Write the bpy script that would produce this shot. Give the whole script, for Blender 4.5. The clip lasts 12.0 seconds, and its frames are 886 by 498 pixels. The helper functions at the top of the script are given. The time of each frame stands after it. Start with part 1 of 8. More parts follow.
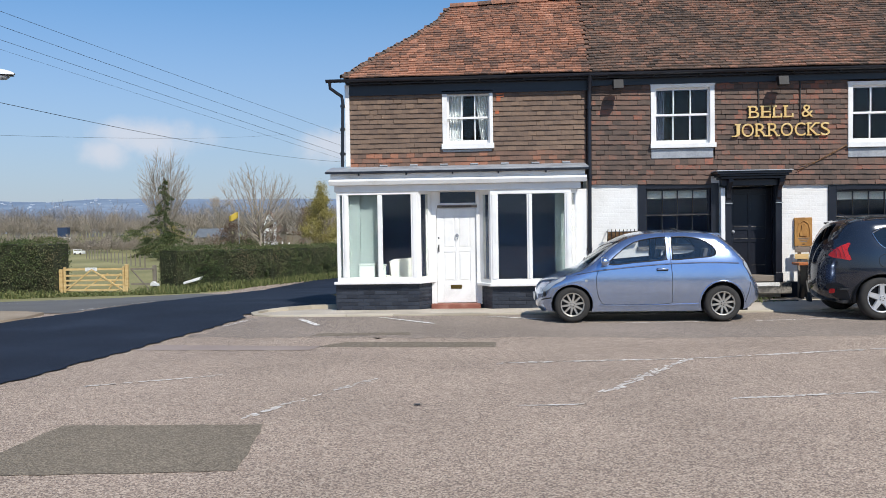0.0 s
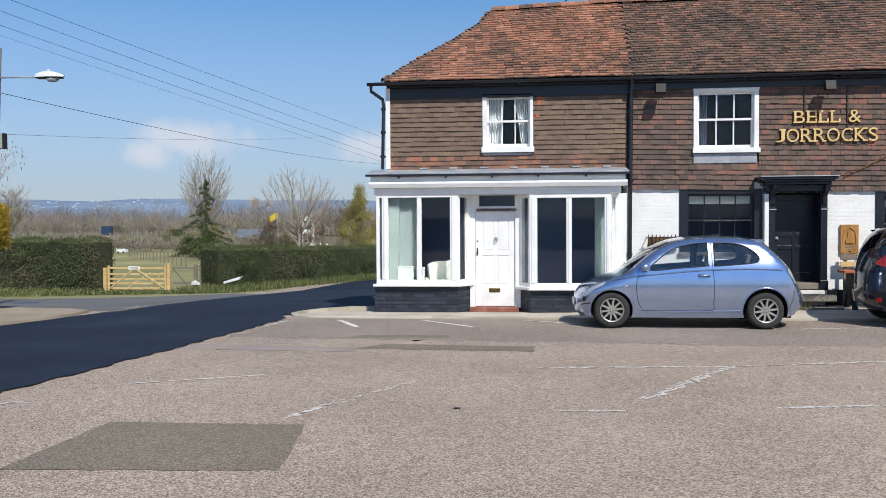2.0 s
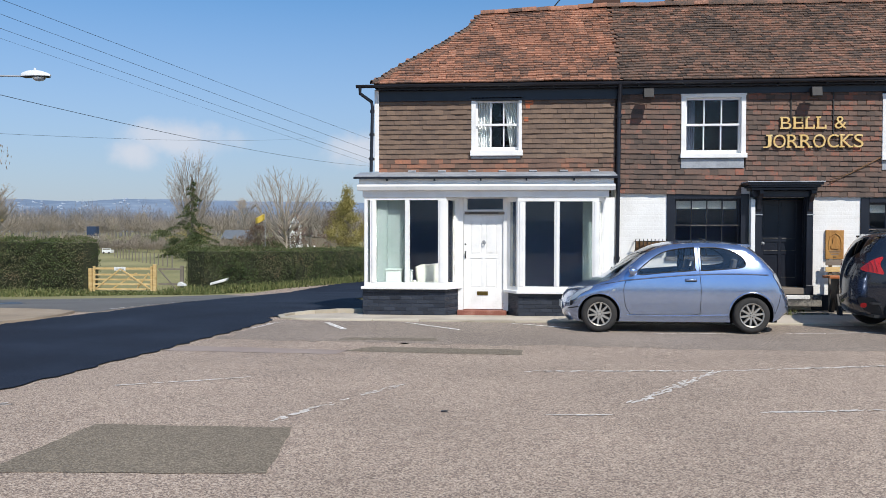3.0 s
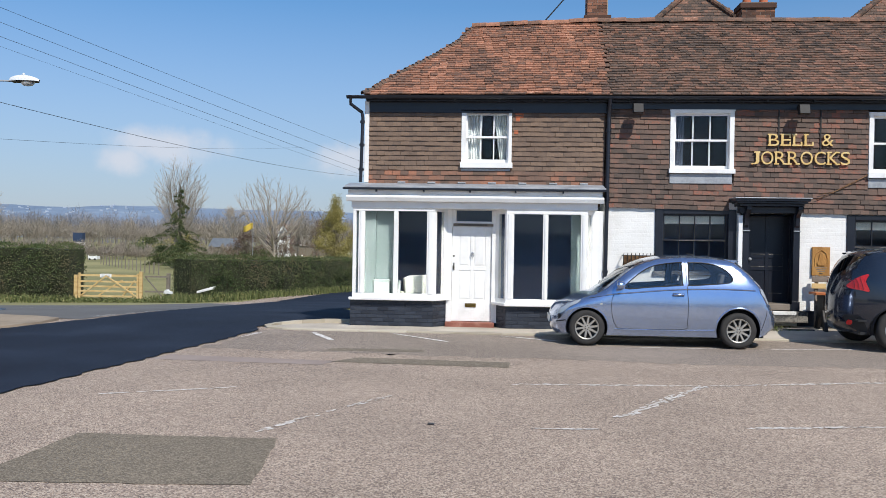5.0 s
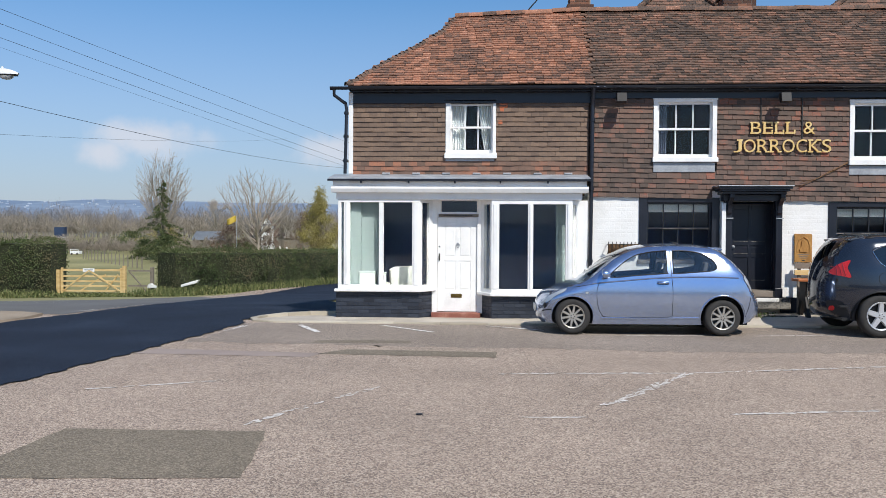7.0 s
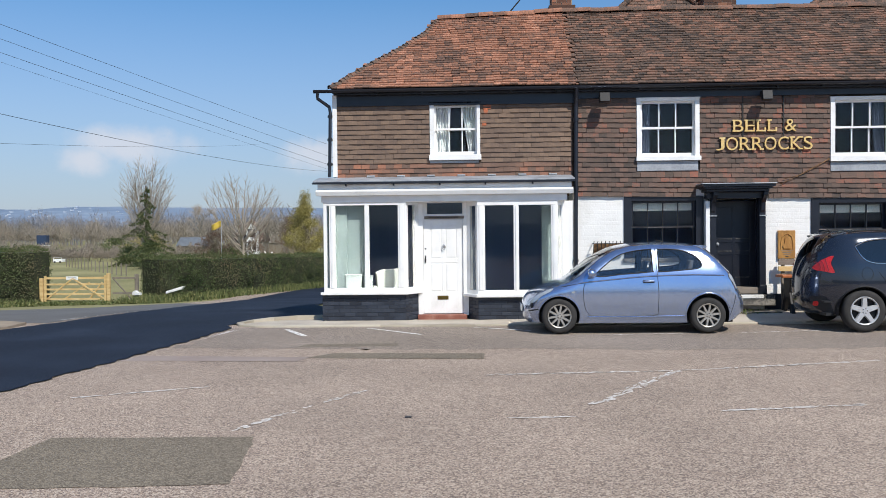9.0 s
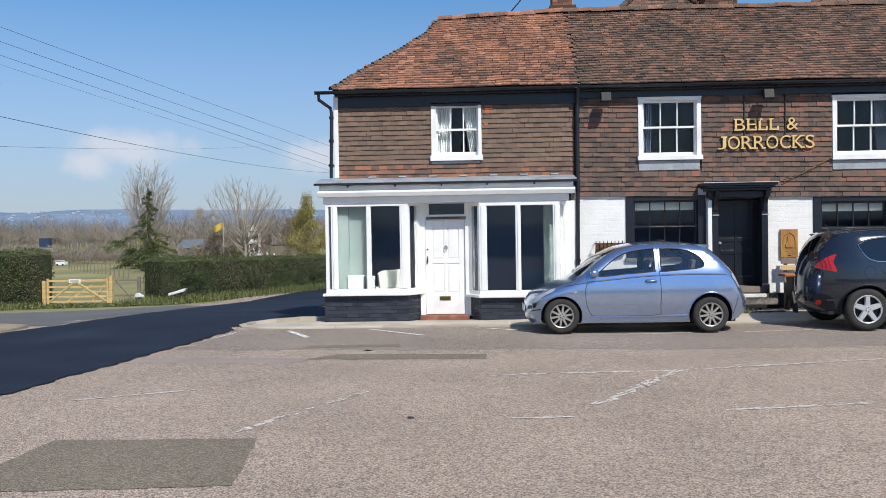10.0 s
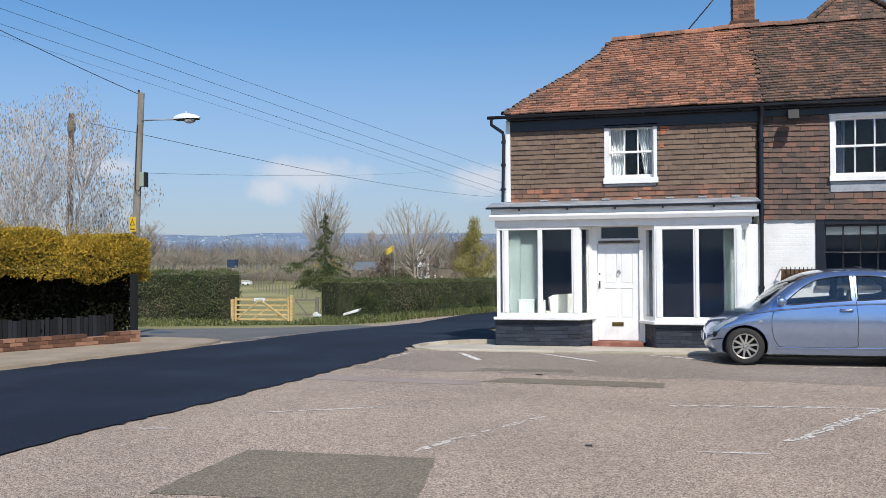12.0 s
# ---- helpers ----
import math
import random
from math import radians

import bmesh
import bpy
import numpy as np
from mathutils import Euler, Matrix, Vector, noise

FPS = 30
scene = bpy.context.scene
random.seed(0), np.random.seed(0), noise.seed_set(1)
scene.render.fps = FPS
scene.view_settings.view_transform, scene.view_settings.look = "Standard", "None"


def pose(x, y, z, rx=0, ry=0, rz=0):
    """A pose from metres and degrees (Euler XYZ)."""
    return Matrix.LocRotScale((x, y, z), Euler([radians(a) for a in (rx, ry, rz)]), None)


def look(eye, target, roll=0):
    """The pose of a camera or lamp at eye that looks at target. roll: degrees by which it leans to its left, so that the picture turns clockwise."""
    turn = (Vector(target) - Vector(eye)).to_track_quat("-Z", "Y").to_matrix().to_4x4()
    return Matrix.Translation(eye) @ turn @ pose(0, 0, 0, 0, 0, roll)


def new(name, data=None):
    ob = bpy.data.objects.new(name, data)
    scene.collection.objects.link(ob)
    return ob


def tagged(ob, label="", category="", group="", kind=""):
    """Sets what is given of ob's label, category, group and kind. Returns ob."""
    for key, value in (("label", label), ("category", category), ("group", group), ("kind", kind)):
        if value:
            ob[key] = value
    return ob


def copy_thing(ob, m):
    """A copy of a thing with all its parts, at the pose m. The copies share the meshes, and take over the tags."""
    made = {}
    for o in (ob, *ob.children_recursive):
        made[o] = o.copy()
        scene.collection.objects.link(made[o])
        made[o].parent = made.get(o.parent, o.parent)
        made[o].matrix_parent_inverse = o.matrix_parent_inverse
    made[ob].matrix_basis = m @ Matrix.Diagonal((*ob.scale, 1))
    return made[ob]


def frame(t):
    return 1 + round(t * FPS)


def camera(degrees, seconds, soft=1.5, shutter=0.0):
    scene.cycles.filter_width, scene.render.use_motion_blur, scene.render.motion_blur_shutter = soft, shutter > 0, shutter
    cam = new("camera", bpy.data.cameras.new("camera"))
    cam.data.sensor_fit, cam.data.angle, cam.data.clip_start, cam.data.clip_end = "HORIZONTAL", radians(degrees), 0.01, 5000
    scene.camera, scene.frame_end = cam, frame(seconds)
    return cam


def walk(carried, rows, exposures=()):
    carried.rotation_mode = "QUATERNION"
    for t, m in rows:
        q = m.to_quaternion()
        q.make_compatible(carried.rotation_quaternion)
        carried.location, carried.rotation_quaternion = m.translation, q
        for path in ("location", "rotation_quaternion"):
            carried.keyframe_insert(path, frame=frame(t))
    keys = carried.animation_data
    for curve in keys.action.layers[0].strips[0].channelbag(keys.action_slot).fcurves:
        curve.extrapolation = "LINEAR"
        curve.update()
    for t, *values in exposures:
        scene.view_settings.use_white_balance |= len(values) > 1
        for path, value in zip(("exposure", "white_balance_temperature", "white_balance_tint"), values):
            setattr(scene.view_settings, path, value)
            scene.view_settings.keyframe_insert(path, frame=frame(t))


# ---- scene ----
cam = camera(56.0, 12.0, soft=0.6)
PATH = [
    (0, (0.097, -0.379, 1.648), (-0.023, 1.617, 1.591), -0.9),
    (0.5, (0.069, -0.379, 1.647), (-0.216, 1.6, 1.589), -0.2),
    (1, (0.064, -0.39, 1.659), (-0.214, 1.589, 1.603), -0.1),
    (1.5, (0.062, -0.412, 1.666), (-0.158, 1.575, 1.611), -0.2),
    (2, (0.053, -0.403, 1.661), (-0.154, 1.585, 1.611), -0.3),
    (2.5, (0.05, -0.399, 1.66), (-0.138, 1.591, 1.611), -0.2),
    (3, (0.041, -0.403, 1.667), (-0.136, 1.588, 1.623), 0.1),
    (5, (0.033, -0.39, 1.673), (-0.116, 1.604, 1.656), 0.9),
    (5.5, (0.023, -0.389, 1.667), (-0.115, 1.606, 1.644), 0.9),
    (6, (0.025, -0.388, 1.665), (-0.104, 1.608, 1.636), 0.9),
    (6.5, (0.029, -0.401, 1.678), (-0.092, 1.595, 1.642), 0.6),
    (7, (0.017, -0.403, 1.675), (-0.095, 1.593, 1.636), 0.3),
    (9, (0.013, -0.401, 1.672), (-0.065, 1.597, 1.638), -0.6),
    (9.5, (0.013, -0.396, 1.674), (-0.068, 1.602, 1.638), -0.9),
    (10, (0.015, -0.395, 1.668), (-0.068, 1.603, 1.636), -0.9),
    (10.5, (0.011, -0.396, 1.671), (-0.076, 1.602, 1.641), -0.9),
    (11, (0.008, -0.392, 1.67), (-0.088, 1.606, 1.645), -1.0),
    (11.5, (-0.049, -0.378, 1.671), (-0.348, 1.599, 1.709), -0.5),
    (12, (-0.106, -0.381, 1.662), (-0.579, 1.562, 1.692), -0.4),
]
walk(cam, [(t, look(e, g, r)) for t, e, g, r in PATH])

# ---- world and light ----
SUN_TO = Vector((0.47, -0.80, 1.0)).normalized()
world = bpy.data.worlds.new("world")
scene.world = world
world.use_nodes = True
wn, wl = world.node_tree.nodes, world.node_tree.links
for n in list(wn):
    wn.remove(n)
w_out = wn.new("ShaderNodeOutputWorld")
w_bg = wn.new("ShaderNodeBackground")
w_sky = wn.new("ShaderNodeTexSky")
w_sky.sky_type = "NISHITA"
w_sky.sun_disc = False
w_sky.sun_elevation = math.asin(SUN_TO.z)
w_sky.sun_rotation = math.atan2(SUN_TO.x, SUN_TO.y)
w_sky.air_density, w_sky.dust_density, w_sky.ozone_density = 1.0, 0.1, 2.5
w_bg.inputs["Strength"].default_value = 0.11
# a few soft cumulus clouds low over the horizon
w_tc = wn.new("ShaderNodeTexCoord")
w_noise = wn.new("ShaderNodeTexNoise")
w_noise.inputs["Scale"].default_value = 22.0
w_noise.inputs["Detail"].default_value = 8.0
w_noise.inputs["Roughness"].default_value = 0.6
wl.new(w_tc.outputs["Generated"], w_noise.inputs["Vector"])
w_sep = wn.new("ShaderNodeSeparateXYZ")


def cloud_puff(azimuth, elevation, wide, high):
    """How deep a direction lies inside a soft puff of cloud: 1 at its heart, 0 at its edge."""
    az, el = radians(azimuth), radians(elevation)
    c = (math.sin(az) * math.cos(el), math.cos(az) * math.cos(el), math.sin(el))
    off = wn.new("ShaderNodeVectorMath")
    off.operation = "SUBTRACT"
    off.inputs[1].default_value = c
    wl.new(w_tc.outputs["Generated"], off.inputs[0])
    sc = wn.new("ShaderNodeVectorMath")
    sc.operation = "MULTIPLY"
    sc.inputs[1].default_value = (1 / wide, 1 / wide, 1 / high)
    wl.new(off.outputs["Vector"], sc.inputs[0])
    ln = wn.new("ShaderNodeVectorMath")
    ln.operation = "LENGTH"
    wl.new(sc.outputs["Vector"], ln.inputs[0])
    mr = wn.new("ShaderNodeMapRange")
    mr.inputs["From Min"].default_value, mr.inputs["From Max"].default_value = 1.0, 0.0
    wl.new(ln.outputs["Value"], mr.inputs["Value"])
    return mr.outputs["Result"]


def w_math(op, a_, b_):
    q = wn.new("ShaderNodeMath")
    q.operation = op
    for i, v in enumerate((a_, b_)):
        if isinstance(v, (int, float)):
            q.inputs[i].default_value = v
        else:
            wl.new(v, q.inputs[i])
    return q.outputs["Value"]


puffs = [cloud_puff(*c) for c in ((-23.0, 6.0, 0.10, 0.034), (-25.5, 5.0, 0.05, 0.030), (-11.0, 5.6, 0.07, 0.034), (-35.5, 6.2, 0.05, 0.022),
                                  (-5.0, 4.8, 0.10, 0.03), (12.0, 5.5, 0.12, 0.035), (40.0, 6.5, 0.14, 0.04), (-58.0, 6.0, 0.12, 0.035))]
puff = puffs[0]
for q in puffs[1:]:
    puff = w_math("MAXIMUM", puff, q)
w_edge = wn.new("ShaderNodeMapRange")
w_edge.interpolation_type = "SMOOTHSTEP"
w_edge.inputs["From Min"].default_value, w_edge.inputs["From Max"].default_value = 0.42, 0.78
w_edge.inputs["To Max"].default_value = 0.75
wl.new(w_math("ADD", w_math("MULTIPLY", puff, 0.55), w_math("MULTIPLY", w_noise.outputs["Fac"], 0.62)), w_edge.inputs["Value"])
w_mix = wn.new("ShaderNodeMix")
w_mix.data_type = "RGBA"
w_mix.inputs["B"].default_value = (6.4, 6.6, 7.3, 1)
wl.new(w_tc.outputs["Generated"], w_sep.inputs["Vector"])
wl.new(w_edge.outputs["Result"], w_mix.inputs["Factor"])
w_tint = wn.new("ShaderNodeMix")
w_tint.data_type, w_tint.blend_type = "RGBA", "MULTIPLY"
w_tint.inputs["Factor"].default_value = 1.0
w_tint.inputs["B"].default_value = (0.67, 0.97, 1.17, 1)
w_haze = wn.new("ShaderNodeMapRange")
w_haze.inputs["From Min"].default_value, w_haze.inputs["From Max"].default_value = 0.27, 0.0
w_haze.inputs["To Max"].default_value = 0.85
w_pale = wn.new("ShaderNodeMix")
w_pale.data_type = "RGBA"
w_pale.inputs["B"].default_value = (3.8, 3.78, 4.75, 1)
wl.new(w_sky.outputs["Color"], w_tint.inputs["A"])
wl.new(w_sep.outputs["Z"], w_haze.inputs["Value"])
wl.new(w_haze.outputs["Result"], w_pale.inputs["Factor"])
wl.new(w_tint.outputs["Result"], w_pale.inputs["A"])
wl.new(w_pale.outputs["Result"], w_mix.inputs["A"])
wl.new(w_mix.outputs["Result"], w_bg.inputs["Color"])
wl.new(w_bg.outputs["Background"], w_out.inputs["Surface"])
sun_data = bpy.data.lights.new("sun", "SUN")
sun_data.energy, sun_data.angle, sun_data.color = 4.45, radians(0.5), (1.0, 0.96, 0.89)
sun = new("sun", sun_data)
sun.matrix_world = look(Vector((0, 0, 40)) + SUN_TO * 20, (0, 0, 40))

# ---- materials ----


def lin(h):
    """Linear colour from a hex string."""
    c = [int(h[i:i + 2], 16) / 255 for i in (0, 2, 4)]
    return tuple(v / 12.92 if v <= 0.04045 else ((v + 0.055) / 1.055) ** 2.4 for v in c)


def surface(name, cols, scale=3.0, fine=40.0, rough=0.75, metal=0.0, bump=0.0, bump_scale=60.0, pieces=0.0, spread=(0.3, 0.7),
            coat=0.0, spec=0.5, fine_amount=0.35, stretch=(1, 1, 1), bump_dist=0.01):
    """A node material: colours mixed by large and fine noise in world metres; pieces: how much each piece varies."""
    m = bpy.data.materials.new(name)
    m.use_nodes = True
    nt = m.node_tree
    n, l = nt.nodes, nt.links
    b = n["Principled BSDF"]
    geo = n.new("ShaderNodeNewGeometry")
    mp = n.new("ShaderNodeMapping")
    mp.inputs["Scale"].default_value = stretch
    l.new(geo.outputs["Position"], mp.inputs["Vector"])

    def noise_at(s, detail):
        t = n.new("ShaderNodeTexNoise")
        t.inputs["Scale"].default_value, t.inputs["Detail"].default_value = s, detail
        l.new(mp.outputs["Vector"], t.inputs["Vector"])
        return t.outputs["Fac"]

    def math_node(op, a, c):
        q = n.new("ShaderNodeMath")
        q.operation = op
        for i, v in enumerate((a, c)):
            if isinstance(v, (int, float)):
                q.inputs[i].default_value = v
            else:
                l.new(v, q.inputs[i])
        return q.outputs["Value"]

    big, small = noise_at(scale, 4.0), noise_at(fine, 3.0)
    fac = math_node("ADD", math_node("MULTIPLY", big, 1 - fine_amount), math_node("MULTIPLY", small, fine_amount))
    if pieces:
        oi = n.new("ShaderNodeObjectInfo")
        r = math_node("FRACT", math_node("ADD", oi.outputs["Random"], geo.outputs["Random Per Island"]), 0)
        fac = math_node("ADD", math_node("MULTIPLY", fac, 1 - pieces), math_node("MULTIPLY", r, pieces))
        lo, hi = spread
    else:
        lo, hi = spread
    ramp = n.new("ShaderNodeValToRGB")
    el = ramp.color_ramp.elements
    while len(el) < len(cols):
        el.new(0.5)
    for i, c in enumerate(cols):
        el[i].position = lo + (hi - lo) * i / max(1, len(cols) - 1)
        el[i].color = (*c, 1)
    l.new(fac, ramp.inputs["Fac"])
    l.new(ramp.outputs["Color"], b.inputs["Base Color"])
    rr = n.new("ShaderNodeMapRange")
    rr.inputs["To Min"].default_value, rr.inputs["To Max"].default_value = max(0.02, rough - 0.1), min(1, rough + 0.1)
    l.new(small, rr.inputs["Value"])
    l.new(rr.outputs["Result"], b.inputs["Roughness"])
    b.inputs["Metallic"].default_value = metal
    b.inputs["Coat Weight"].default_value = coat
    b.inputs["Coat Roughness"].default_value = 0.04
    b.inputs["Specular IOR Level"].default_value = spec
    if bump:
        bp = n.new("ShaderNodeBump")
        bp.inputs["Strength"].default_value, bp.inputs["Distance"].default_value = bump, bump_dist
        l.new(noise_at(bump_scale, 4.0), bp.inputs["Height"])
        l.new(bp.outputs["Normal"], b.inputs["Normal"])
    return m


def glass(name, tint=(0.92, 0.96, 0.95), rough=0.0, ior=1.45):
    m = bpy.data.materials.new(name)
    m.use_nodes = True
    b = m.node_tree.nodes["Principled BSDF"]
    b.inputs["Base Color"].default_value = (*tint, 1)
    b.inputs["Transmission Weight"].default_value = 1.0
    b.inputs["Roughness"].default_value = rough
    b.inputs["IOR"].default_value = ior
    return m


def thin_glass(name, tint):
    """A thin pane: clear and tinted, with gloss that grows towards the edge-on view."""
    m = bpy.data.materials.new(name)
    m.use_nodes = True
    n, l = m.node_tree.nodes, m.node_tree.links
    n.remove(n["Principled BSDF"])
    clear, gloss, mix = n.new("ShaderNodeBsdfTransparent"), n.new("ShaderNodeBsdfGlossy"), n.new("ShaderNodeMixShader")
    clear.inputs["Color"].default_value = (*tint, 1)
    gloss.inputs["Roughness"].default_value = 0.01
    lw, pw, mr = n.new("ShaderNodeLayerWeight"), n.new("ShaderNodeMath"), n.new("ShaderNodeMapRange")
    lw.inputs["Blend"].default_value = 0.5
    pw.operation = "POWER"
    pw.inputs[1].default_value = 4.0
    mr.inputs["To Min"].default_value, mr.inputs["To Max"].default_value = 0.13, 1.0
    l.new(lw.outputs["Facing"], pw.inputs[0])
    l.new(pw.outputs["Value"], mr.inputs["Value"])
    l.new(mr.outputs["Result"], mix.inputs["Fac"])
    l.new(clear.outputs["BSDF"], mix.inputs[1])
    l.new(gloss.outputs["BSDF"], mix.inputs[2])
    l.new(mix.outputs["Shader"], n["Material Output"].inputs["Surface"])
    return m


M = {}


def chippings(name, dark, mid, light, scale, contrast=1.0):
    """A road surface of pressed stone chippings: cells of varied tone, patchy wear and relief."""
    m = bpy.data.materials.new(name)
    m.use_nodes = True
    n, l = m.node_tree.nodes, m.node_tree.links
    b = n["Principled BSDF"]
    geo = n.new("ShaderNodeNewGeometry")
    vor = n.new("ShaderNodeTexVoronoi")
    vor.inputs["Scale"].default_value = scale
    sep = n.new("ShaderNodeSeparateColor")
    big = n.new("ShaderNodeTexNoise")
    big.inputs["Scale"].default_value, big.inputs["Detail"].default_value = 0.45, 5.0
    med = n.new("ShaderNodeTexNoise")
    med.inputs["Scale"].default_value, med.inputs["Detail"].default_value = 7.0, 5.0
    for t in (vor, big, med):
        l.new(geo.outputs["Position"], t.inputs["Vector"])
    l.new(vor.outputs["Color"], sep.inputs["Color"])
    ramp = n.new("ShaderNodeValToRGB")
    el = ramp.color_ramp.elements
    el.new(0.5)
    el[0].position, el[1].position, el[2].position = 0.1, 0.5, 0.95
    el[0].color, el[1].color, el[2].color = (*dark, 1), (*mid, 1), (*light, 1)
    l.new(sep.outputs["Red"], ramp.inputs["Fac"])
    wear = n.new("ShaderNodeMapRange")
    wear.inputs["From Min"].default_value, wear.inputs["From Max"].default_value = 0.3, 0.7
    wear.inputs["To Min"].default_value, wear.inputs["To Max"].default_value = 0.86, 1.13
    l.new(big.outputs["Fac"], wear.inputs["Value"])
    wear2 = n.new("ShaderNodeMapRange")
    wear2.inputs["From Min"].default_value, wear2.inputs["From Max"].default_value = 0.3, 0.7
    wear2.inputs["To Min"].default_value, wear2.inputs["To Max"].default_value = 0.94, 1.07
    l.new(med.outputs["Fac"], wear2.inputs["Value"])
    mul = n.new("ShaderNodeMath")
    mul.operation = "MULTIPLY"
    l.new(wear.outputs["Result"], mul.inputs[0])
    l.new(wear2.outputs["Result"], mul.inputs[1])
    mix = n.new("ShaderNodeVectorMath")
    mix.operation = "SCALE"
    l.new(ramp.outputs["Color"], mix.inputs[0])
    l.new(mul.outputs["Value"], mix.inputs["Scale"])
    l.new(mix.outputs["Vector"], b.inputs["Base Color"])
    b.inputs["Roughness"].default_value = 0.9
    bp = n.new("ShaderNodeBump")
    bp.inputs["Strength"].default_value, bp.inputs["Distance"].default_value = 0.7 * contrast, 0.008
    l.new(vor.outputs["Distance"], bp.inputs["Height"])
    bp.invert = True
    l.new(bp.outputs["Normal"], b.inputs["Normal"])
    return m


M["old_road"] = chippings("worn_road_dressing", lin("72645a"), lin("a28e7d"), lin("c6b4a1"), 92.0, 0.7)
M["tarmac"] = surface("fresh_tarmac", [lin("141a26"), lin("1b2331"), lin("2a3342")], 0.6, 90, 0.85, spec=0.3, bump=0.35, bump_scale=110)
M["lane"] = surface("grey_lane_asphalt", [lin("5a5855"), lin("6e6c69")], 0.5, 60, 0.85, bump=0.35, bump_scale=90)
M["patch"] = chippings("road_repair_asphalt", lin("61574a"), lin("776c5c"), lin("918572"), 90.0, 0.5)
M["marking"] = surface("worn_road_paint", [lin("b3a79b"), lin("d5cfc7"), lin("eae7e2"), lin("f2f0ec")], 5.0, 30, 0.75, spread=(0.42, 0.60), fine_amount=0.65)
M["pavement"] = surface("concrete_paving", [lin("9c9284"), lin("b9ae9f"), lin("c9bfb0")], 1.2, 50, 0.9, bump=0.3, bump_scale=80)
M["kerb"] = surface("kerb_stone", [lin("9a907e"), lin("c3b9a6")], 2.0, 50, 0.85, bump=0.3, pieces=0.4)
M["grass"] = surface("pasture_grass", [lin("66643c"), lin("878254"), lin("a39a6a")], 0.12, 6, 0.95, bump=0.5, bump_scale=8)
M["white_paint"] = surface("white_gloss_paint", [lin("dcdbd7"), lin("efeeeb"), lin("f3f2ef")], 3, 60, 0.4, bump=0.05, bump_scale=40)
M["black_paint"] = surface("black_gloss_paint", [lin("161922"), lin("23262f")], 3, 60, 0.35, bump=0.06, bump_scale=40)
M["slate_paint"] = surface("dark_grey_masonry_paint", [lin("1b202a"), lin("262c37"), lin("353b46")], 3, 60, 0.55, bump=0.4, bump_scale=60, pieces=0.3)
M["white_brick"] = surface("whitewashed_brick", [lin("dfddd7"), lin("edebe6"), lin("f2f1ed")], 2.5, 40, 0.75, bump=0.35, bump_scale=30, pieces=0.08)
M["wall_tile"] = surface("hung_clay_tile", [lin("594b40"), lin("6b594d"), lin("756152"), lin("806a59"), lin("977a65")], 0.9, 26, 0.85, bump=0.5, bump_scale=70, pieces=0.24, spread=(0.26, 0.80), fine_amount=0.55)
M["wall_tile_low"] = surface("mixed_red_hung_tile", [lin("54473c"), lin("6b5549"), lin("7b5f50"), lin("8e6450"), lin("b07458")], 1.2, 26, 0.85, bump=0.5, bump_scale=70, pieces=0.45, spread=(0.22, 0.82), fine_amount=0.5)
M["wall_tile_pub"] = surface("weathered_hung_clay_tile", [lin("413934"), lin("574a42"), lin("655349"), lin("735a4e"), lin("9a5c48")], 1.0, 26, 0.85, bump=0.5, bump_scale=70, pieces=0.36, spread=(0.22, 0.77), fine_amount=0.5)
M["roof_tile"] = surface("red_clay_roof_tile", [lin("40352e"), lin("6b5347"), lin("936852"), lin("ae7960"), lin("dcb296")], 1.1, 24, 0.9, bump=1.0, bump_scale=40, pieces=0.20, spread=(0.27, 0.76), fine_amount=0.62)
M["roof_tile_pub"] = surface("lichened_clay_roof_tile", [lin("302b28"), lin("4f433b"), lin("6f584a"), lin("8a6351"), lin("c0937a")], 0.9, 24, 0.92, bump=1.0, bump_scale=40, pieces=0.22, spread=(0.27, 0.77), fine_amount=0.62)
M["lead"] = surface("grey_lead_sheet", [lin("7c8086"), lin("9a9ea3"), lin("b3b6b9")], 3, 30, 0.5, bump=0.2, bump_scale=15)
M["brick"] = surface("red_brick", [lin("4e3529"), lin("75503e"), lin("96654c")], 3, 40, 0.85, bump=0.4, pieces=0.5)
M["mortar"] = surface("lime_mortar", [lin("8c8478"), lin("a59c8e")], 4, 60, 0.95, bump=0.3)
M["room"] = surface("pale_green_plaster", [lin("b3bcbb"), lin("c2cac9")], 1, 30, 0.85)
# blue wall colour that stands in for the bluish cast of the panes
M["blue_room"] = surface("blue_room_plaster", [lin("667fa8"), lin("748cb3")], 1, 30, 0.9)
M["floor"] = surface("brown_floorboard", [lin("4d3a2b"), lin("6a513c")], 2, 40, 0.6)
M["glass"] = glass("window_glass", ior=1.32)
M["blind"] = surface("white_blind_fabric", [lin("d9d8d3"), lin("e6e5e0")], 5, 80, 0.9)
M["wood_new"] = surface("new_sawn_timber", [lin("b8965f"), lin("d2b47c"), lin("dcc391")], 3, 30, 0.75, bump=0.2, stretch=(1, 1, 4))
M["wood_pole"] = surface("weathered_pole_timber", [lin("6d655a"), lin("8b8377"), lin("9d958a")], 2, 40, 0.9, bump=0.4, stretch=(4, 4, 0.4))
M["leaf_hedge"] = surface("privet_leaf", [lin("2b3622"), lin("3d4b2c"), lin("54603a"), lin("66664a"), lin("766852"), lin("857561")], 0.42, 2.4, 0.65, pieces=0.12, spread=(0.28, 0.74), fine_amount=0.35, spec=0.15)
M["twig"] = surface("grey_twig_bark", [lin("6e655a"), lin("8d8374")], 2, 20, 0.9)
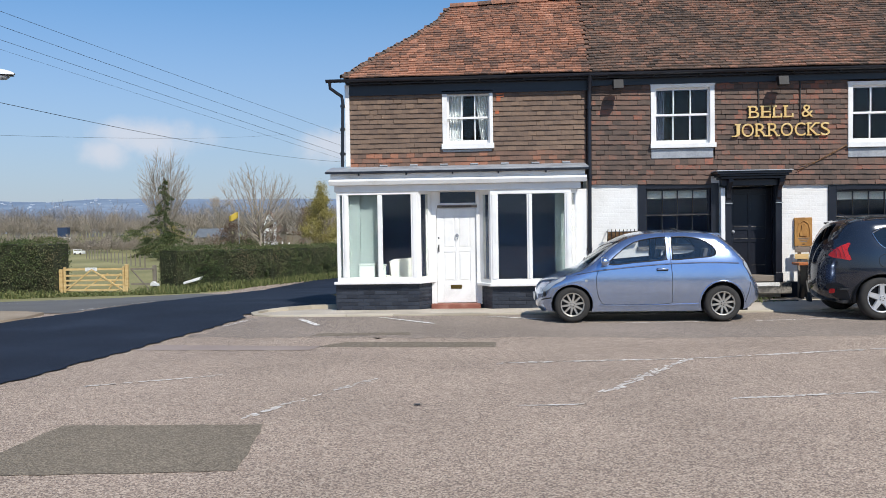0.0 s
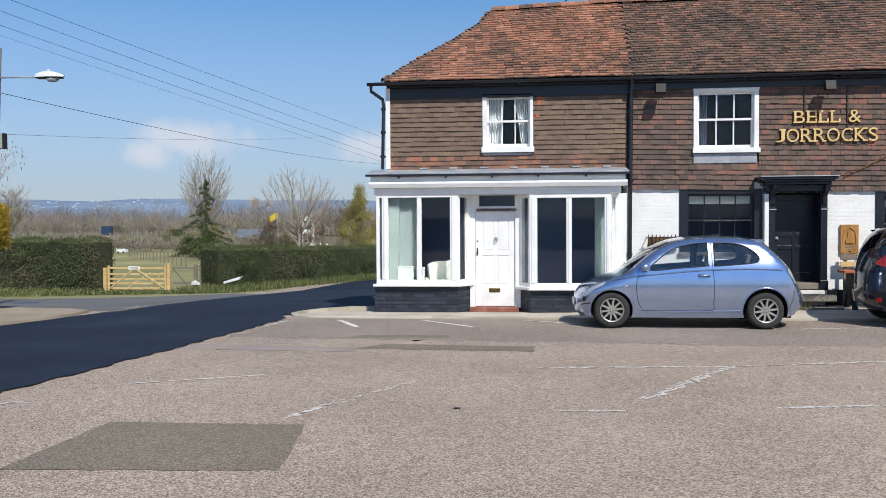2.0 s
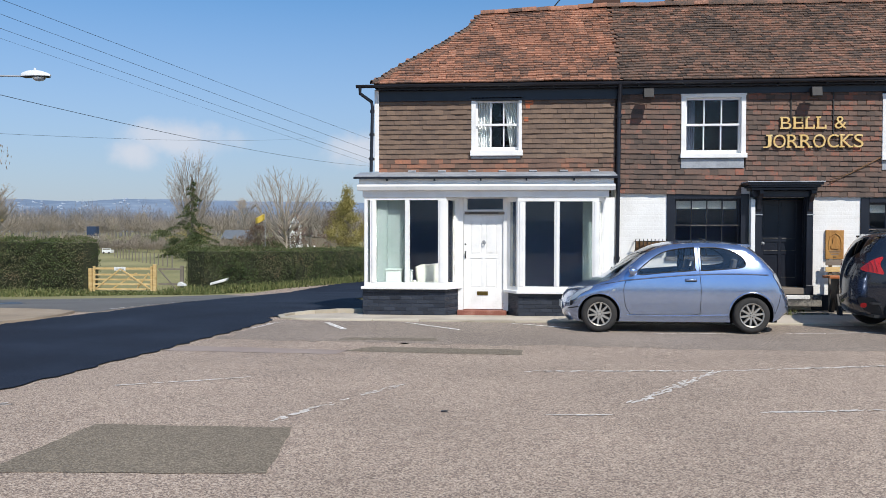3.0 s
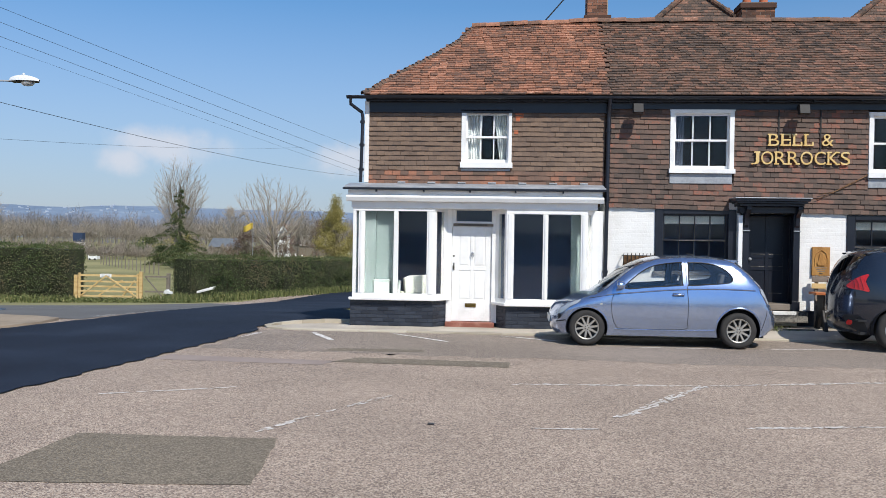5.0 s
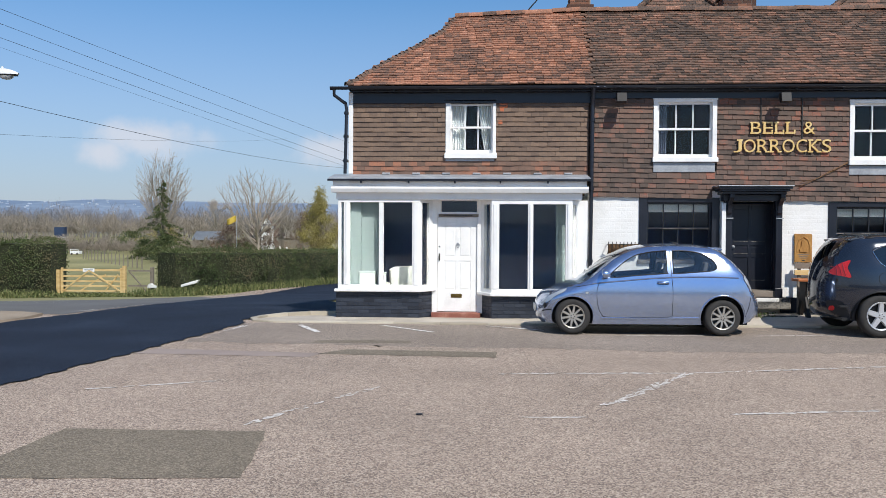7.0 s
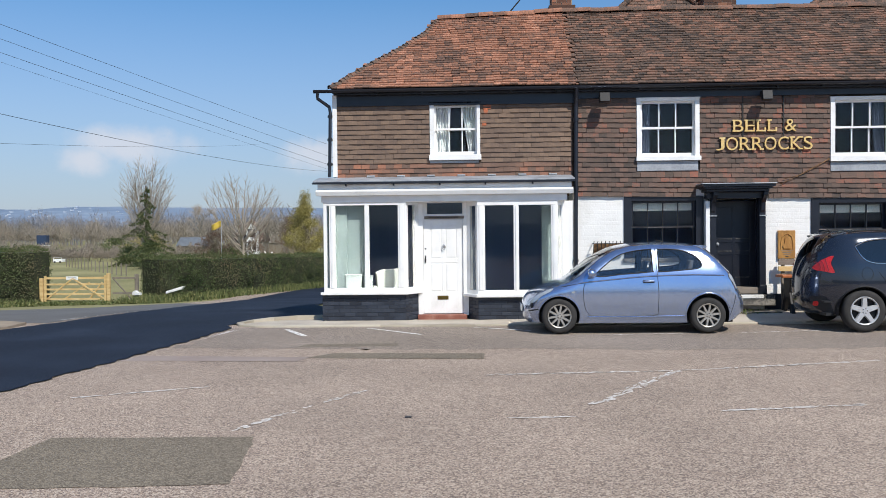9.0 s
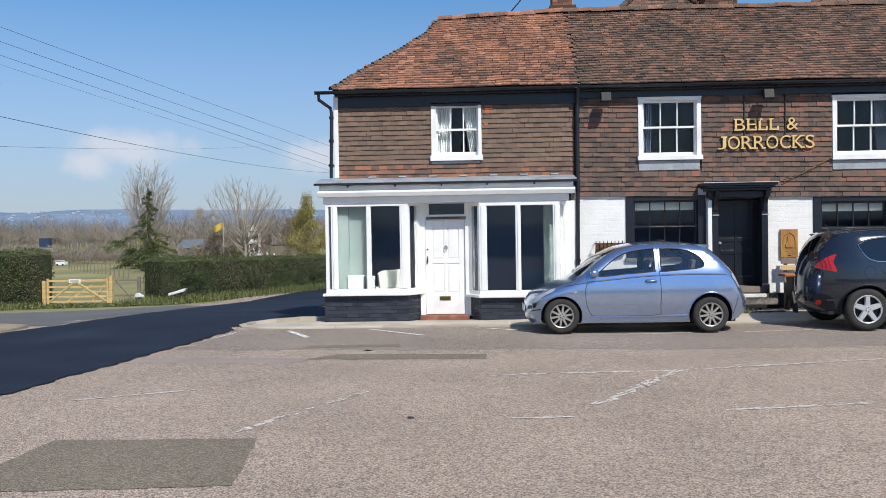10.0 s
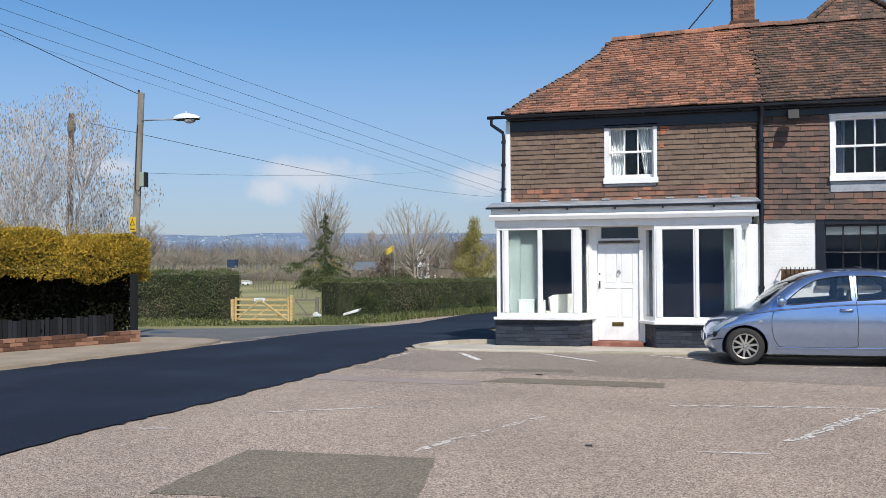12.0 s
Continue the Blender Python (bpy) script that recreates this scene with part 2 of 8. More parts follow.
# the ridge's blue is distance haze put into its colour
M["hill"] = surface("haze_blue_hill", [lin("64758a"), lin("6f8094"), lin("7d8d9f"), lin("8f9cab")], 0.006, 0.03, 1.0, spread=(0.3, 0.7), fine_amount=0.35)

# ---- mesh helpers ----


class Shape:
    """Collects vertices and faces for one mesh."""

    def __init__(self):
        self.v, self.f = [], []

    def add(self, verts, faces):
        k = len(self.v)
        self.v += [tuple(p) for p in verts]
        self.f += [tuple(k + i for i in f) for f in faces]
        return self

    def box(self, x0, x1, y0, y1, z0, z1, m=None):
        p = [(x, y, z) for z in (z0, z1) for y in (y0, y1) for x in (x0, x1)]
        if m is not None:
            p = [m @ Vector(q) for q in p]
        return self.add(p, [(0, 2, 3, 1), (4, 5, 7, 6), (0, 1, 5, 4), (2, 6, 7, 3), (0, 4, 6, 2), (1, 3, 7, 5)])

    def prism(self, poly, a0, a1, axis="y"):
        """Extrudes a polygon of (u, w): axis y: u=x, w=z; axis x: u=y, w=z; axis z: u=x, w=y."""
        def at(u, w, a):
            return {"y": (u, a, w), "x": (a, u, w), "z": (u, w, a)}[axis]
        n = len(poly)
        vs = [at(u, w, a0) for u, w in poly] + [at(u, w, a1) for u, w in poly]
        fs = [tuple(range(n)), tuple(range(2 * n - 1, n - 1, -1))]
        fs += [(i, i + n, (i + 1) % n + n, (i + 1) % n) for i in range(n)]
        return self.add(vs, fs)

    def tube(self, pts, r, seg=8, caps=True):
        pts = [Vector(p) for p in pts]
        rs = r if isinstance(r, (list, tuple)) else [r] * len(pts)
        rings = []
        side = None
        for i, p in enumerate(pts):
            d = (pts[min(i + 1, len(pts) - 1)] - pts[max(i - 1, 0)]).normalized()
            if side is None:
                side = d.orthogonal().normalized()
            side = (side - d * side.dot(d)).normalized()
            up = d.cross(side)
            rings.append([p + (side * math.cos(a) + up * math.sin(a)) * rs[i] for a in (2 * math.pi * k / seg for k in range(seg))])
        vs = [q for ring in rings for q in ring]
        fs = [(i * seg + k, i * seg + (k + 1) % seg, (i + 1) * seg + (k + 1) % seg, (i + 1) * seg + k)
              for i in range(len(pts) - 1) for k in range(seg)]
        if caps:
            fs += [tuple(range(seg - 1, -1, -1)), tuple((len(pts) - 1) * seg + k for k in range(seg))]
        return self.add(vs, fs)

    def lathe(self, prof, seg=24, m=None, closed=False):
        """Turns a profile of (radius, height) round z."""
        n = len(prof)
        vs = [Vector((r * math.cos(a), r * math.sin(a), h)) for a in (2 * math.pi * k / seg for k in range(seg)) for r, h in prof]
        if m is not None:
            vs = [m @ v for v in vs]
        rows = n if closed else n - 1
        fs = [(k * n + i, ((k + 1) % seg) * n + i, ((k + 1) % seg) * n + (i + 1) % n, k * n + (i + 1) % n) for k in range(seg) for i in range(rows)]
        return self.add(vs, fs)

    def sheet(self, fn, nu, nv):
        vs = [fn(i / nu, j / nv) for j in range(nv + 1) for i in range(nu + 1)]
        w = nu + 1
        return self.add(vs, [(j * w + i, j * w + i + 1, (j + 1) * w + i + 1, (j + 1) * w + i) for j in range(nv) for i in range(nu)])

    def mesh(self, name, material, smooth=False):
        me = bpy.data.meshes.new(name)
        me.from_pydata(self.v, [], self.f)
        bm = bmesh.new()
        bm.from_mesh(me)
        if len(bm.faces) < 60000:
            bmesh.ops.recalc_face_normals(bm, faces=bm.faces)
        bm.to_mesh(me)
        bm.free()
        if smooth:
            me.shade_smooth()
        if material is not None:
            me.materials.append(material)
        return me


def part(name, shape, material, parent=None, label="", bevel=0.0, smooth=False, kind="", auto=0):
    me = shape if isinstance(shape, bpy.types.Mesh) else shape.mesh(name, material, smooth)
    ob = new(name, me)
    if parent is not None:
        ob.parent = parent
    if auto:
        me.set_sharp_from_angle(angle=radians(auto))
    if bevel:
        b = ob.modifiers.new("bevel", "BEVEL")
        b.width, b.segments, b.limit_method, b.angle_limit = bevel, 2, "ANGLE", radians(40)
    tagged(ob, label=label, kind=kind)
    return ob


def thing(name, label, category, at=(0, 0, 0), group="", kind=""):
    ob = new(name)
    ob.location = at
    return tagged(ob, label, category, group, kind)


def hung(ob):
    """Keeps a part that is given in world metres in place under a parent that stands elsewhere."""
    ob.matrix_parent_inverse = Matrix.Translation(ob.parent.location).inverted()
    return ob

# ---- ground ----


def ground_z(x, y):
    t = max(0.0, y - 15.0)
    d = 0.062 * t * t / (t + 4)
    s = max(0.0, -x - 7)
    d += 0.02 * s * s / (s + 3)
    d += 0.05 * min(1.0, max(0.0, (y - 14.4) / 1.6)) * min(1.0, max(0.0, (x + 5.2) / 0.8))
    return -min(d, 1.25 + 0.0004 * max(0.0, y - 36))


def draped(outline, lift, step=0.6, jag=0.0, seed=1):
    """A flat polygon cut into small cells and laid on the ground, lift metres above it."""
    from mathutils.geometry import delaunay_2d_cdt
    rnd = random.Random(seed)
    ring = []
    for i, a in enumerate(outline):
        b = outline[(i + 1) % len(outline)]
        d = math.dist(a, b)
        k = max(1, int(d / (step * (0.5 if jag else 1))))
        for j in range(k):
            f = j / k
            jx, jy = (rnd.uniform(-jag, jag), rnd.uniform(-jag, jag)) if jag else (0, 0)
            ring.append(Vector((a[0] + (b[0] - a[0]) * f + jx, a[1] + (b[1] - a[1]) * f + jy)))
    xs, ys = [p.x for p in ring], [p.y for p in ring]
    inner = []
    x = min(xs) + step / 2
    while x < max(xs):
        y = min(ys) + step / 2
        while y < max(ys):
            inner.append(Vector((x + 0.01 * math.sin(y * 7), y + 0.01 * math.sin(x * 9))))
            y += step
        x += step
    n = len(ring)
    vs, _, fs, *_ = delaunay_2d_cdt(ring + inner, [], [list(range(n))], 1, 1e-4)
    s = Shape()
    s.add([(p.x, p.y, ground_z(p.x, p.y) + lift) for p in vs], [tuple(f) for f in fs])
    return s


def grid_axis(lo, hi, near_lo, near_hi, step):
    a = list(np.arange(near_lo, near_hi + 1e-6, step))
    d, v = step, near_lo
    while v > lo:
        d *= 1.35
        v -= d
        a.insert(0, max(v, lo))
    d, v = step, near_hi
    while v < hi:
        d *= 1.35
        v += d
        a.append(min(v, hi))
    return a


gx, gy = grid_axis(-4500, 4500, -45, 25, 1.0), grid_axis(-1500, 4500, -12, 60, 1.0)
g = Shape()
g.add([(x, y, ground_z(x, y) - 0.03) for y in gy for x in gx],
      [(j * len(gx) + i, j * len(gx) + i + 1, (j + 1) * len(gx) + i + 1, (j + 1) * len(gx) + i) for j in range(len(gy) - 1) for i in range(len(gx) - 1)])
tagged(part("ground", g, M["grass"], smooth=True), "dry spring pasture grass reaching to the horizon", "ground", kind="structure")
# ---- roads and pavements ----
road_poly = [(-60, -25), (60, -25), (60, 15.35), (12, 15.32), (0, 15.12), (-3.5, 15.05), (-4.7, 15.45), (-4.9, 17), (-5.4, 30), (-5.0, 62), (-11.5, 62), (-10.9, 46),
             (-12.0, 38), (-11.3, 31), (-12.5, 26.4), (-16, 25.6), (-24, 25.2), (-60, 24.5)]
tagged(part("road", draped(road_poly, 0.0, 1.6), M["old_road"], smooth=True), "pale worn village road with chipped stone dressing", "road", kind="structure")
lane_poly = [(-8.6, 16.0), (-8.7, 22.3), (-9.3, 28), (-11.3, 31), (-12.5, 26.3), (-16, 25.5), (-24, 25.1), (-58, 24.4), (-58, 20.0), (-24, 19.2), (-12.4, 17.2)]
tagged(part("lane_road", draped(lane_poly, 0.006, 1.0), M["lane"], smooth=True), "grey asphalt lane joining the street", "road", kind="structure")
black_poly = [(-7.6, -6), (-6.1, 1.5), (-5.75, 4.6), (-5.6, 5.8), (-5.35, 7.5), (-5.2, 8.3), (-4.88, 10.6), (-4.62, 12.65), (-4.45, 14.6), (-4.68, 15.2), (-4.66, 15.5), (-4.56, 16.0), (-4.25, 16.55), (-3.8, 16.92), (-2.92, 17.0), (-2.92, 21.4), (-4.9, 25), (-5.3, 30), (-5.0, 60),
              (-9.4, 60), (-9.1, 47.8), (-10.6, 38.3), (-9.4, 30), (-8.6, 22.3), (-8.4, 19), (-8.35, 16), (-8.66, 14.8), (-8.86, 14.2), (-9.2, 13.2), (-9.72, 11.8), (-9.98, 10.9), (-12.0, 5), (-14.25, -6)]
tagged(part("fresh_road", draped(black_poly, 0.016, 0.26, jag=0.05), M["tarmac"], smooth=True), "freshly laid jet black tarmac with a ragged edge", "road", kind="structure")


def overlay(name, outline, material, label, lift=0.004, jag=0.012, step=0.25, seed=3):
    return tagged(part(name, draped(outline, lift, step, jag, seed), material, smooth=True), label, "road marking" if material == M["marking"] else "road patch", kind="structure")


M["strip"] = chippings("old_parking_asphalt", lin("665b52"), lin("8d7f72"), lin("ae9f90"), 95.0, 0.6)
overlay("parking_strip", [(-4.55, 12.0), (-4.4, 14.7), (-3.5, 15.0), (0, 15.0), (6, 15.1), (20, 15.4), (20, 11.75), (9, 11.7), (3, 11.55), (-1, 11.75)], M["strip"], "older brownish asphalt strip along the kerb", 0.0022, 0.14, 0.35, 9)
overlay("road_patch", [(-3.56, 6.42), (-1.84, 6.46), (-1.66, 5.14), (-3.62, 4.98)], M["patch"], "square repair patch of darker grey asphalt", seed=5)
overlay("road_patch", [(-2.35, 10.9), (-2.0, 11.38), (0.12, 11.27), (0.12, 10.79)], M["patch"], "long repair patch of darker grey asphalt", seed=6)
overlay("road_patch", [(-2.7, 12.02), (-2.6, 12.35), (-1.2, 12.42), (-1.15, 12.1)], M["patch"], "thin old patch of darker grey asphalt", seed=7)
M["scar"] = surface("pinkish_trench_asphalt", [lin("8e7f76"), lin("a5968c")], 1.5, 60, 0.9, bump=0.3)
overlay("road_patch", [(-4.86, 10.72), (-4.7, 11.2), (-2.25, 10.98), (-2.4, 10.6)], M["scar"], "pinkish filled trench across the road", seed=8)


M["worn_marking"] = surface("worn_thin_road_paint", [lin("b5a99d"), lin("d2cac1"), lin("e6e2dc")], 5.0, 30, 0.8, spread=(0.35, 0.65), fine_amount=0.6)


def stripe(pts, w, seed=1, label="worn white painted road line", worn=True):
    """A painted line along points, w metres wide, broken into worn flakes."""
    r = random.Random(seed * 31)
    line = [Vector(p) for p in pts]
    total = sum((b - a).length for a, b in zip(line, line[1:]))

    def along(t):
        for a, b in zip(line, line[1:]):
            L = (b - a).length
            if t <= L:
                return a + (b - a) * (t / L), (b - a).normalized()
            t -= L
        return line[-1], (line[-1] - line[-2]).normalized()

    mk = Shape()
    t = 0.0
    while t < total:
        if worn:
            # scattered flakes of what is left of the paint
            p, d = along(t)
            nrm = Vector((-d.y, d.x))
            keep = 0.5 + 0.5 * noise.noise(Vector((t * 1.7, seed * 3.1, 0.5)))
            for _ in range(4):
                if r.random() > 0.02 + keep * 0.66:
                    continue
                c = p + nrm * max(-0.5, min(0.5, r.gauss(0, 0.27))) * w + d * r.uniform(-0.05, 0.05)
                a, b = r.uniform(0.015, 0.065), r.uniform(0.008, 0.022)
                q = [c + d * a * u * r.uniform(0.6, 1.2) + nrm * b * v * r.uniform(0.6, 1.2) for u, v in ((-1, -0.4), (-0.2, -1), (0.8, -0.7), (1, 0.3), (0.1, 1), (-0.8, 0.7))]
                up = r.uniform(0.004, 0.0065)
                mk.add([(k.x, k.y, ground_z(k.x, k.y) + up) for k in q], [tuple(range(6))])
            t += 0.025
            continue
        L = min(9.0, total - t)
        n = max(2, int(L / 0.05))
        rows = []
        for k in range(n + 1):
            p, d = along(t + L * k / n)
            nrm = Vector((-d.y, d.x))
            e = min(1.0, (0.62 if worn else 0.95) + 1.2 * min(k, n - k) / n)
            lo, hi = w / 2 * e * r.uniform(0.4 if worn else 0.85, 1.1), w / 2 * e * r.uniform(0.4 if worn else 0.85, 1.1)
            rows.append((p + nrm * hi, p - nrm * lo))
        vs = [(q.x, q.y, ground_z(q.x, q.y) + 0.010) for row in rows for q in row]
        mk.add(vs, [(2 * k, 2 * k + 1, 2 * k + 3, 2 * k + 2) for k in range(n)])
        t += L + (r.uniform(0.01, 0.14) if worn else 0)
    tagged(part("road_line", mk, M["worn_marking"] if worn else M["marking"]), label, "road marking", kind="structure")


stripe([(-3.38, 14.36), (-2.84, 13.35)], 0.11, 1, "white angled parking bay line", False)
stripe([(-1.95, 14.5), (-0.9, 13.48)], 0.08, 2, "white angled parking bay line", False)
stripe([(-0.05, 14.55), (0.95, 13.95)], 0.07, 3, "white angled parking bay line", False)
stripe([(-2.06, 6.75), (-1.78, 7.37), (-1.21, 8.49)], 0.09, 4)
stripe([(2.44, 9.76), (1.15, 7.75)], 0.13, 5)
stripe([(0.2, 9.5), (2.4, 9.72), (5.04, 10.43), (6.5, 10.85)], 0.075, 6)
stripe([(0.37, 7.16), (0.85, 7.2)], 0.04, 7)
stripe([(2.3, 7.44), (3.75, 7.71)], 0.06, 8)
stripe([(2.3, 13.36), (3.45, 13.47)], 0.06, 9)
stripe([(4.4, 13.52), (6.2, 13.88)], 0.06, 10)
stripe([(-4.2, 8.16), (-3.0, 8.76)], 0.04, 11)
stripe([(-5.05, 7.05), (-4.8, 7.15)], 0.10, 12)
stripe([(-4.45, 13.3), (-4.3, 14.3)], 0.07, 13)
stripe([(-16.5, 24.6), (-13.0, 24.9)], 0.16, 14)
stripe([(-13.9, 22.6), (-11.6, 23.2)], 0.18, 15)
stripe([(-8.75, 17.0), (-8.75, 22.5)], 0.12, 16)
s = Shape()
s.lathe([(0.0, 0.012), (0.30, 0.012), (0.33, 0.004)], 24, Matrix.Translation((-13.2, 20.3, ground_z(-13.2, 20.3) + 0.004)))
tagged(part("manhole_cover", s, M["black_paint"]), "dark iron manhole cover set in the lane", "manhole cover")
s = Shape()
s.box(-0.65, -0.59, 7.18, 7.23, 0.0, 0.010)
tagged(part("drain_stud", s, M["black_paint"]), "small dark iron cover in the road", "road stud")

# the pavement before the houses, with its kerb stones
PZ = 0.02
kerb_line = [(-3.0, 16.98), (-3.75, 16.87), (-4.2, 16.5), (-4.5, 15.95), (-4.6, 15.45), (-4.45, 15.1), (-4.1, 14.92), (-3.5, 14.83), (0, 14.83), (6, 14.95), (14, 15.15), (25, 15.35)]
def pave_z(x, y):
    """The pavement falls towards the shop and rises towards the inn."""
    return PZ + (y - 14.9) * (-0.042 + 0.087 * min(1.0, max(0.0, (x - 0.5) / 4.5)))


pave = Shape()
front = [(-3.4, 14.93), (-2.6, 14.93), (0.0, 14.93), (0.8, 14.945), (2.0, 14.97), (3.0, 14.99), (4.0, 15.01), (5.0, 15.03), (6.0, 15.05), (14.0, 15.25), (25.0, 15.45)]
corner = [(-3.4, 16.9), (-3.72, 16.78), (-4.12, 16.44), (-4.4, 15.92), (-4.5, 15.47), (-4.36, 15.18), (-4.05, 15.02), (-3.4, 14.93)]
pave.add([(x, y, pave_z(x, y)) for x, y in corner], [tuple(range(len(corner)))])
for (xa, ya), (xb, yb) in zip(front, front[1:]):
    pave.add([(xa, ya, pave_z(xa, ya)), (xb, yb, pave_z(xb, yb)), (xb, 16.9, pave_z(xb, 16.9)), (xa, 16.9, pave_z(xa, 16.9)),
              (xa, ya, -0.2), (xb, yb, -0.2), (xb, 16.9, -0.2), (xa, 16.9, -0.2)], [(0, 1, 2, 3), (0, 4, 5, 1), (7, 6, 5, 4)])
pavement = tagged(part("pavement", pave, M["pavement"]), "narrow concrete pavement before the houses", "pavement", kind="structure")
pave2 = Shape()
near_kerb = [(-14.4, -6), (-12.15, 5), (-10.1, 10.9), (-9.85, 11.8), (-9.33, 13.2), (-8.98, 14.2), (-8.8, 14.9), (-8.9, 15.75), (-9.5, 16.05), (-10.8, 16.2)]
p2 = [(-16.4, -6), (-14.2, 5), (-12.3, 13.1), (-10.85, 16.2)]
pave2.prism(near_kerb + p2[::-1], -0.25, 0.03, "z")
M["tan_paving"] = surface("dusty_tan_paving", [lin("7f7262"), lin("9a8b78"), lin("ab9c88")], 1.2, 50, 0.9, bump=0.3, bump_scale=80)
tagged(part("pavement_corner", pave2, M["tan_paving"]), "beige concrete pavement with a rounded kerb end", "pavement", kind="structure")


def wall_with_openings(x0, x1, z0, z1, y0, y1, holes):
    """One solid wall along x with rectangular holes (x0, x1, z0, z1) right through it."""
    xs = sorted({v for v in (x0, x1, *[h[0] for h in holes], *[h[1] for h in holes]) if x0 <= v <= x1})
    zs = sorted({v for v in (z0, z1, *[h[2] for h in holes], *[h[3] for h in holes]) if z0 <= v <= z1})
    nx, nz = len(xs), len(zs)

    def solid(i, j):
        if not (0 <= i < nx - 1 and 0 <= j < nz - 1):
            return False
        mx, mz = (xs[i] + xs[i + 1]) / 2, (zs[j] + zs[j + 1]) / 2
        return not any(h[0] < mx < h[1] and h[2] < mz < h[3] for h in holes)

    def at(i, j, k):
        return (k * nz + j) * nx + i

    s = Shape()
    s.v = [(x, y, z) for y in (y0, y1) for z in zs for x in xs]
    for i in range(nx - 1):
        for j in range(nz - 1):
            if not solid(i, j):
                continue
            for k in (0, 1):
                s.f.append((at(i, j, k), at(i + 1, j, k), at(i + 1, j + 1, k), at(i, j + 1, k)))
            for di, dj, a, b in ((-1, 0, (i, j), (i, j + 1)), (1, 0, (i + 1, j), (i + 1, j + 1)), (0, -1, (i, j), (i + 1, j)), (0, 1, (i, j + 1), (i + 1, j + 1))):
                if not solid(i + di, j + dj):
                    s.f.append((at(*a, 0), at(*b, 0), at(*b, 1), at(*a, 1)))
    return s


# ---- the two houses ----
M["screen"] = surface("pale_grey_green_paint", [lin("82908f"), lin("8e9b9b")], 1.5, 30, 0.9)
WY = 16.72          # face of the upper walls
EAVES_Y, EAVES_Z = 16.46, 4.665
RIDGE_Y, RIDGE_Z = 18.68, 6.66
HX0, HX1, HX2 = -2.81, 2.02, 15.0
shop = thing("corner_shop_house", "tile-hung corner house with a white shopfront", "house", (HX0, WY, 0))
pub = thing("village_inn", "tile-hung whitewashed inn with black woodwork", "house", (HX1, WY, 0))


def hpart(name, shape, material, parent, label="", **kw):
    """A part of a house, given in world metres; works for parts of parts too."""
    ob = part(name, shape, material, parent, label, **kw)
    root = parent
    while root.parent is not None:
        root = root.parent
    if parent is root:
        ob.matrix_parent_inverse = Matrix.Translation(root.location).inverted()
    return ob


W1 = (-0.82, 0.08, 3.29, 4.34)
W2 = (3.37, 4.49, 3.20, 4.35)
W3 = (7.23, 8.36, 3.16, 4.31)
W4 = (11.1, 12.16, 3.16, 4.28)
PW1 = (3.06, 4.62, 1.13, 2.36)
PW2 = (6.81, 8.4, 1.13, 2.28)
PD = (4.76, 5.84, 0.50, 2.34)
hpart("front_wall", wall_with_openings(HX0, HX1, 2.62, EAVES_Z, WY, WY + 0.2, [W1]), M["wall_tile"], shop)
hpart("front_wall", wall_with_openings(HX1, HX2, -0.15, 2.55, WY, WY + 0.2, [PW1, PW2, PD]), M["white_brick"], pub)
M["batten"] = surface("dark_felt_and_batten", [lin("3a322c"), lin("4a4038")], 3, 40, 0.95)
hpart("upper_wall", wall_with_openings(HX1, HX2, 2.55, EAVES_Z, WY, WY + 0.2, [W2, W3, W4]), M["batten"], pub)
for x0, x1, par in ((HX0 + 0.2, HX1 - 0.06, shop), (HX1 + 0.06, HX2 - 0.2, pub)):
    s = Shape()
    s.box(x0, x1, 18.2, 18.3, 2.62, 4.5)
    hpart("bedroom_wall", s, M["batten"], par)
s = Shape()
s.box(HX0, HX0 + 0.2, WY + 0.2, 21.4, -0.3, EAVES_Z)
hpart("side_wall", s, M["wall_tile"], shop)
s = Shape()
s.box(HX0, HX1, 21.2, 21.4, -0.3, EAVES_Z)
hpart("back_wall", s, M["brick"], shop)
s = Shape()
s.box(HX1, HX2, 21.2, 21.4, -0.3, EAVES_Z).box(HX2 - 0.2, HX2, WY + 0.2, 21.2, -0.3, EAVES_Z)
hpart("back_wall", s, M["brick"], pub)
s = Shape()
s.box(HX1 - 0.06, HX1 + 0.06, WY + 0.2, 21.2, 0, EAVES_Z)
hpart("party_wall", s, M["room"], shop)
for a, b, par in ((HX0 + 0.2, HX1 - 0.06, shop), (HX1 + 0.06, HX2 - 0.2, pub)):
    s = Shape()
    s.box(a, b, WY + 0.2, 21.2, 2.45, 2.62)
    hpart("upper_floor", s, M["floor"], par)
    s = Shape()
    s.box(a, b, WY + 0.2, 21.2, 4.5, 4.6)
    hpart("upper_ceiling", s, M["blue_room"], par)
    s = Shape()
    s.box(a, b, WY + (0.06 if par is shop else 0.2), 21.2, -0.05, 0.06)
    hpart("ground_floor", s, M["floor"], par)
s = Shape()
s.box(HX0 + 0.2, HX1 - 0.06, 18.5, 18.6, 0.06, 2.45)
hpart("room_back_wall", s, M["blue_room"], shop)
BF_IN = 16.40
s = Shape()
s.box(-2.968, HX0 + 0.22, BF_IN, 19.6, 0.06, 2.34)
hpart("room_side_wall", s, M["screen"], shop)
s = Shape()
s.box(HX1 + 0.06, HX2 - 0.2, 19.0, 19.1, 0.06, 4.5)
hpart("room_back_wall", s, M["blue_room"], pub)

# roofs: boards under the tiles, then tiles further down
HIP_X = -0.80       # where the ridge ends and the hip begins
# the hip sags inwards: how far along it lies at each fraction of the slope
HIP = ((0.0, -2.90), (0.075, -2.70), (0.30, -2.19), (0.52, -1.62), (0.775, -1.04), (1.0, HIP_X))


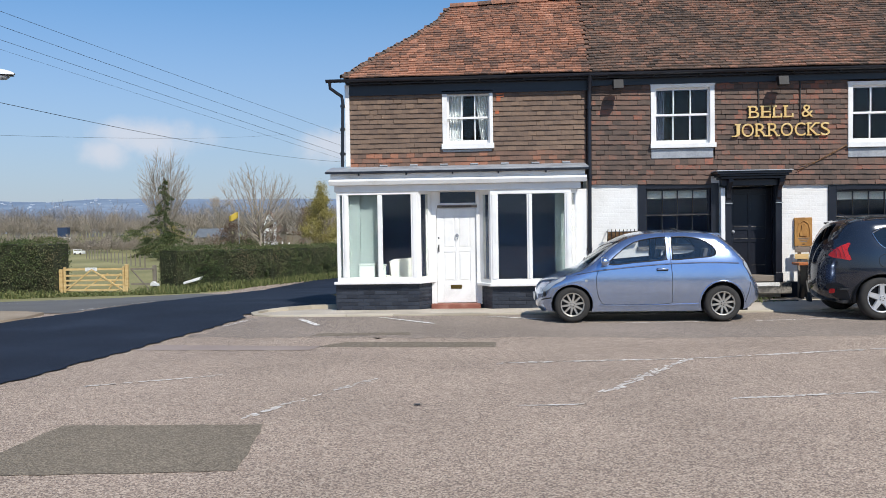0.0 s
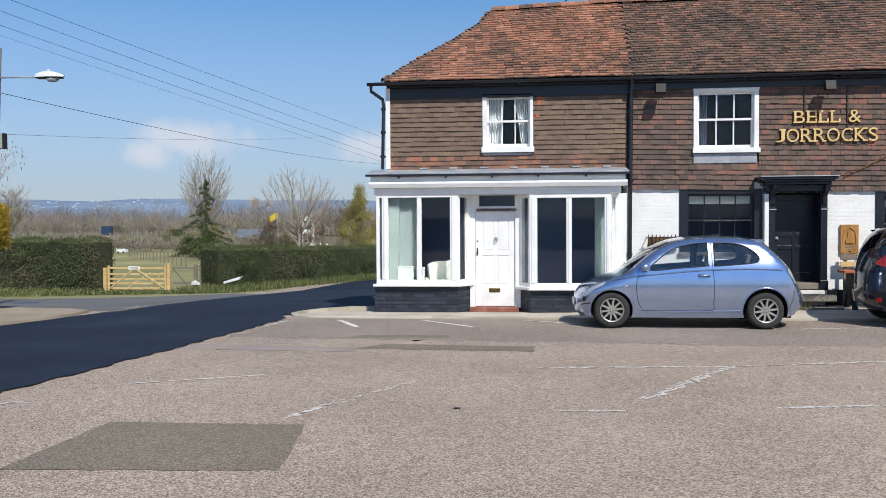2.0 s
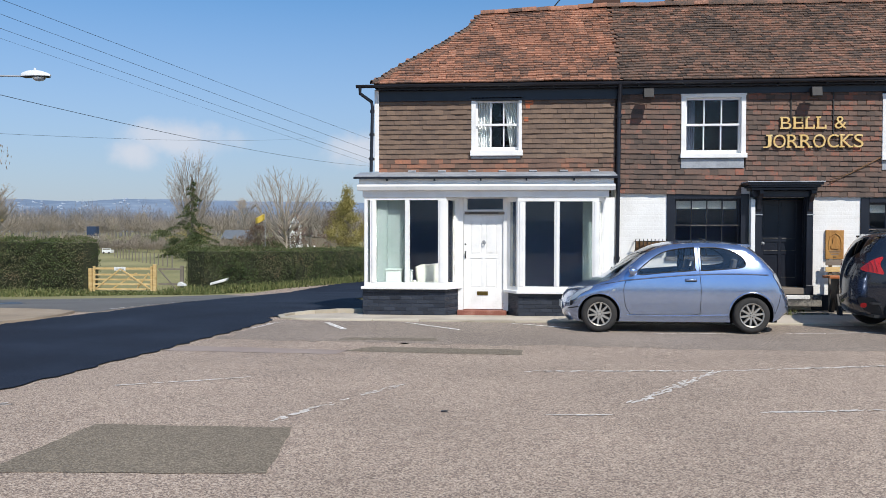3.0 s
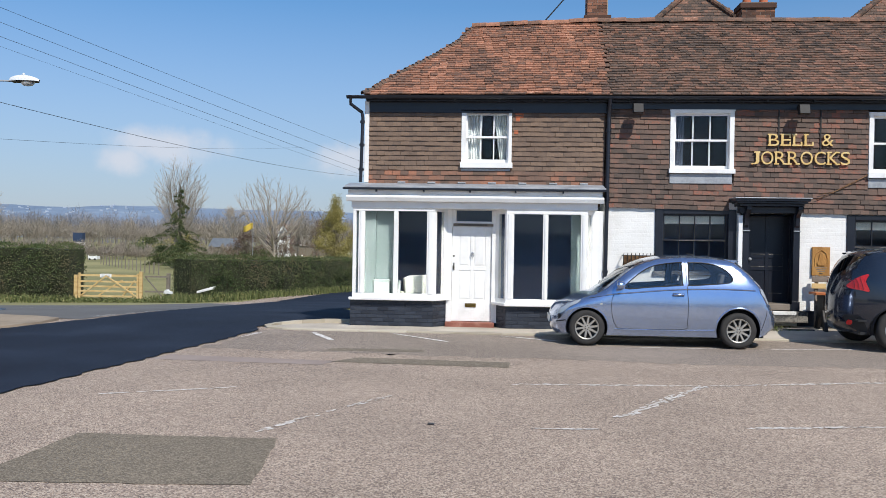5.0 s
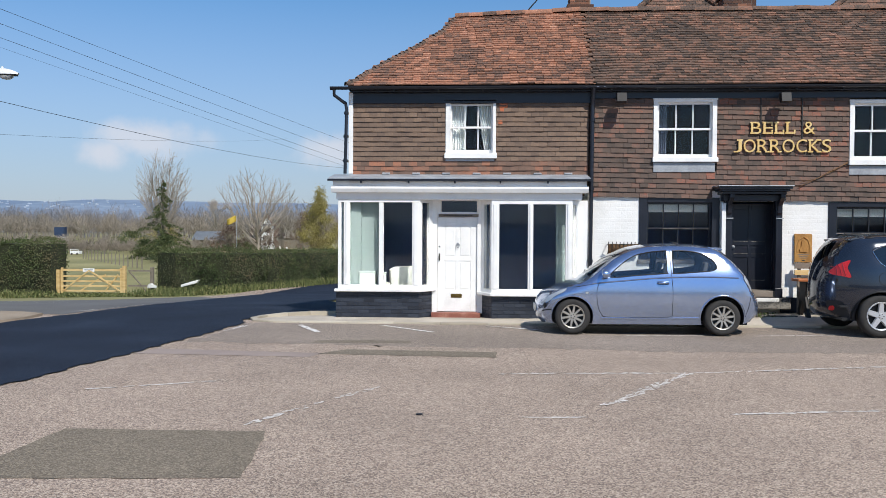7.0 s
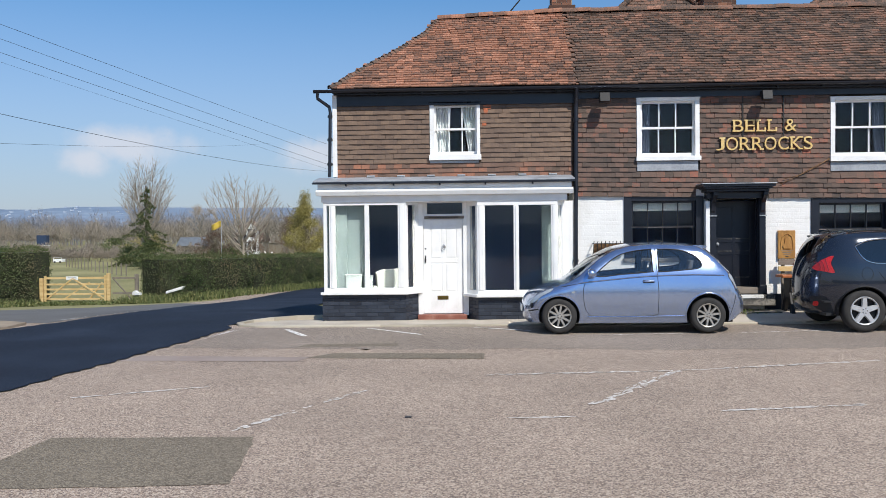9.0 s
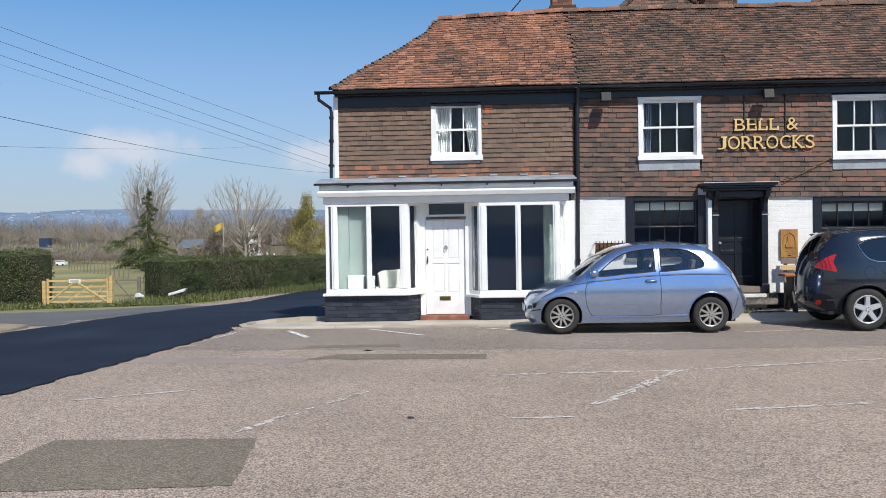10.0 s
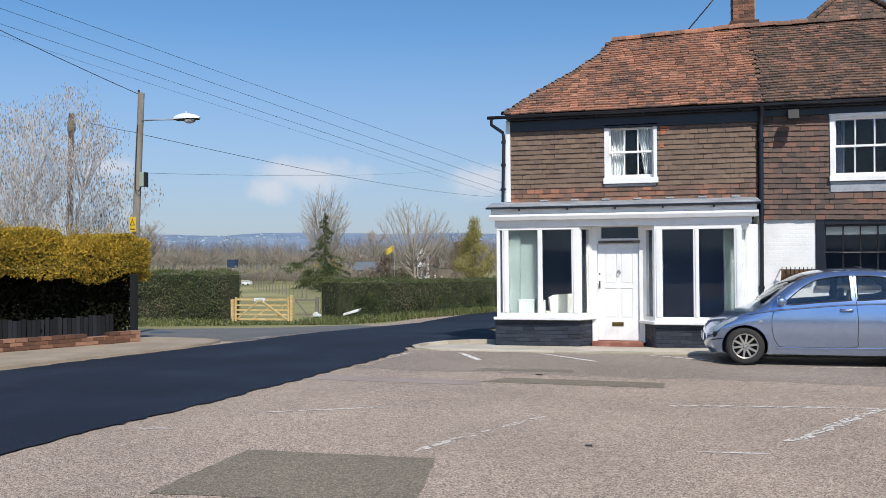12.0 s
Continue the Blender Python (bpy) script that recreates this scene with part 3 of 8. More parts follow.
def hip_x(f):
    for (f0, x0), (f1, x1) in zip(HIP, HIP[1:]):
        if f <= f1:
            return x0 + (x1 - x0) * (f - f0) / (f1 - f0)
    return HIP_X


def roof_board(x0, x1, hip):
    """The deck below the tiles: front and back slopes, and the hipped end if there is one."""
    s = Shape()
    t = 0.06
    back_y = 2 * RIDGE_Y - EAVES_Y
    cuts = HIP if hip else ((0.0, x0), (1.0, x0))
    drop = 0.11 if hip else 0.0
    lf = [(x, EAVES_Y + (RIDGE_Y - EAVES_Y) * f, EAVES_Z + (RIDGE_Z - EAVES_Z) * f - drop * f) for f, x in cuts]
    lb = [(x, 2 * RIDGE_Y - y, z) for x, y, z in lf]
    rf = [(x1, EAVES_Y + (RIDGE_Y - EAVES_Y) * f, EAVES_Z + (RIDGE_Z - EAVES_Z) * f) for f, x in cuts]
    rb = [(x, 2 * RIDGE_Y - y, z) for x, y, z in rf]
    for k in range(len(cuts) - 1):
        s.add([lf[k], rf[k], rf[k + 1], lf[k + 1]], [(0, 1, 2, 3)])
        s.add([rb[k], lb[k], lb[k + 1], rb[k + 1]], [(0, 1, 2, 3)])
        if hip:
            s.add([lb[k], lf[k], lf[k + 1], lb[k + 1]], [(0, 1, 2, 3)])
    s.add([(x, y, z - t) for x, y, z in (lf[0], rf[0], rb[0], lb[0])], [(0, 3, 2, 1)])
    return s


shop_roof = hpart("roof", roof_board(HX0, HX1, True), M["roof_tile"], shop, "red clay peg tile roof with a hipped end")
pub_roof = hpart("roof", roof_board(HX1, HX2, False), M["roof_tile_pub"], pub, "darker lichened peg tile roof")

# a plain unseen wall, added far behind the camera to shape reflections
M["opposite"] = surface("unseen_wall_render", [lin("55524d"), lin("6b665f")], 0.4, 10, 0.9)
s = Shape()
s.box(-70, 70, -30.3, -30.0, 0, 2.4)
tagged(part("opposite_wall", s, M["opposite"]), "plain unseen wall added behind the camera for reflections", "wall", kind="structure")

# ---- windows, shopfront and doors ----
M["curtain"] = surface("white_net_curtain", [lin("b9bcc0"), lin("d6d8da"), lin("e4e5e6")], 6, 60, 0.9)
M["dark_curtain"] = surface("dark_blue_grey_curtain", [lin("3a4052"), lin("565c70"), lin("6d7385")], 6, 60, 0.95)
M["brass"] = surface("dull_brass", [lin("6d5a33"), lin("8f7a48")], 8, 60, 0.35, metal=1.0)
M["gold"] = surface("gilded_letter", [lin("cfa65c"), lin("e0bd7a"), lin("f2dba2")], 8, 60, 0.4, metal=0.1)
M["iron"] = surface("dark_iron", [lin("1b1a19"), lin("2b2826")], 8, 60, 0.6)
M["oak"] = surface("carved_oak", [lin("8a5f2b"), lin("a9793c"), lin("c0914f")], 6, 60, 0.6, bump=0.3, stretch=(1, 1, 0.3))
M["red_tile"] = surface("red_quarry_tile", [lin("6f4033"), lin("8c5646"), lin("a87a6a")], 4, 50, 0.7, bump=0.3)
M["stone_step"] = surface("worn_painted_step", [lin("232326"), lin("45433f"), lin("8b857b")], 3, 40, 0.75, bump=0.3, spread=(0.35, 0.6))
M["grey_wood"] = surface("weathered_grey_board", [lin("5d554c"), lin("7d7266"), lin("93877a")], 3, 40, 0.85, bump=0.3, stretch=(0.4, 4, 4))
M["orange_wood"] = surface("stained_table_board", [lin("8e4a28"), lin("b0673a"), lin("c07a48")], 3, 40, 0.55, bump=0.2, stretch=(0.4, 4, 4))


def pane(parent, x0, x1, z0, z1, y, t=0.006):
    s = Shape()
    s.box(x0, x1, y, y + t, z0, z1)
    ob = hpart("pane", s, M["glass"], parent)
    ob.visible_shadow = False
    return ob


def curtain_shape(x0, x1, z0, z1, y, pinch, seed):
    """A hanging curtain in folds; pinch: how far its inner edge draws in at the foot."""
    def fn(u, v):
        w = (x1 - x0) * (1 - pinch * (1 - v))
        x = x0 + u * w if pinch >= 0 else x1 - (1 - u) * (x1 - x0) * (1 + pinch * (1 - v))
        return (x, y + 0.025 * math.sin(u * 34 + seed) + 0.01 * math.sin(u * 11 + v * 3), z0 + v * (z1 - z0))
    s = Shape()
    s.sheet(fn, 60, 6)
    return s


def sash_window(parent, outer, hole, cols, label, lead=0.2, curtains=(), cloth="curtain"):
    """A white timber sash window: architrave, two sashes with bars, panes, sill and a lead apron."""
    ox0, ox1, oz0, oz1 = outer
    x0, x1, z0, z1 = hole
    s = Shape()
    y = WY
    for a, b, c, d in ((ox0, x0 + 0.02, oz0, oz1), (x1 - 0.02, ox1, oz0, oz1), (x0 + 0.02, x1 - 0.02, z1 - 0.02, oz1)):
        s.box(a, b, y - 0.07, y + 0.14, c, d)
    s.box(ox0 - 0.012, ox1 + 0.012, y - 0.085, y - 0.03, oz1 - 0.028, oz1 + 0.006)
    win = hpart("window", s, M["white_paint"], parent, label, bevel=0.006)
    s = Shape()
    s.box(ox0 - 0.02, ox1 + 0.02, y - 0.12, y + 0.12, oz0 - 0.005, z0 + 0.015)
    hpart("sill", s, M["white_paint"], win, bevel=0.006)
    zm = (z0 + z1) / 2 + 0.02
    for k, (a, b, yy) in enumerate(((zm - 0.02, z1 - 0.02, y + 0.0), (z0 + 0.015, zm + 0.02, y + 0.045))):
        s = Shape()
        st = 0.034
        s.box(x0 + 0.02, x0 + 0.02 + st, yy, yy + 0.04, a, b).box(x1 - 0.02 - st, x1 - 0.02, yy, yy + 0.04, a, b)
        rb = 0.04 if k == 0 else 0.075
        s.box(x0 + 0.02 + st, x1 - 0.02 - st, yy, yy + 0.04, a, a + rb).box(x0 + 0.02 + st, x1 - 0.02 - st, yy, yy + 0.04, b - 0.04, b)
        w = (x1 - x0 - 0.04 - 2 * st) / cols
        for c in range(1, cols):
            xc = x0 + 0.02 + st + w * c
            s.box(xc - 0.012, xc + 0.012, yy + 0.002, yy + 0.038, a + rb, b - 0.04)
        hpart("sash", s, M["white_paint"], win)
        for c in range(cols):
            xa = x0 + 0.02 + st + w * c
            pane(win, xa + 0.012, xa + w - 0.012, a + rb, b - 0.04, yy + 0.02)
    for k, (a, b, pinch) in enumerate(curtains):
        hpart("curtain", curtain_shape(a, b, z0 + 0.05, z1 - 0.03, y + 0.16, pinch, k * 2.0), M[cloth], win, "gathered white net curtain" if cloth == "curtain" else "heavy dark gathered curtain", smooth=True)
    if lead:
        s = Shape()
        s.box(ox0 - 0.0, ox1 - 0.03, y - 0.062, y - 0.02, oz0 - lead, oz0 - 0.012)
        hpart("apron", s, M["lead"], win, "grey lead apron below the sill", bevel=0.01)
    return win


sash_window(shop, (-0.90, 0.13, 3.20, 4.38), W1, 3, "white timber sash window with drawn-back curtains", 0.06,
            ((-0.80, -0.47, 0.15), (-0.25, 0.06, -0.45)))
sash_window(pub, (3.30, 4.56, 3.13, 4.40), W2, 3, "white timber sash window over a lead apron", 0.21, ((3.39, 3.62, 0.1),), "dark_curtain")
sash_window(pub, (7.16, 8.42, 3.07, 4.36), W3, 3, "white timber sash window over a lead apron", 0.2, ((8.06, 8.32, -0.3),), "dark_curtain")
sash_window(pub, (10.98, 12.24, 3.05, 4.34), W4, 3, "white timber sash window over a lead apron", 0.2)

# shopfront
BF = 16.25
GB, GT = 0.62, 2.28


def upright(s, x0, x1, z0=0.5, z1=2.32, y0=BF, d=0.09):
    s.box(x0, x1, y0, y0 + d, z0, z1)


def slanted_bar(s, a, b, t0, t1, z0, z1, thick=0.07):
    """A bar along the line a-b in plan, from t0 to t1 of its length."""
    a, b = Vector((*a, 0)), Vector((*b, 0))
    d = (b - a).normalized()
    nrm = Vector((-d.y, d.x, 0))
    p, q = a + (b - a) * t0, a + (b - a) * t1
    vs = [p, q, q + nrm * thick, p + nrm * thick]
    s.add([(v.x, v.y, z) for z in (z0, z1) for v in vs], [(0, 3, 2, 1), (4, 5, 6, 7), (0, 1, 5, 4), (1, 2, 6, 5), (2, 3, 7, 6), (3, 0, 4, 7)])


def slanted_pane(parent, a, b, t0, t1, z0, z1):
    s = Shape()
    slanted_bar(s, a, b, t0, t1, z0, z1, 0.006)
    ob = hpart("pane", s, M["glass"], parent)
    ob.location.y += 0.03
    ob.visible_shadow = False


# bay with the corner side light, then the bay beyond the door
s = Shape()
s.box(-3.04, -1.38, BF - 0.004, BF + 0.086, 0.5, GB)
SA, SB = (-1.38, BF), (-1.12, BF + 0.40)
bay = hpart("bay_window", s, M["white_paint"], shop, "white timber shop bay window with tall panes", bevel=0.008)


def post(parent, *args, name="post"):
    q = Shape()
    upright(q, *args)
    hpart(name, q, M["white_paint"], parent, bevel=0.007)


def slanted_post(parent, *args, name="post"):
    q = Shape()
    slanted_bar(q, *args)
    hpart(name, q, M["white_paint"], parent, bevel=0.006)


for x0, x1 in ((-3.04, -2.975), (-2.925, -2.80), (-2.21, -2.12), (-1.54, -1.38)):
    post(bay, x0, x1, GB, GT)
    if x1 - x0 > 0.1:
        post(bay, x0 + 0.035, x1 - 0.035, GB + 0.002, GT - 0.002, BF - 0.018, 0.02, name="post_bead")
for a0, a1, b0, b1, nm in ((0.0, 1.0, 0.5, GB, "rail"), (0.0, 1.0, GT, 2.34, "rail"), (0.0, 0.16, GB, GT, "post"), (0.64, 1.0, GB, GT, "post")):
    slanted_post(bay, SA, SB, a0, a1, b0, b1, name=nm)
for y0, y1, z0, z1, nm in ((BF + 0.4, WY + 0.1, 0.5, 2.34, "post"), (BF + 0.09, BF + 0.4, 0.5, GB, "rail"), (BF + 0.09, BF + 0.4, GT, 2.34, "rail")):
    q = Shape()
    q.box(-3.04, -2.975, y0, y1, z0, z1)
    hpart(nm, q, M["white_paint"], bay)
for a, b in ((-2.975, -2.925), (-2.80, -2.21), (-2.12, -1.54)):
    pane(bay, a, b, GB, GT, BF + 0.04)
slanted_pane(bay, SA, SB, 0.16, 0.64, GB, GT)
s = Shape()
s.box(-3.012, -3.006, BF + 0.09, BF + 0.4, GB, GT)
hpart("pane", s, M["glass"], bay).visible_shadow = False
s = Shape()
s.prism([(-3.10, BF - 0.08), (-1.36, BF - 0.08), (-1.06, BF + 0.38), (-1.14, BF + 0.44), (-1.42, BF + 0.02), (-3.10, BF + 0.02)], 0.485, 0.54, "z")
hpart("sill", s, M["white_paint"], bay, bevel=0.012)

s = Shape()
GB2, GT2 = 0.555, 2.25
s.box(0.05, 1.65, BF - 0.004, BF + 0.086, 0.43, GB2)
TA, TB = (-0.19, BF + 0.40), (0.05, BF)
UA, UB = (1.65, BF), (1.80, BF + 0.36)
bay2 = hpart("bay_window", s, M["white_paint"], shop, "white timber shop bay window beside the door", bevel=0.008)
for x0, x1 in ((0.05, 0.205), (0.775, 0.88), (1.52, 1.65)):
    post(bay2, x0, x1, GB2, GT2)
    if x1 - x0 > 0.1:
        post(bay2, x0 + 0.035, x1 - 0.035, GB2 + 0.002, GT2 - 0.002, BF - 0.018, 0.02, name="post_bead")
for pa, pb in ((TA, TB), (UA, UB)):
    slanted_post(bay2, pa, pb, 0.0, 1.0, 0.43, GB2, name="rail")
    slanted_post(bay2, pa, pb, 0.0, 1.0, GT2, 2.34, name="rail")
for pa, pb, a0, a1 in ((TA, TB, 0.0, 0.36), (TA, TB, 0.84, 1.0), (UA, UB, 0.0, 0.1), (UA, UB, 0.6, 1.0)):
    slanted_post(bay2, pa, pb, a0, a1, GB2, GT2)
for a, b in ((0.205, 0.775), (0.88, 1.52)):
    pane(bay2, a, b, GB2, GT2, BF + 0.04)
slanted_pane(bay2, TA, TB, 0.36, 0.84, GB2, GT2)
slanted_pane(bay2, UA, UB, 0.1, 0.6, GB2, GT2)
s = Shape()
s.prism([(-0.25, BF + 0.37), (0.03, BF - 0.08), (1.68, BF - 0.08), (1.88, BF + 0.36), (1.80, BF + 0.40), (1.62, BF + 0.02), (0.09, BF + 0.02), (-0.16, BF + 0.44)], 0.415, 0.475, "z")
hpart("sill", s, M["white_paint"], bay2, bevel=0.012)
s = Shape()
s.box(1.36, 1.75, 16.62, 16.64, 0.1, 2.4)
hpart("window_screen", s, M["screen"], bay2, "pale green screen behind the pane")

s = Shape()
s.box(-2.90, -2.14, 16.48, 16.50, 0.1, 2.34)
hpart("window_screen", s, M["screen"], bay, "pale green screen behind the pane")

for par, x0, x1, z0 in ((bay, -3.04, -1.38, GT), (bay2, 0.05, 1.65, GT2)):
    q = Shape()
    q.box(x0, x1, BF - 0.004, BF + 0.086, z0, 2.34)
    hpart("head_rail", q, M["white_paint"], par, bevel=0.006)

# frieze, fascia, moulding and lead-covered top
s = Shape()
s.box(-3.07, 1.84, BF - 0.03, WY + 0.1, 2.34, 2.47)
hpart("frieze", s, M["white_paint"], shop, bevel=0.008)
s = Shape()
s.box(-3.13, 1.92, BF - 0.10, BF + 0.02, 2.47, 2.70)
hpart("fascia_board", s, M["white_paint"], shop, "long white shop fascia board", bevel=0.008)
s = Shape()
s.prism([(BF - 0.165, 2.545), (BF - 0.165, 2.565), (BF - 0.10, 2.60), (BF - 0.10, 2.47), (BF - 0.13, 2.47)], -3.16, 1.95, "x")
hpart("moulding", s, M["white_paint"], shop, bevel=0.004)
s = Shape()
s.prism([(BF - 0.19, 2.735), (BF - 0.19, 2.765), (WY - 0.05, 2.87), (WY - 0.05, 2.84)], -3.2, 1.98, "x")
for k in range(7):
    x = -2.2 + 0.62 * k
    s.prism([(WY - 0.075, 2.85), (WY - 0.12, 2.88), (WY - 0.05, 2.91), (WY - 0.045, 2.85)], x, x + 0.16, "x")
hpart("lead_roof", s, M["lead"], shop, "grey lead sheet over the shopfront", bevel=0.006)
s = Shape()
s.box(-3.22, 1.99, BF - 0.205, BF - 0.12, 2.70, 2.737)
gut = hpart("shop_gutter", s, M["black_paint"], shop, "black gutter strip along the shopfront")
for x in (-2.55, -1.6, -0.68, 0.22, 1.15):
    s = Shape()
    s.box(x - 0.014, x + 0.014, BF - 0.19, BF - 0.09, 2.655, 2.71)
    hpart("gutter_bracket", s, M["black_paint"], gut)
s = Shape()
s.box(1.78, 2.0, BF + 0.36, WY + 0.1, -0.05, 2.34)
hpart("pilaster", s, M["white_paint"], shop, bevel=0.008)
s = Shape()
s.box(-3.07, -3.0, WY - 0.06, WY + 0.05, 0.5, 2.47)
hpart("corner_post", s, M["white_paint"], shop)
s = Shape()
s.box(-2.895, -2.805, WY - 0.09, WY + 0.03, 2.88, 4.56)
hpart("corner_board", s, M["white_paint"], shop, "white painted corner board", bevel=0.005)

# dark painted brick stall risers, bricks laid further down
riser = Shape()
riser.prism([(-3.08, BF + 0.03), (-1.40, BF + 0.03), (-1.15, BF + 0.42), (-1.15, WY + 0.1), (-3.08, WY + 0.1)], -0.2, 0.486, "z")
riser_a = hpart("stall_riser", riser, M["slate_paint"], shop, "dark painted brick base below the bay")
riser = Shape()
riser.prism([(-0.16, BF + 0.42), (0.07, BF + 0.03), (1.66, BF + 0.03), (1.80, BF + 0.38), (1.80, WY + 0.1), (-0.16, WY + 0.1)], -0.2, 0.416, "z")
riser_b = hpart("stall_riser", riser, M["slate_paint"], shop, "dark painted brick base below the bay")

# shop door
DY = 16.66
s = Shape()
DL, DR = -1.055, -0.24
s.box(DL - 0.11, DL, DY - 0.05, DY + 0.12, 0.03, 2.34).box(DR, DR + 0.11, DY - 0.05, DY + 0.12, 0.03, 2.34).box(DL, DR, DY - 0.03, DY + 0.1, 1.99, 2.10).box(DL, DR, DY - 0.03, DY + 0.1, 2.325, 2.34)
s.box(DL, -0.975, DY - 0.03, DY + 0.1, 2.10, 2.325).box(-0.25, DR, DY - 0.03, DY + 0.1, 2.10, 2.325)
door_frame = hpart("door_frame", s, M["white_paint"], shop, bevel=0.008)
pane(door_frame, -0.975, -0.25, 2.10, 2.325, DY + 0.05)
s = Shape()
s.box(-1.03, -0.215, DY - 0.058, DY - 0.03, 2.0, 2.058)
hpart("name_strip", s, M["grey_wood"], door_frame, "dull brown strip with unreadable lettering")
for k in range(11):
    s = Shape()
    s.box(-0.93 + 0.055 * k, -0.895 + 0.055 * k, DY - 0.061, DY - 0.057, 2.016, 2.044)
    hpart("name_bar", s, M["iron"], door_frame)
s = Shape()
s.box(DL + 0.004, DR - 0.004, DY + 0.012, DY + 0.05, 0.06, 1.985)
for a, b in ((DL + 0.004, -0.915), (-0.37, DR - 0.004), (-0.675, -0.61)):
    s.box(a, b, DY, DY + 0.012, 0.06, 1.985)
for c, d in ((0.06, 0.50), (1.10, 1.185), (1.885, 1.985)):
    s.box(-0.915, -0.675, DY, DY + 0.012, c, d).box(-0.61, -0.37, DY, DY + 0.012, c, d)
sdoor = hpart("door", s, M["white_paint"], shop, "white four-panel front door, closed", bevel=0.004)
for a, b in ((-0.915, -0.675), (-0.61, -0.37)):
    for c, d in ((0.50, 1.10), (1.185, 1.885)):
        s = Shape()
        s.add([(a + 0.015, DY + 0.011, c + 0.015), (b - 0.015, DY + 0.011, c + 0.015), (b - 0.015, DY + 0.011, d - 0.015), (a + 0.015, DY + 0.011, d - 0.015),
               (a + 0.04, DY + 0.003, c + 0.04), (b - 0.04, DY + 0.003, c + 0.04), (b - 0.04, DY + 0.003, d - 0.04), (a + 0.04, DY + 0.003, d - 0.04)],
              [(0, 1, 5, 4), (1, 2, 6, 5), (2, 3, 7, 6), (3, 0, 4, 7), (4, 5, 6, 7), (3, 2, 1, 0)])
        hpart("door_panel", s, M["white_paint"], sdoor)
s = Shape()
s.box(-0.775, -0.55, DY - 0.012, DY, 0.345, 0.425).box(-0.75, -0.575, DY - 0.018, DY - 0.012, 0.362, 0.408)
hpart("letterbox", s, M["brass"], sdoor, "brass letterbox flap", bevel=0.003)
s = Shape()
s.lathe([(0.0, 0.03), (0.02, 0.028), (0.026, 0.015), (0.018, 0.0)], 12, Matrix.Translation((-0.635, DY - 0.002, 1.45)) @ pose(0, 0, 0, 90, 0, 0))
s.tube([(-0.66, DY - 0.015, 1.45), (-0.67, DY - 0.03, 1.41), (-0.635, DY - 0.035, 1.37), (-0.60, DY - 0.03, 1.41), (-0.61, DY - 0.015, 1.45)], 0.008, 6)
hpart("door_knocker", s, M["lead"], sdoor, "grey metal ring knocker")
s = Shape()
s.box(-1.022, -1.0, DY - 0.01, DY, 1.10, 1.25).tube([(-1.011, DY - 0.02, 1.12), (-1.011, DY - 0.05, 1.15), (-1.011, DY - 0.05, 1.20), (-1.011, DY - 0.02, 1.23)], 0.010, 6)
hpart("door_handle", s, M["iron"], sdoor, "black metal door pull")
s = Shape()
s.lathe([(0.0, 0.012), (0.016, 0.01), (0.018, 0.0)], 12, Matrix.Translation((-1.013, DY, 1.39)) @ pose(0, 0, 0, 90, 0, 0))
hpart("keyhole", s, M["iron"], sdoor)
s = Shape()
s.box(-1.17, -0.17, DY - 0.2, DY + 0.12, -0.15, 0.05)
hpart("door_step", s, M["red_tile"], shop, "worn red tiled door step", bevel=0.012)

# gutter, eaves board and downpipes
def half_pipe(x0, x1, y, z, r):
    s = Shape()
    def ring(x, rr):
        return [(x, y - rr * math.cos(a), z - rr * math.sin(a)) for a in (math.pi * k / 8 for k in range(9))]
    o0, o1, i0, i1 = ring(x0, r), ring(x1, r), ring(x0, r - 0.008), ring(x1, r - 0.008)
    vs = o0 + o1 + i0 + i1
    fs = []
    for k in range(8):
        fs += [(k, k + 1, k + 10, k + 9), (k + 18, k + 27, k + 28, k + 19), (k, k + 18, k + 19, k + 1), (k + 9, k + 10, k + 28, k + 27)]
    fs += [(0, 9, 27, 18), (8, 26, 35, 17)]
    return s.add(vs, fs)


for x0, x1, par in ((-3.24, HX1 + 0.02, shop), (HX1 + 0.02, HX2, pub)):
    gtr = hpart("gutter", half_pipe(x0, x1, EAVES_Y - 0.03, EAVES_Z - 0.04, 0.06), M["black_paint"], par, "black half-round gutter", smooth=False)
    k = x0 + 0.4
    while k < x1:
        s = Shape()
        s.box(k - 0.012, k + 0.012, EAVES_Y - 0.03, EAVES_Y + 0.2, EAVES_Z - 0.115, EAVES_Z - 0.095)
        hpart("gutter_bracket", s, M["black_paint"], gtr)
        k += 0.9
    s = Shape()
    s.box(max(x0, HX0 - 0.04), x1, WY - 0.20, WY - 0.17, EAVES_Z - 0.13, EAVES_Z + 0.02)
    s.box(max(x0, HX0 - 0.04), x1, WY - 0.17, WY + 0.0, EAVES_Z - 0.13, EAVES_Z - 0.11)
    hpart("eaves_board", s, M["black_paint"], par, "black painted eaves boards", bevel=0.004)
    s = Shape()
    s.box(max(x0, HX0), x1, WY - 0.085, WY, EAVES_Z - (0.345 if par is shop else 0.26), EAVES_Z - 0.13)
    hpart("frieze_board", s, M["black_paint"], par, "black painted board under the eaves")


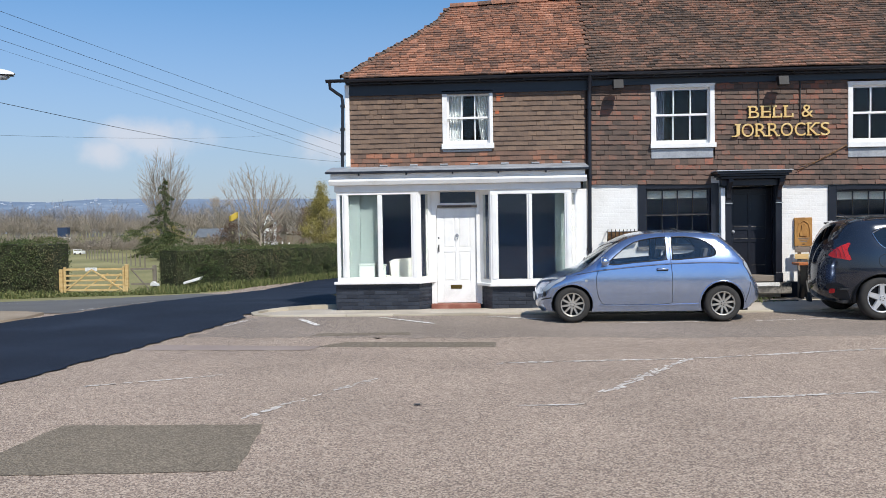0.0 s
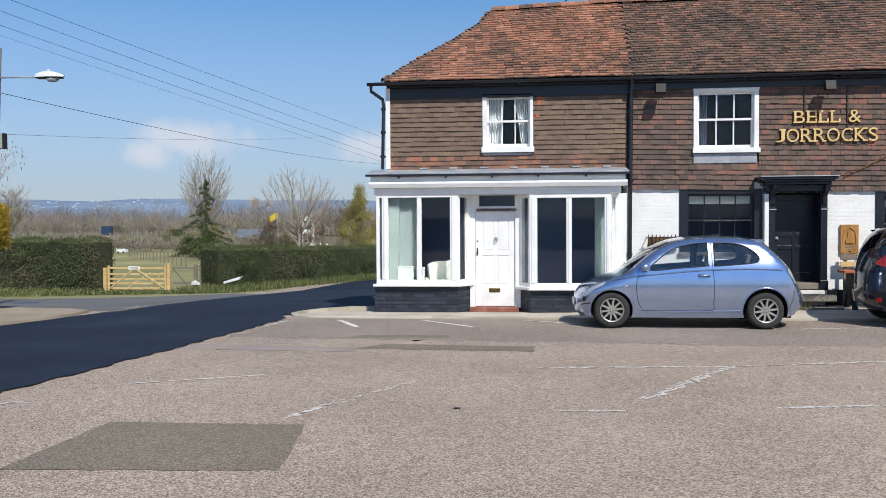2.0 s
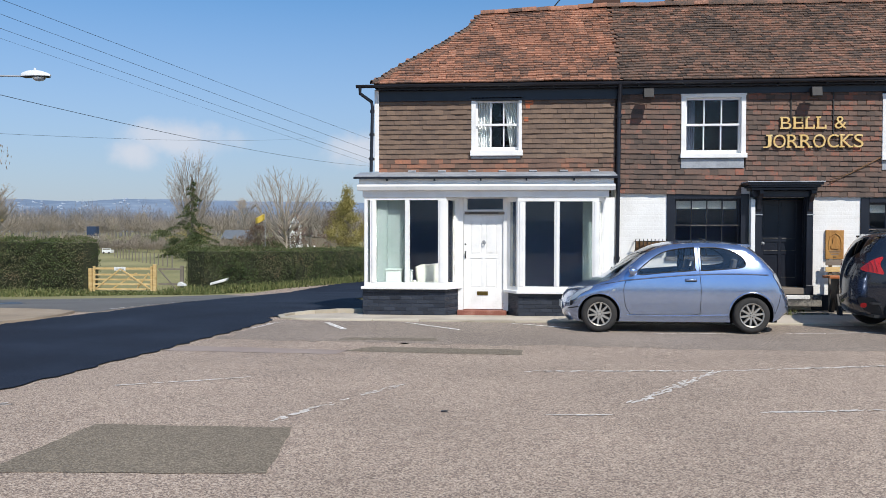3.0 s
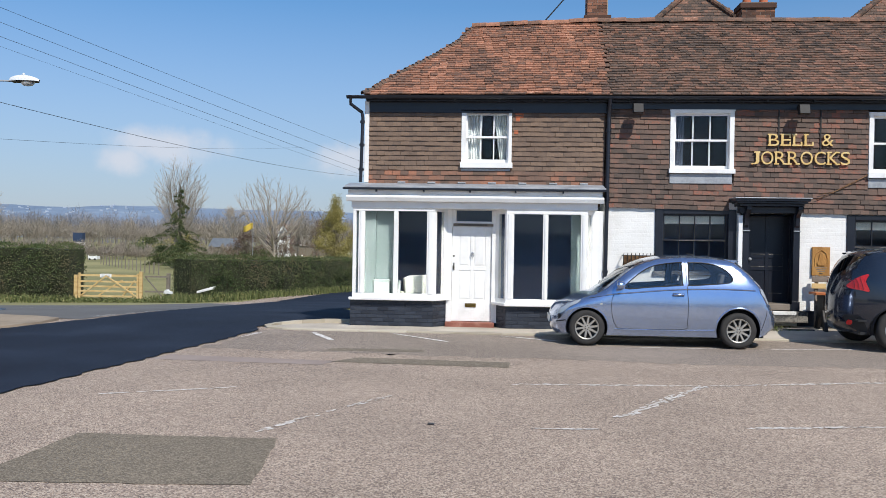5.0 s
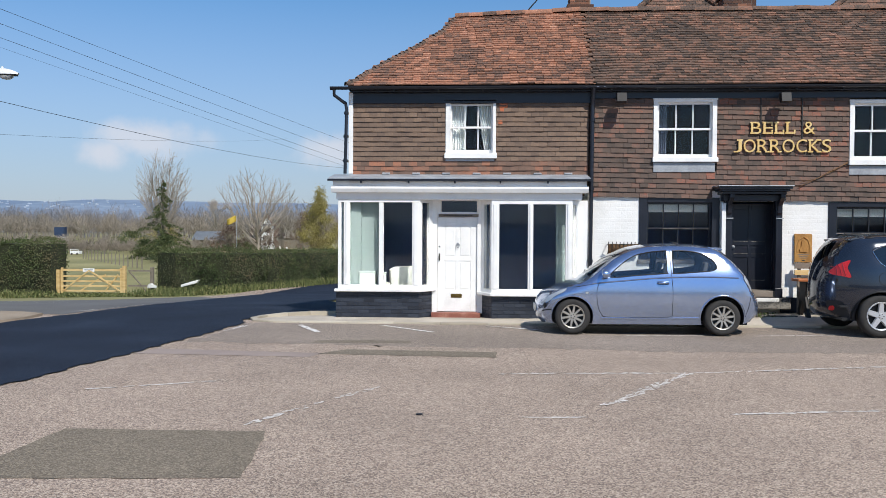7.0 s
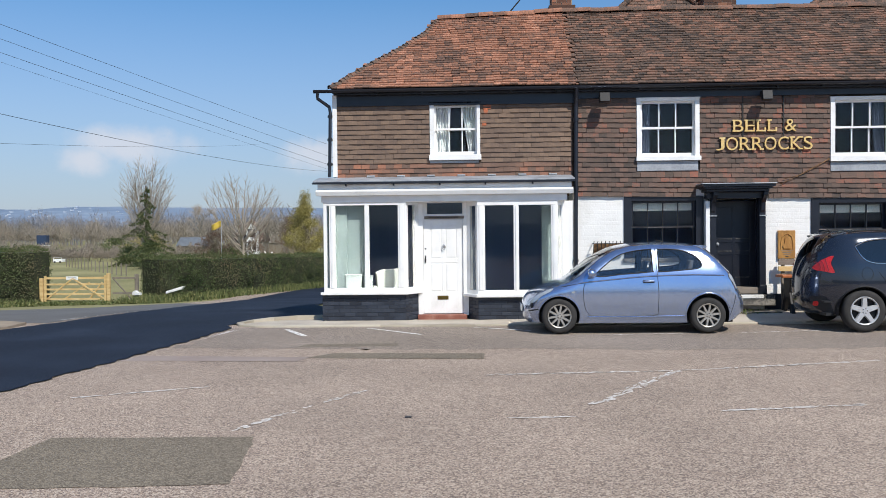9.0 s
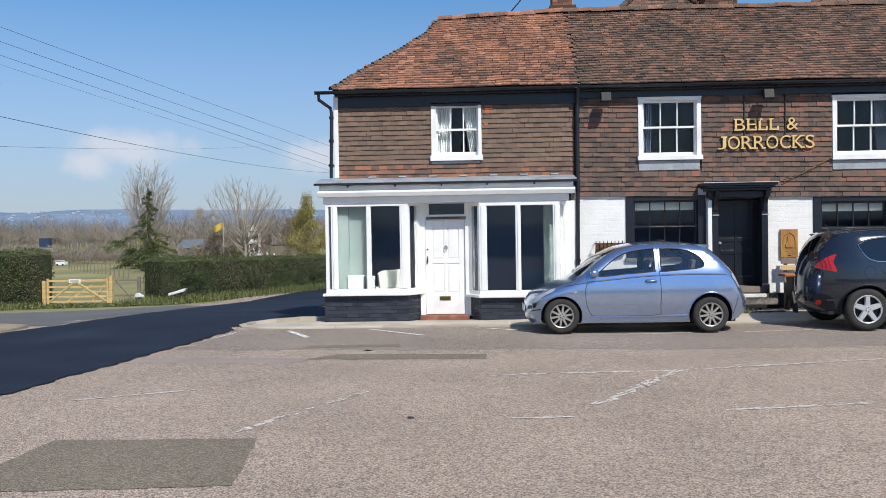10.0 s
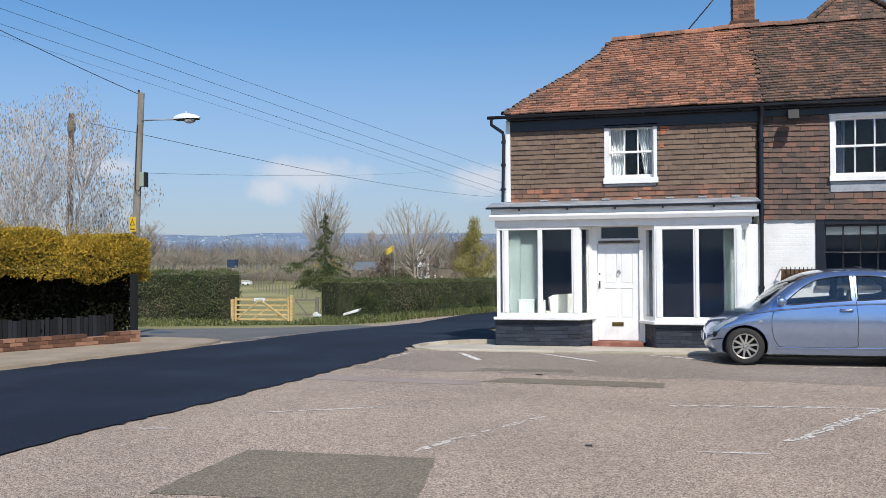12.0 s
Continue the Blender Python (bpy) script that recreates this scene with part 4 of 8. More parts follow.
def downpipe(par, pts, r, label):
    s = Shape()
    s.tube(pts, r, 12)
    p = hpart("downpipe", s, M["black_paint"], par, label, smooth=True, auto=50)
    a, b = Vector(pts[-2]), Vector(pts[-1])
    for f in (0.06, 0.42, 0.8):
        q = a + (b - a) * f
        s = Shape()
        s.lathe([(r, -0.03), (r + 0.012, -0.03), (r + 0.012, 0.03), (r, 0.03)], 12, Matrix.Translation(q))
        s.box(q.x - 0.06, q.x + 0.06, q.y + r, q.y + r + 0.02, q.z - 0.02, q.z + 0.02)
        hpart("pipe_collar", s, M["black_paint"], p)


downpipe(pub, [(2.07, EAVES_Y - 0.03, 4.60), (2.07, EAVES_Y, 4.50), (2.07, WY - 0.13, 4.33), (2.07, WY - 0.13, 4.2), (2.04, WY - 0.13, 0.35)], 0.042, "long black cast iron downpipe")
downpipe(shop, [(-3.16, EAVES_Y - 0.03, 4.58), (-3.16, EAVES_Y - 0.02, 4.46), (-2.96, WY - 0.08, 4.32), (-2.935, WY - 0.1, 4.2), (-2.965, WY - 0.1, 2.88)], 0.034, "black corner downpipe with a swan neck")

# inn ground floor: windows, porch, door and steps
def inn_window(hole, cols, label):
    x0, x1, z0, z1 = hole
    s = Shape()
    y = WY
    f = 0.135
    s.box(x0 - 0.02, x0 + f, y - 0.03, y + 0.16, z0, z1 + 0.05).box(x1 - f, x1 + 0.02, y - 0.03, y + 0.16, z0, z1 + 0.05)
    s.box(x0 + f, x1 - f, y - 0.03, y + 0.16, z1 - 0.05, z1 + 0.05)
    win = hpart("window", s, M["black_paint"], pub, label, bevel=0.006)
    s = Shape()
    s.box(x0 - 0.05, x1 + 0.05, y - 0.05, y + 0.14, z0 - 0.06, z0 + 0.02)
    hpart("sill", s, M["stone_step"], win, "pale worn sill", bevel=0.006)
    zm = z1 - 0.585
    a0, a1 = x0 + f, x1 - f
    for k, (a, b, yy) in enumerate(((zm, z1 - 0.05, y + 0.05), (z0 + 0.02, zm + 0.03, y + 0.09))):
        s = Shape()
        s.box(a0, a0 + 0.04, yy, yy + 0.035, a, b).box(a1 - 0.04, a1, yy, yy + 0.035, a, b)
        s.box(a0 + 0.04, a1 - 0.04, yy, yy + 0.035, b - 0.035, b).box(a0 + 0.04, a1 - 0.04, yy, yy + 0.035, a, a + 0.035)
        w = (a1 - a0 - 0.08) / cols
        for c in range(1, cols):
            xc = a0 + 0.04 + w * c
            s.box(xc - 0.011, xc + 0.011, yy + 0.002, yy + 0.033, a + 0.035, b - 0.035)
        hpart("sash", s, M["black_paint"], win)
        for c in range(cols):
            xa = a0 + 0.04 + w * c
            pane(win, xa + 0.011, xa + w - 0.011, a + 0.035, b - 0.035, yy + 0.018)
    s = Shape()
    s.box(a0 + 0.05, a1 - 0.05, y + 0.13, y + 0.14, z1 - 0.24, z1 - 0.05)
    hpart("blind", s, M["blind"], win, "short white roller blind")
    s = Shape()
    s.box(a0, a1, y + 0.045, y + 0.055, zm - 0.002, zm + 0.012)
    hpart("sash_edge", s, M["stone_step"], win)
    return win


inn_window(PW1, 4, "black timber sash window with a white blind")
inn_window(PW2, 4, "black timber sash window with dark panes")
s = Shape()
s.box(4.50, 5.92, 16.22, WY + 0.02, 2.565, 2.615).box(4.55, 5.88, 16.27, WY + 0.02, 2.52, 2.565).box(4.60, 5.84, 16.34, WY + 0.02, 2.47, 2.52)
s.box(4.66, 5.86, 16.50, WY + 0.02, 2.34, 2.47)
porch = hpart("porch_canopy", s, M["black_paint"], pub, "black moulded canopy over the inn door", bevel=0.008)
s = Shape()
s.box(4.48, 5.94, 16.19, WY + 0.02, 2.615, 2.635)
hpart("canopy_lead", s, M["lead"], porch, bevel=0.006)
# white painted margin between the window and the door, and its plain black pilasters
s = Shape()
s.box(4.648, 4.73, 16.56, WY, 0.40, 2.30)
hpart("door_margin", s, M["white_paint"], pub, "white painted upright beside the inn door", bevel=0.006)
for x0, x1 in ((4.735, 4.86), (5.72, 5.845)):
    s = Shape()
    s.box(x0, x1, 16.58, WY + 0.02, 0.40, 2.34).box(x0 - 0.012, x1 + 0.012, 16.555, 16.58, 0.40, 0.6)
    hpart("pilaster", s, M["black_paint"], pub, "black wooden door pilaster", bevel=0.006)
    s = Shape()
    s.box(x0 - 0.004, x1 + 0.012, 16.55, 16.58, 1.985, 2.005)
    hpart("pilaster_edge", s, M["lead"], pub)
    s = Shape()
    s.prism([(16.58, 2.05), (16.54, 2.1), (16.52, 2.25), (16.44, 2.34), (16.36, 2.40), (16.36, 2.47), (16.58, 2.47)], x0 + 0.02, x1 - 0.02, "x")
    hpart("bracket", s, M["black_paint"], porch, "black scrolled canopy bracket", bevel=0.006)
s = Shape()
s.box(4.72, 4.76, WY + 0.2, 17.5, 0.35, 2.4).box(5.84, 5.88, WY + 0.2, 17.5, 0.35, 2.4).box(4.76, 5.84, WY + 0.2, 17.5, 2.34, 2.4)
hpart("door_reveal", s, M["black_paint"], pub)
IY = 17.02
s = Shape()
s.box(4.90, 5.78, IY + 0.015, IY + 0.06, 0.55, 2.30)
for a, b in ((4.90, 5.02), (5.66, 5.78), (5.31, 5.37)):
    s.box(a, b, IY, IY + 0.015, 0.55, 2.30)
for c, d in ((0.55, 0.74), (1.20, 1.28), (1.45, 1.53), (2.18, 2.30)):
    s.box(5.02, 5.31, IY, IY + 0.015, c, d).box(5.37, 5.66, IY, IY + 0.015, c, d)
s.box(4.76, 4.90, IY - 0.02, IY + 0.08, 0.52, 2.34).box(5.78, 5.84, IY - 0.02, IY + 0.08, 0.52, 2.34)
idoor = hpart("door", s, M["black_paint"], pub, "black panelled inn door set back in its porch", bevel=0.004)
# pale strips paint the highlights along the lower edges of the door panels
for z in (0.742, 1.282, 1.532):
    for a, b in ((5.03, 5.30), (5.38, 5.65)):
        s = Shape()
        s.box(a, b, IY - 0.008, IY, z - 0.012, z)
        hpart("panel_moulding", s, M["stone_step"], idoor)
s = Shape()
s.lathe([(0.0, 0.06), (0.03, 0.055), (0.036, 0.035), (0.018, 0.02), (0.018, 0.0)], 14, Matrix.Translation((5.0, IY, 1.42)) @ pose(0, 0, 0, 90, 0, 0))
hpart("door_knob", s, M["lead"], idoor, "round grey door knob", smooth=True)
s = Shape()
s.box(4.76, 5.84, 16.60, WY + 0.35, 0.42, 0.545)
hpart("threshold", s, M["grey_wood"], pub, "worn grey wooden threshold", bevel=0.012)
s = Shape()
s.box(4.55, 5.95, 16.34, WY + 0.01, 0.20, 0.415)
hpart("door_step", s, M["stone_step"], pub, "worn dark painted stone step", bevel=0.018)
M["step_paint"] = surface("worn_white_step_paint", [lin("55524d"), lin("b5b1a9"), lin("d8d6d0"), lin("e4e2dd")], 5, 40, 0.8, bump=0.3, spread=(0.32, 0.55))
s = Shape()
s.box(4.60, 5.72, 16.328, 16.39, 0.345, 0.419)
hpart("step_edge", s, M["step_paint"], pub, "white painted worn step edge", bevel=0.012)
s = Shape()
s.box(4.50, 6.0, 16.08, 16.345, -0.1, 0.10)
hpart("door_step", s, M["stone_step"], pub, "lower step with worn dark paint", bevel=0.02)
for a, b, h in ((2.1, 4.73, 0.34), (5.86, HX2, 0.41)):
    s = Shape()
    s.box(a, b, WY - 0.03, WY, -0.15, h)
    hpart("base_band", s, M["slate_paint"], pub, "black painted band at the wall foot")

# furniture in the shop room
armchair = thing("armchair", "white upholstered wing armchair in the shop window", "armchair", (-1.90, 17.1, 0.06))
M["white_fabric"] = surface("white_upholstery", [lin("cfd0c8"), lin("dedfd8")], 4, 60, 0.9)


def chair_part(name, pts, y0, y1):
    s = Shape()
    s.prism(pts, y0, y1, "y")
    ob = part(name, s, M["white_fabric"], armchair, bevel=0.03)
    return ob


chair_part("seat", [(-0.3, 0.12), (0.3, 0.12), (0.32, 0.45), (-0.3, 0.45)], -0.3, 0.3)
chair_part("backrest", [(-0.36, 0.4), (0.30, 0.4), (0.36, 0.92), (0.2, 0.98), (-0.25, 1.0), (-0.40, 0.92)], 0.22, 0.36)
chair_part("armrest", [(-0.40, 0.1), (-0.29, 0.1), (-0.29, 0.62), (-0.42, 0.62)], -0.32, 0.3)
chair_part("armrest", [(0.29, 0.1), (0.40, 0.1), (0.42, 0.62), (0.29, 0.62)], -0.32, 0.3)
armchair.rotation_euler.z = radians(205)
armchair.scale = (0.8, 0.8, 0.92)
for x0, x1, z1 in ((-2.62, -2.30, 0.86), (-2.24, -2.08, 0.84)):
    cab = thing("low_cabinet", "low white cabinet standing inside the shop", "cabinet", ((x0 + x1) / 2, 16.41, 0.06))
    s = Shape()
    s.box(x0 - (x0 + x1) / 2, x1 - (x0 + x1) / 2, -0.05, 0.05, 0, z1 - 0.06)
    part("body", s, M["room"], cab, bevel=0.01)
    s = Shape()
    s.box(x0 - (x0 + x1) / 2 - 0.01, x1 - (x0 + x1) / 2 + 0.01, -0.06, 0.06, z1 - 0.06, z1 - 0.03)
    part("top", s, M["room"], cab, bevel=0.006)

# ---- on the inn wall ----
sign = thing("inn_sign", "raised gilded letters fixed to the tile-hung wall", "sign", (5.85, WY - 0.06, 3.3))
LETTER_Y = WY - 0.075


def letter(ch_, x0, x1, z0, z1):
    """One raised letter with slab serifs, filling the given box."""
    cu = bpy.data.curves.new("letter", "FONT")
    cu.body, cu.size, cu.extrude, cu.offset = ch_, 1.0, 0.06, -0.003
    tmp = bpy.data.objects.new("letter_outline", cu)
    scene.collection.objects.link(tmp)
    bpy.context.view_layer.update()
    me = bpy.data.meshes.new_from_object(tmp.evaluated_get(bpy.context.evaluated_depsgraph_get()))
    bpy.data.objects.remove(tmp)
    lo = [min(v.co[i] for v in me.vertices) for i in range(3)]
    hi = [max(v.co[i] for v in me.vertices) for i in range(3)]
    s = Shape()
    def fit_to(co):
        return (x0 + (co[0] - lo[0]) / (hi[0] - lo[0]) * (x1 - x0), LETTER_Y - (co[2] - lo[2]) / (hi[2] - lo[2]) * 0.028, z0 + (co[1] - lo[1]) / (hi[1] - lo[1]) * (z1 - z0))
    s.add([fit_to(v.co) for v in me.vertices], [tuple(p.vertices) for p in me.polygons])
    w, h = x1 - x0, z1 - z0
    ser = {"B": [(-0.08, 0.2, 0), (-0.08, 0.2, 1)], "E": [(-0.08, 0.2, 0), (-0.08, 0.2, 1)], "L": [(-0.1, 0.42, 1), (-0.1, 0.2, 0)],
           "J": [(0.4, 1.12, 1)], "R": [(-0.08, 0.36, 0), (-0.08, 0.2, 1), (0.72, 1.1, 0)], "K": [(-0.08, 0.36, 0), (-0.08, 0.36, 1), (0.62, 1.06, 1), (0.7, 1.1, 0)]}.get(ch_, [])
    for a, b, top in ser:
        zz = z0 + h - 0.028 if top else z0
        s.box(x0 + a * w, x0 + b * w, LETTER_Y - 0.027, LETTER_Y, zz, zz + 0.028)
    if ch_ in "EL":
        s.box(x1 - 0.03, x1, LETTER_Y - 0.027, LETTER_Y, z0, z0 + 0.08)
    if ch_ == "E":
        s.box(x1 - 0.035, x1 - 0.005, LETTER_Y - 0.027, LETTER_Y, z1 - 0.08, z1)
    hung(part("letter", s, M["gold"], sign))


def word(text, x0, x1, z0, z1, widths, gap):
    total = sum(widths) + gap * (len(text) - 1)
    k = (x1 - x0) / total
    x = x0
    for c, w in zip(text, widths):
        if c != " ":
            letter(c, x, x + w * k, z0, z1)
        x += (w + gap) * k


word("BELL &", 5.22, 6.47, 3.685, 3.925, [0.9, 0.85, 0.8, 0.8, 0.35, 1.0], 0.18)
word("JORROCKS", 4.88, 6.79, 3.315, 3.575, [0.7, 1.0, 0.9, 0.9, 1.0, 0.9, 0.95, 0.75], 0.16)

for x in (5.42, 6.23):
    s = Shape()
    s.box(x - 0.012, x + 0.012, WY - 0.075, WY - 0.05, 3.5, 4.4)
    tagged(part("sign_batten", s, M["iron"]), "thin dark metal strap on the tiled wall", "wall strap", group="sign straps")


def floodlight(x, z):
    fl = thing("floodlight", "small dark floodlight on a wall arm", "floodlight", (x, WY - 0.04, z), group="inn floodlights")
    s = Shape()
    s.tube([(0, 0.0, 0.12), (0, -0.22, 0.12), (0, -0.3, 0.06)], 0.014, 6)
    part("arm", s, M["iron"], fl)
    s = Shape()
    s.prism([(-0.40, -0.08), (-0.36, 0.10), (-0.22, 0.10), (-0.2, 0.04), (-0.30, -0.10)], -0.10, 0.10, "x")
    part("housing", s, M["iron"], fl, bevel=0.01)
    s = Shape()
    s.prism([(-0.405, -0.07), (-0.31, -0.095), (-0.31, -0.10), (-0.41, -0.075)], -0.085, 0.085, "x")
    part("lens", s, M["slate_paint"], fl)
    return fl


fl = floodlight(2.61, 4.37)
copy_thing(fl, Matrix.Translation((5.80, WY - 0.04, 4.36)))

plaque = thing("carved_plaque", "carved wooden plaque with an arched relief", "plaque", (6.29, WY - 0.03, 1.12))
s = Shape()
s.box(-0.17, 0.17, -0.03, 0.02, 0.0, 0.57)
part("board", s, M["oak"], plaque, bevel=0.006)
s = Shape()
s.tube([(-0.12, -0.03, 0.19), (-0.12, -0.035, 0.34), (-0.09, -0.035, 0.45), (0, -0.035, 0.51), (0.09, -0.035, 0.45), (0.12, -0.035, 0.34), (0.12, -0.03, 0.19)], 0.012, 6)
s.prism([(-0.07, 0.2), (-0.085, 0.26), (-0.05, 0.31), (-0.04, 0.42), (0, 0.46), (0.04, 0.42), (0.05, 0.31), (0.085, 0.26), (0.07, 0.2)], -0.05, -0.03, "y")
part("relief", s, M["oak"], plaque, bevel=0.006)
for k in range(3):
    s = Shape()
    s.box(-0.11 + 0.02 * k, 0.11 - 0.02 * k, -0.034, -0.03, 0.15 - 0.035 * k, 0.165 - 0.035 * k)
    part("text_bar", s, M["grey_wood"], plaque)
s = Shape()
s.box(-0.03, 0.03, -0.034, -0.03, 0.03, 0.05)
part("text_bar", s, M["iron"], plaque)

rack = thing("wall_planter", "empty wicker-lined iron wall planter", "planter", (2.70, WY, 1.24))
M["wicker"] = surface("brown_wicker", [lin("4b3626"), lin("7a5a3c"), lin("94714c")], 12, 60, 0.9, bump=0.5)
s = Shape()
s.sheet(lambda u, v: (-0.3 + 0.6 * u, -0.02 - 0.22 * math.sin(v * math.pi / 2) * (0.75 + 0.25 * math.sin(u * math.pi)), 0.22 * v ** 2), 12, 6)
part("basket", s, M["wicker"], rack, smooth=True)
for k in range(9):
    u = k / 8
    s = Shape()
    s.tube([(-0.3 + 0.6 * u, -0.02 - 0.225 * math.sin(v * math.pi / 2) * (0.75 + 0.25 * math.sin(u * math.pi)), 0.22 * v ** 2) for v in (0, 0.3, 0.6, 0.85, 1.0)]
           + [(-0.3 + 0.6 * u, -0.27 + 0.05 * abs(u - 0.5), 0.27)], 0.008, 5)
    part("rib", s, M["iron"], rack)
s = Shape()
s.tube([(-0.3, 0, 0.22), (-0.3, -0.17, 0.22), (0, -0.245, 0.22), (0.3, -0.17, 0.22), (0.3, 0, 0.22)], 0.01, 6)
part("rim", s, M["iron"], rack)

bench = thing("pub_bench", "wooden bench table with a stained top by the inn wall", "bench", (6.42, 16.25, 0.07))
s = Shape()
s.box(-0.46, 0.75, -0.26, 0.14, 0.70, 0.745)
part("tabletop", s, M["orange_wood"], bench, "orange-stained plank top", bevel=0.006)
for z0, z1 in ((0.80, 0.90), (0.93, 1.04)):
    s = Shape()
    s.box(-0.35, 0.75, 0.26, 0.29, z0, z1)
    part("back_board", s, M["grey_wood"] if z0 > 0.9 else M["wood_new"], bench, bevel=0.004)
for x in (-0.28, 0.55):
    s = Shape()
    s.prism([(-0.26, 0.0), (-0.14, 0.0), (-0.02, 0.3), (0.06, 0.3), (0.18, 0.0), (0.3, 0.0), (0.16, 0.4), (0.2, 0.70), (-0.2, 0.70), (-0.1, 0.4)], x, x + 0.07, "x")
    part("leg", s, M["iron"], bench, bevel=0.008)
    s = Shape()
    s.box(x, x + 0.06, 0.29, 0.33, 0.0, 1.06)
    part("back_post", s, M["grey_wood"], bench)
s = Shape()
s.box(-0.2, 0.55, -0.03, 0.03, 0.22, 0.3)
part("stretcher", s, M["iron"], bench)

def cable(name, pts, r, label, material=None, sag=0.0, n=24):
    a, b = Vector(pts[0]), Vector(pts[-1])
    if len(pts) == 2:
        q = [a + (b - a) * (k / n) - Vector((0, 0, sag * 4 * (k / n) * (1 - k / n))) for k in range(n + 1)]
    else:
        q = pts
    s = Shape()
    s.tube(q, r, 5)
    return tagged(part(name, s, material or M["iron"], smooth=True), label, "cable")


cable("wall_cable", [(6.15, WY - 0.09, 2.62), (6.5, WY - 0.085, 2.78), (6.8, WY - 0.085, 2.95), (7.15, WY - 0.09, 3.12)], 0.007, "thin loose brown cable across the tiles", M["wicker"])
cable("wall_cable", [(6.2, WY - 0.09, 2.72), (6.55, WY - 0.085, 2.80), (6.9, WY - 0.085, 2.98), (7.14, WY - 0.09, 3.14)], 0.006, "thin loose brown cable across the tiles", M["wicker"])

# ---- cars ----
from mathutils.geometry import delaunay_2d_cdt

M["blue_metal"] = surface("light_blue_metallic_paint", [lin("a5b7d9"), lin("b1c1de")], 1.5, 200, 0.2, metal=0.88, coat=1.0, fine_amount=0.15)
M["dark_metal"] = surface("dark_blue_black_metallic_paint", [lin("222833"), lin("2f3643")], 1.5, 200, 0.16, metal=0.25, coat=1.0)
M["rubber"] = surface("dusty_tyre_rubber", [lin("262524"), lin("3a3836")], 6, 60, 0.85, bump=0.2)
M["trim"] = surface("black_plastic_trim", [lin("17181a"), lin("222326")], 6, 60, 0.6)
M["alloy"] = surface("dusty_alloy", [lin("a49f97"), lin("c2bdb4")], 6, 60, 0.4, metal=0.6)
M["alloy_clean"] = surface("silver_alloy", [lin("c2c3c5"), lin("d8d9da")], 6, 60, 0.35, metal=0.5)
M["chrome"] = surface("chrome_trim", [lin("c8cacc"), lin("dadcde")], 6, 60, 0.15, metal=1.0)
M["car_glass"] = thin_glass("tinted_car_glass", (0.96, 0.98, 0.975))
M["dark_glass"] = thin_glass("dark_privacy_glass", (0.10, 0.11, 0.12))
M["screen_glass"] = thin_glass("clear_windscreen_glass", (0.96, 0.98, 0.975))
M["red_lens"] = surface("red_lamp_lens", [lin("c8141a"), lin("f03a36")], 10, 60, 0.3, coat=0.5)
M["lamp_rib"] = surface("deep_red_lamp_rib", [lin("7c0c12"), lin("981418")], 10, 60, 0.3, coat=0.5)
M["clear_lens"] = surface("clear_lamp_lens", [lin("b9bec2"), lin("d5d9da")], 10, 60, 0.12, metal=0.4, coat=1.0)
M["seat_cloth"] = surface("grey_seat_cloth", [lin("55575c"), lin("6a6c72")], 10, 60, 0.9)


class CarSide:
    """The side of a car as a map from (x, z) to half its width."""

    def __init__(self, half, belt, roof, length, top, nose, tail, lean=0.22, round_r=0.10, bow=None):
        self.half, self.belt, self.roof, self.length, self.top = half, belt, roof, length, [Vector(p) for p in top]
        self.nose, self.tail, self.lean, self.round_r, self.bow = nose, tail, lean, round_r, bow

    def y(self, x, z):
        mid = self.belt * 0.66
        y = self.half - 0.11 * ((mid - min(z, self.belt)) / (self.belt * 0.6)) ** 2
        if z > self.belt:
            y -= self.lean * ((z - self.belt) / (self.roof - self.belt)) ** 1.15
        if self.bow:
            x0, x1, cut = self.bow
            y -= cut * min(1.2, max(0.0, (x1 - x) / (x1 - x0))) ** 2.0
        elif x < self.nose:
            y -= 0.26 * ((self.nose - x) / self.nose) ** 2.4
        if x > self.length - self.tail:
            y -= 0.20 * ((x - self.length + self.tail) / self.tail) ** 2.4
        p = Vector((x, z))
        d = 9.0
        for a, b in zip(self.top, self.top[1:]):
            ab = b - a
            t = max(0, min(1, (p - a).dot(ab) / max(1e-9, ab.length_squared)))
            d = min(d, (p - a - ab * t).length)
        r = self.round_r
        if d < r:
            y -= r * (1 - math.sqrt(max(0, 1 - (1 - d / r) ** 2)))
        return y


def smooth_line(pts, n=6, closed=False):
    """A rounded polyline through the points."""
    out = []
    m = len(pts)
    for i in range(m if closed else m - 1):
        p0, p1, p2, p3 = (pts[(i - 1) % m] if closed or i else pts[0], pts[i], pts[(i + 1) % m], pts[(i + 2) % m] if closed or i + 2 < m else pts[-1])
        for k in range(n):
            t = k / n
            out.append(tuple(0.5 * (2 * p1[j] + (p2[j] - p0[j]) * t + (2 * p0[j] - 5 * p1[j] + 4 * p2[j] - p3[j]) * t * t + (3 * p1[j] - p0[j] - 3 * p2[j] + p3[j]) * t ** 3)
                             for j in range(2)))
    if not closed:
        out.append(tuple(pts[-1]))
    return out


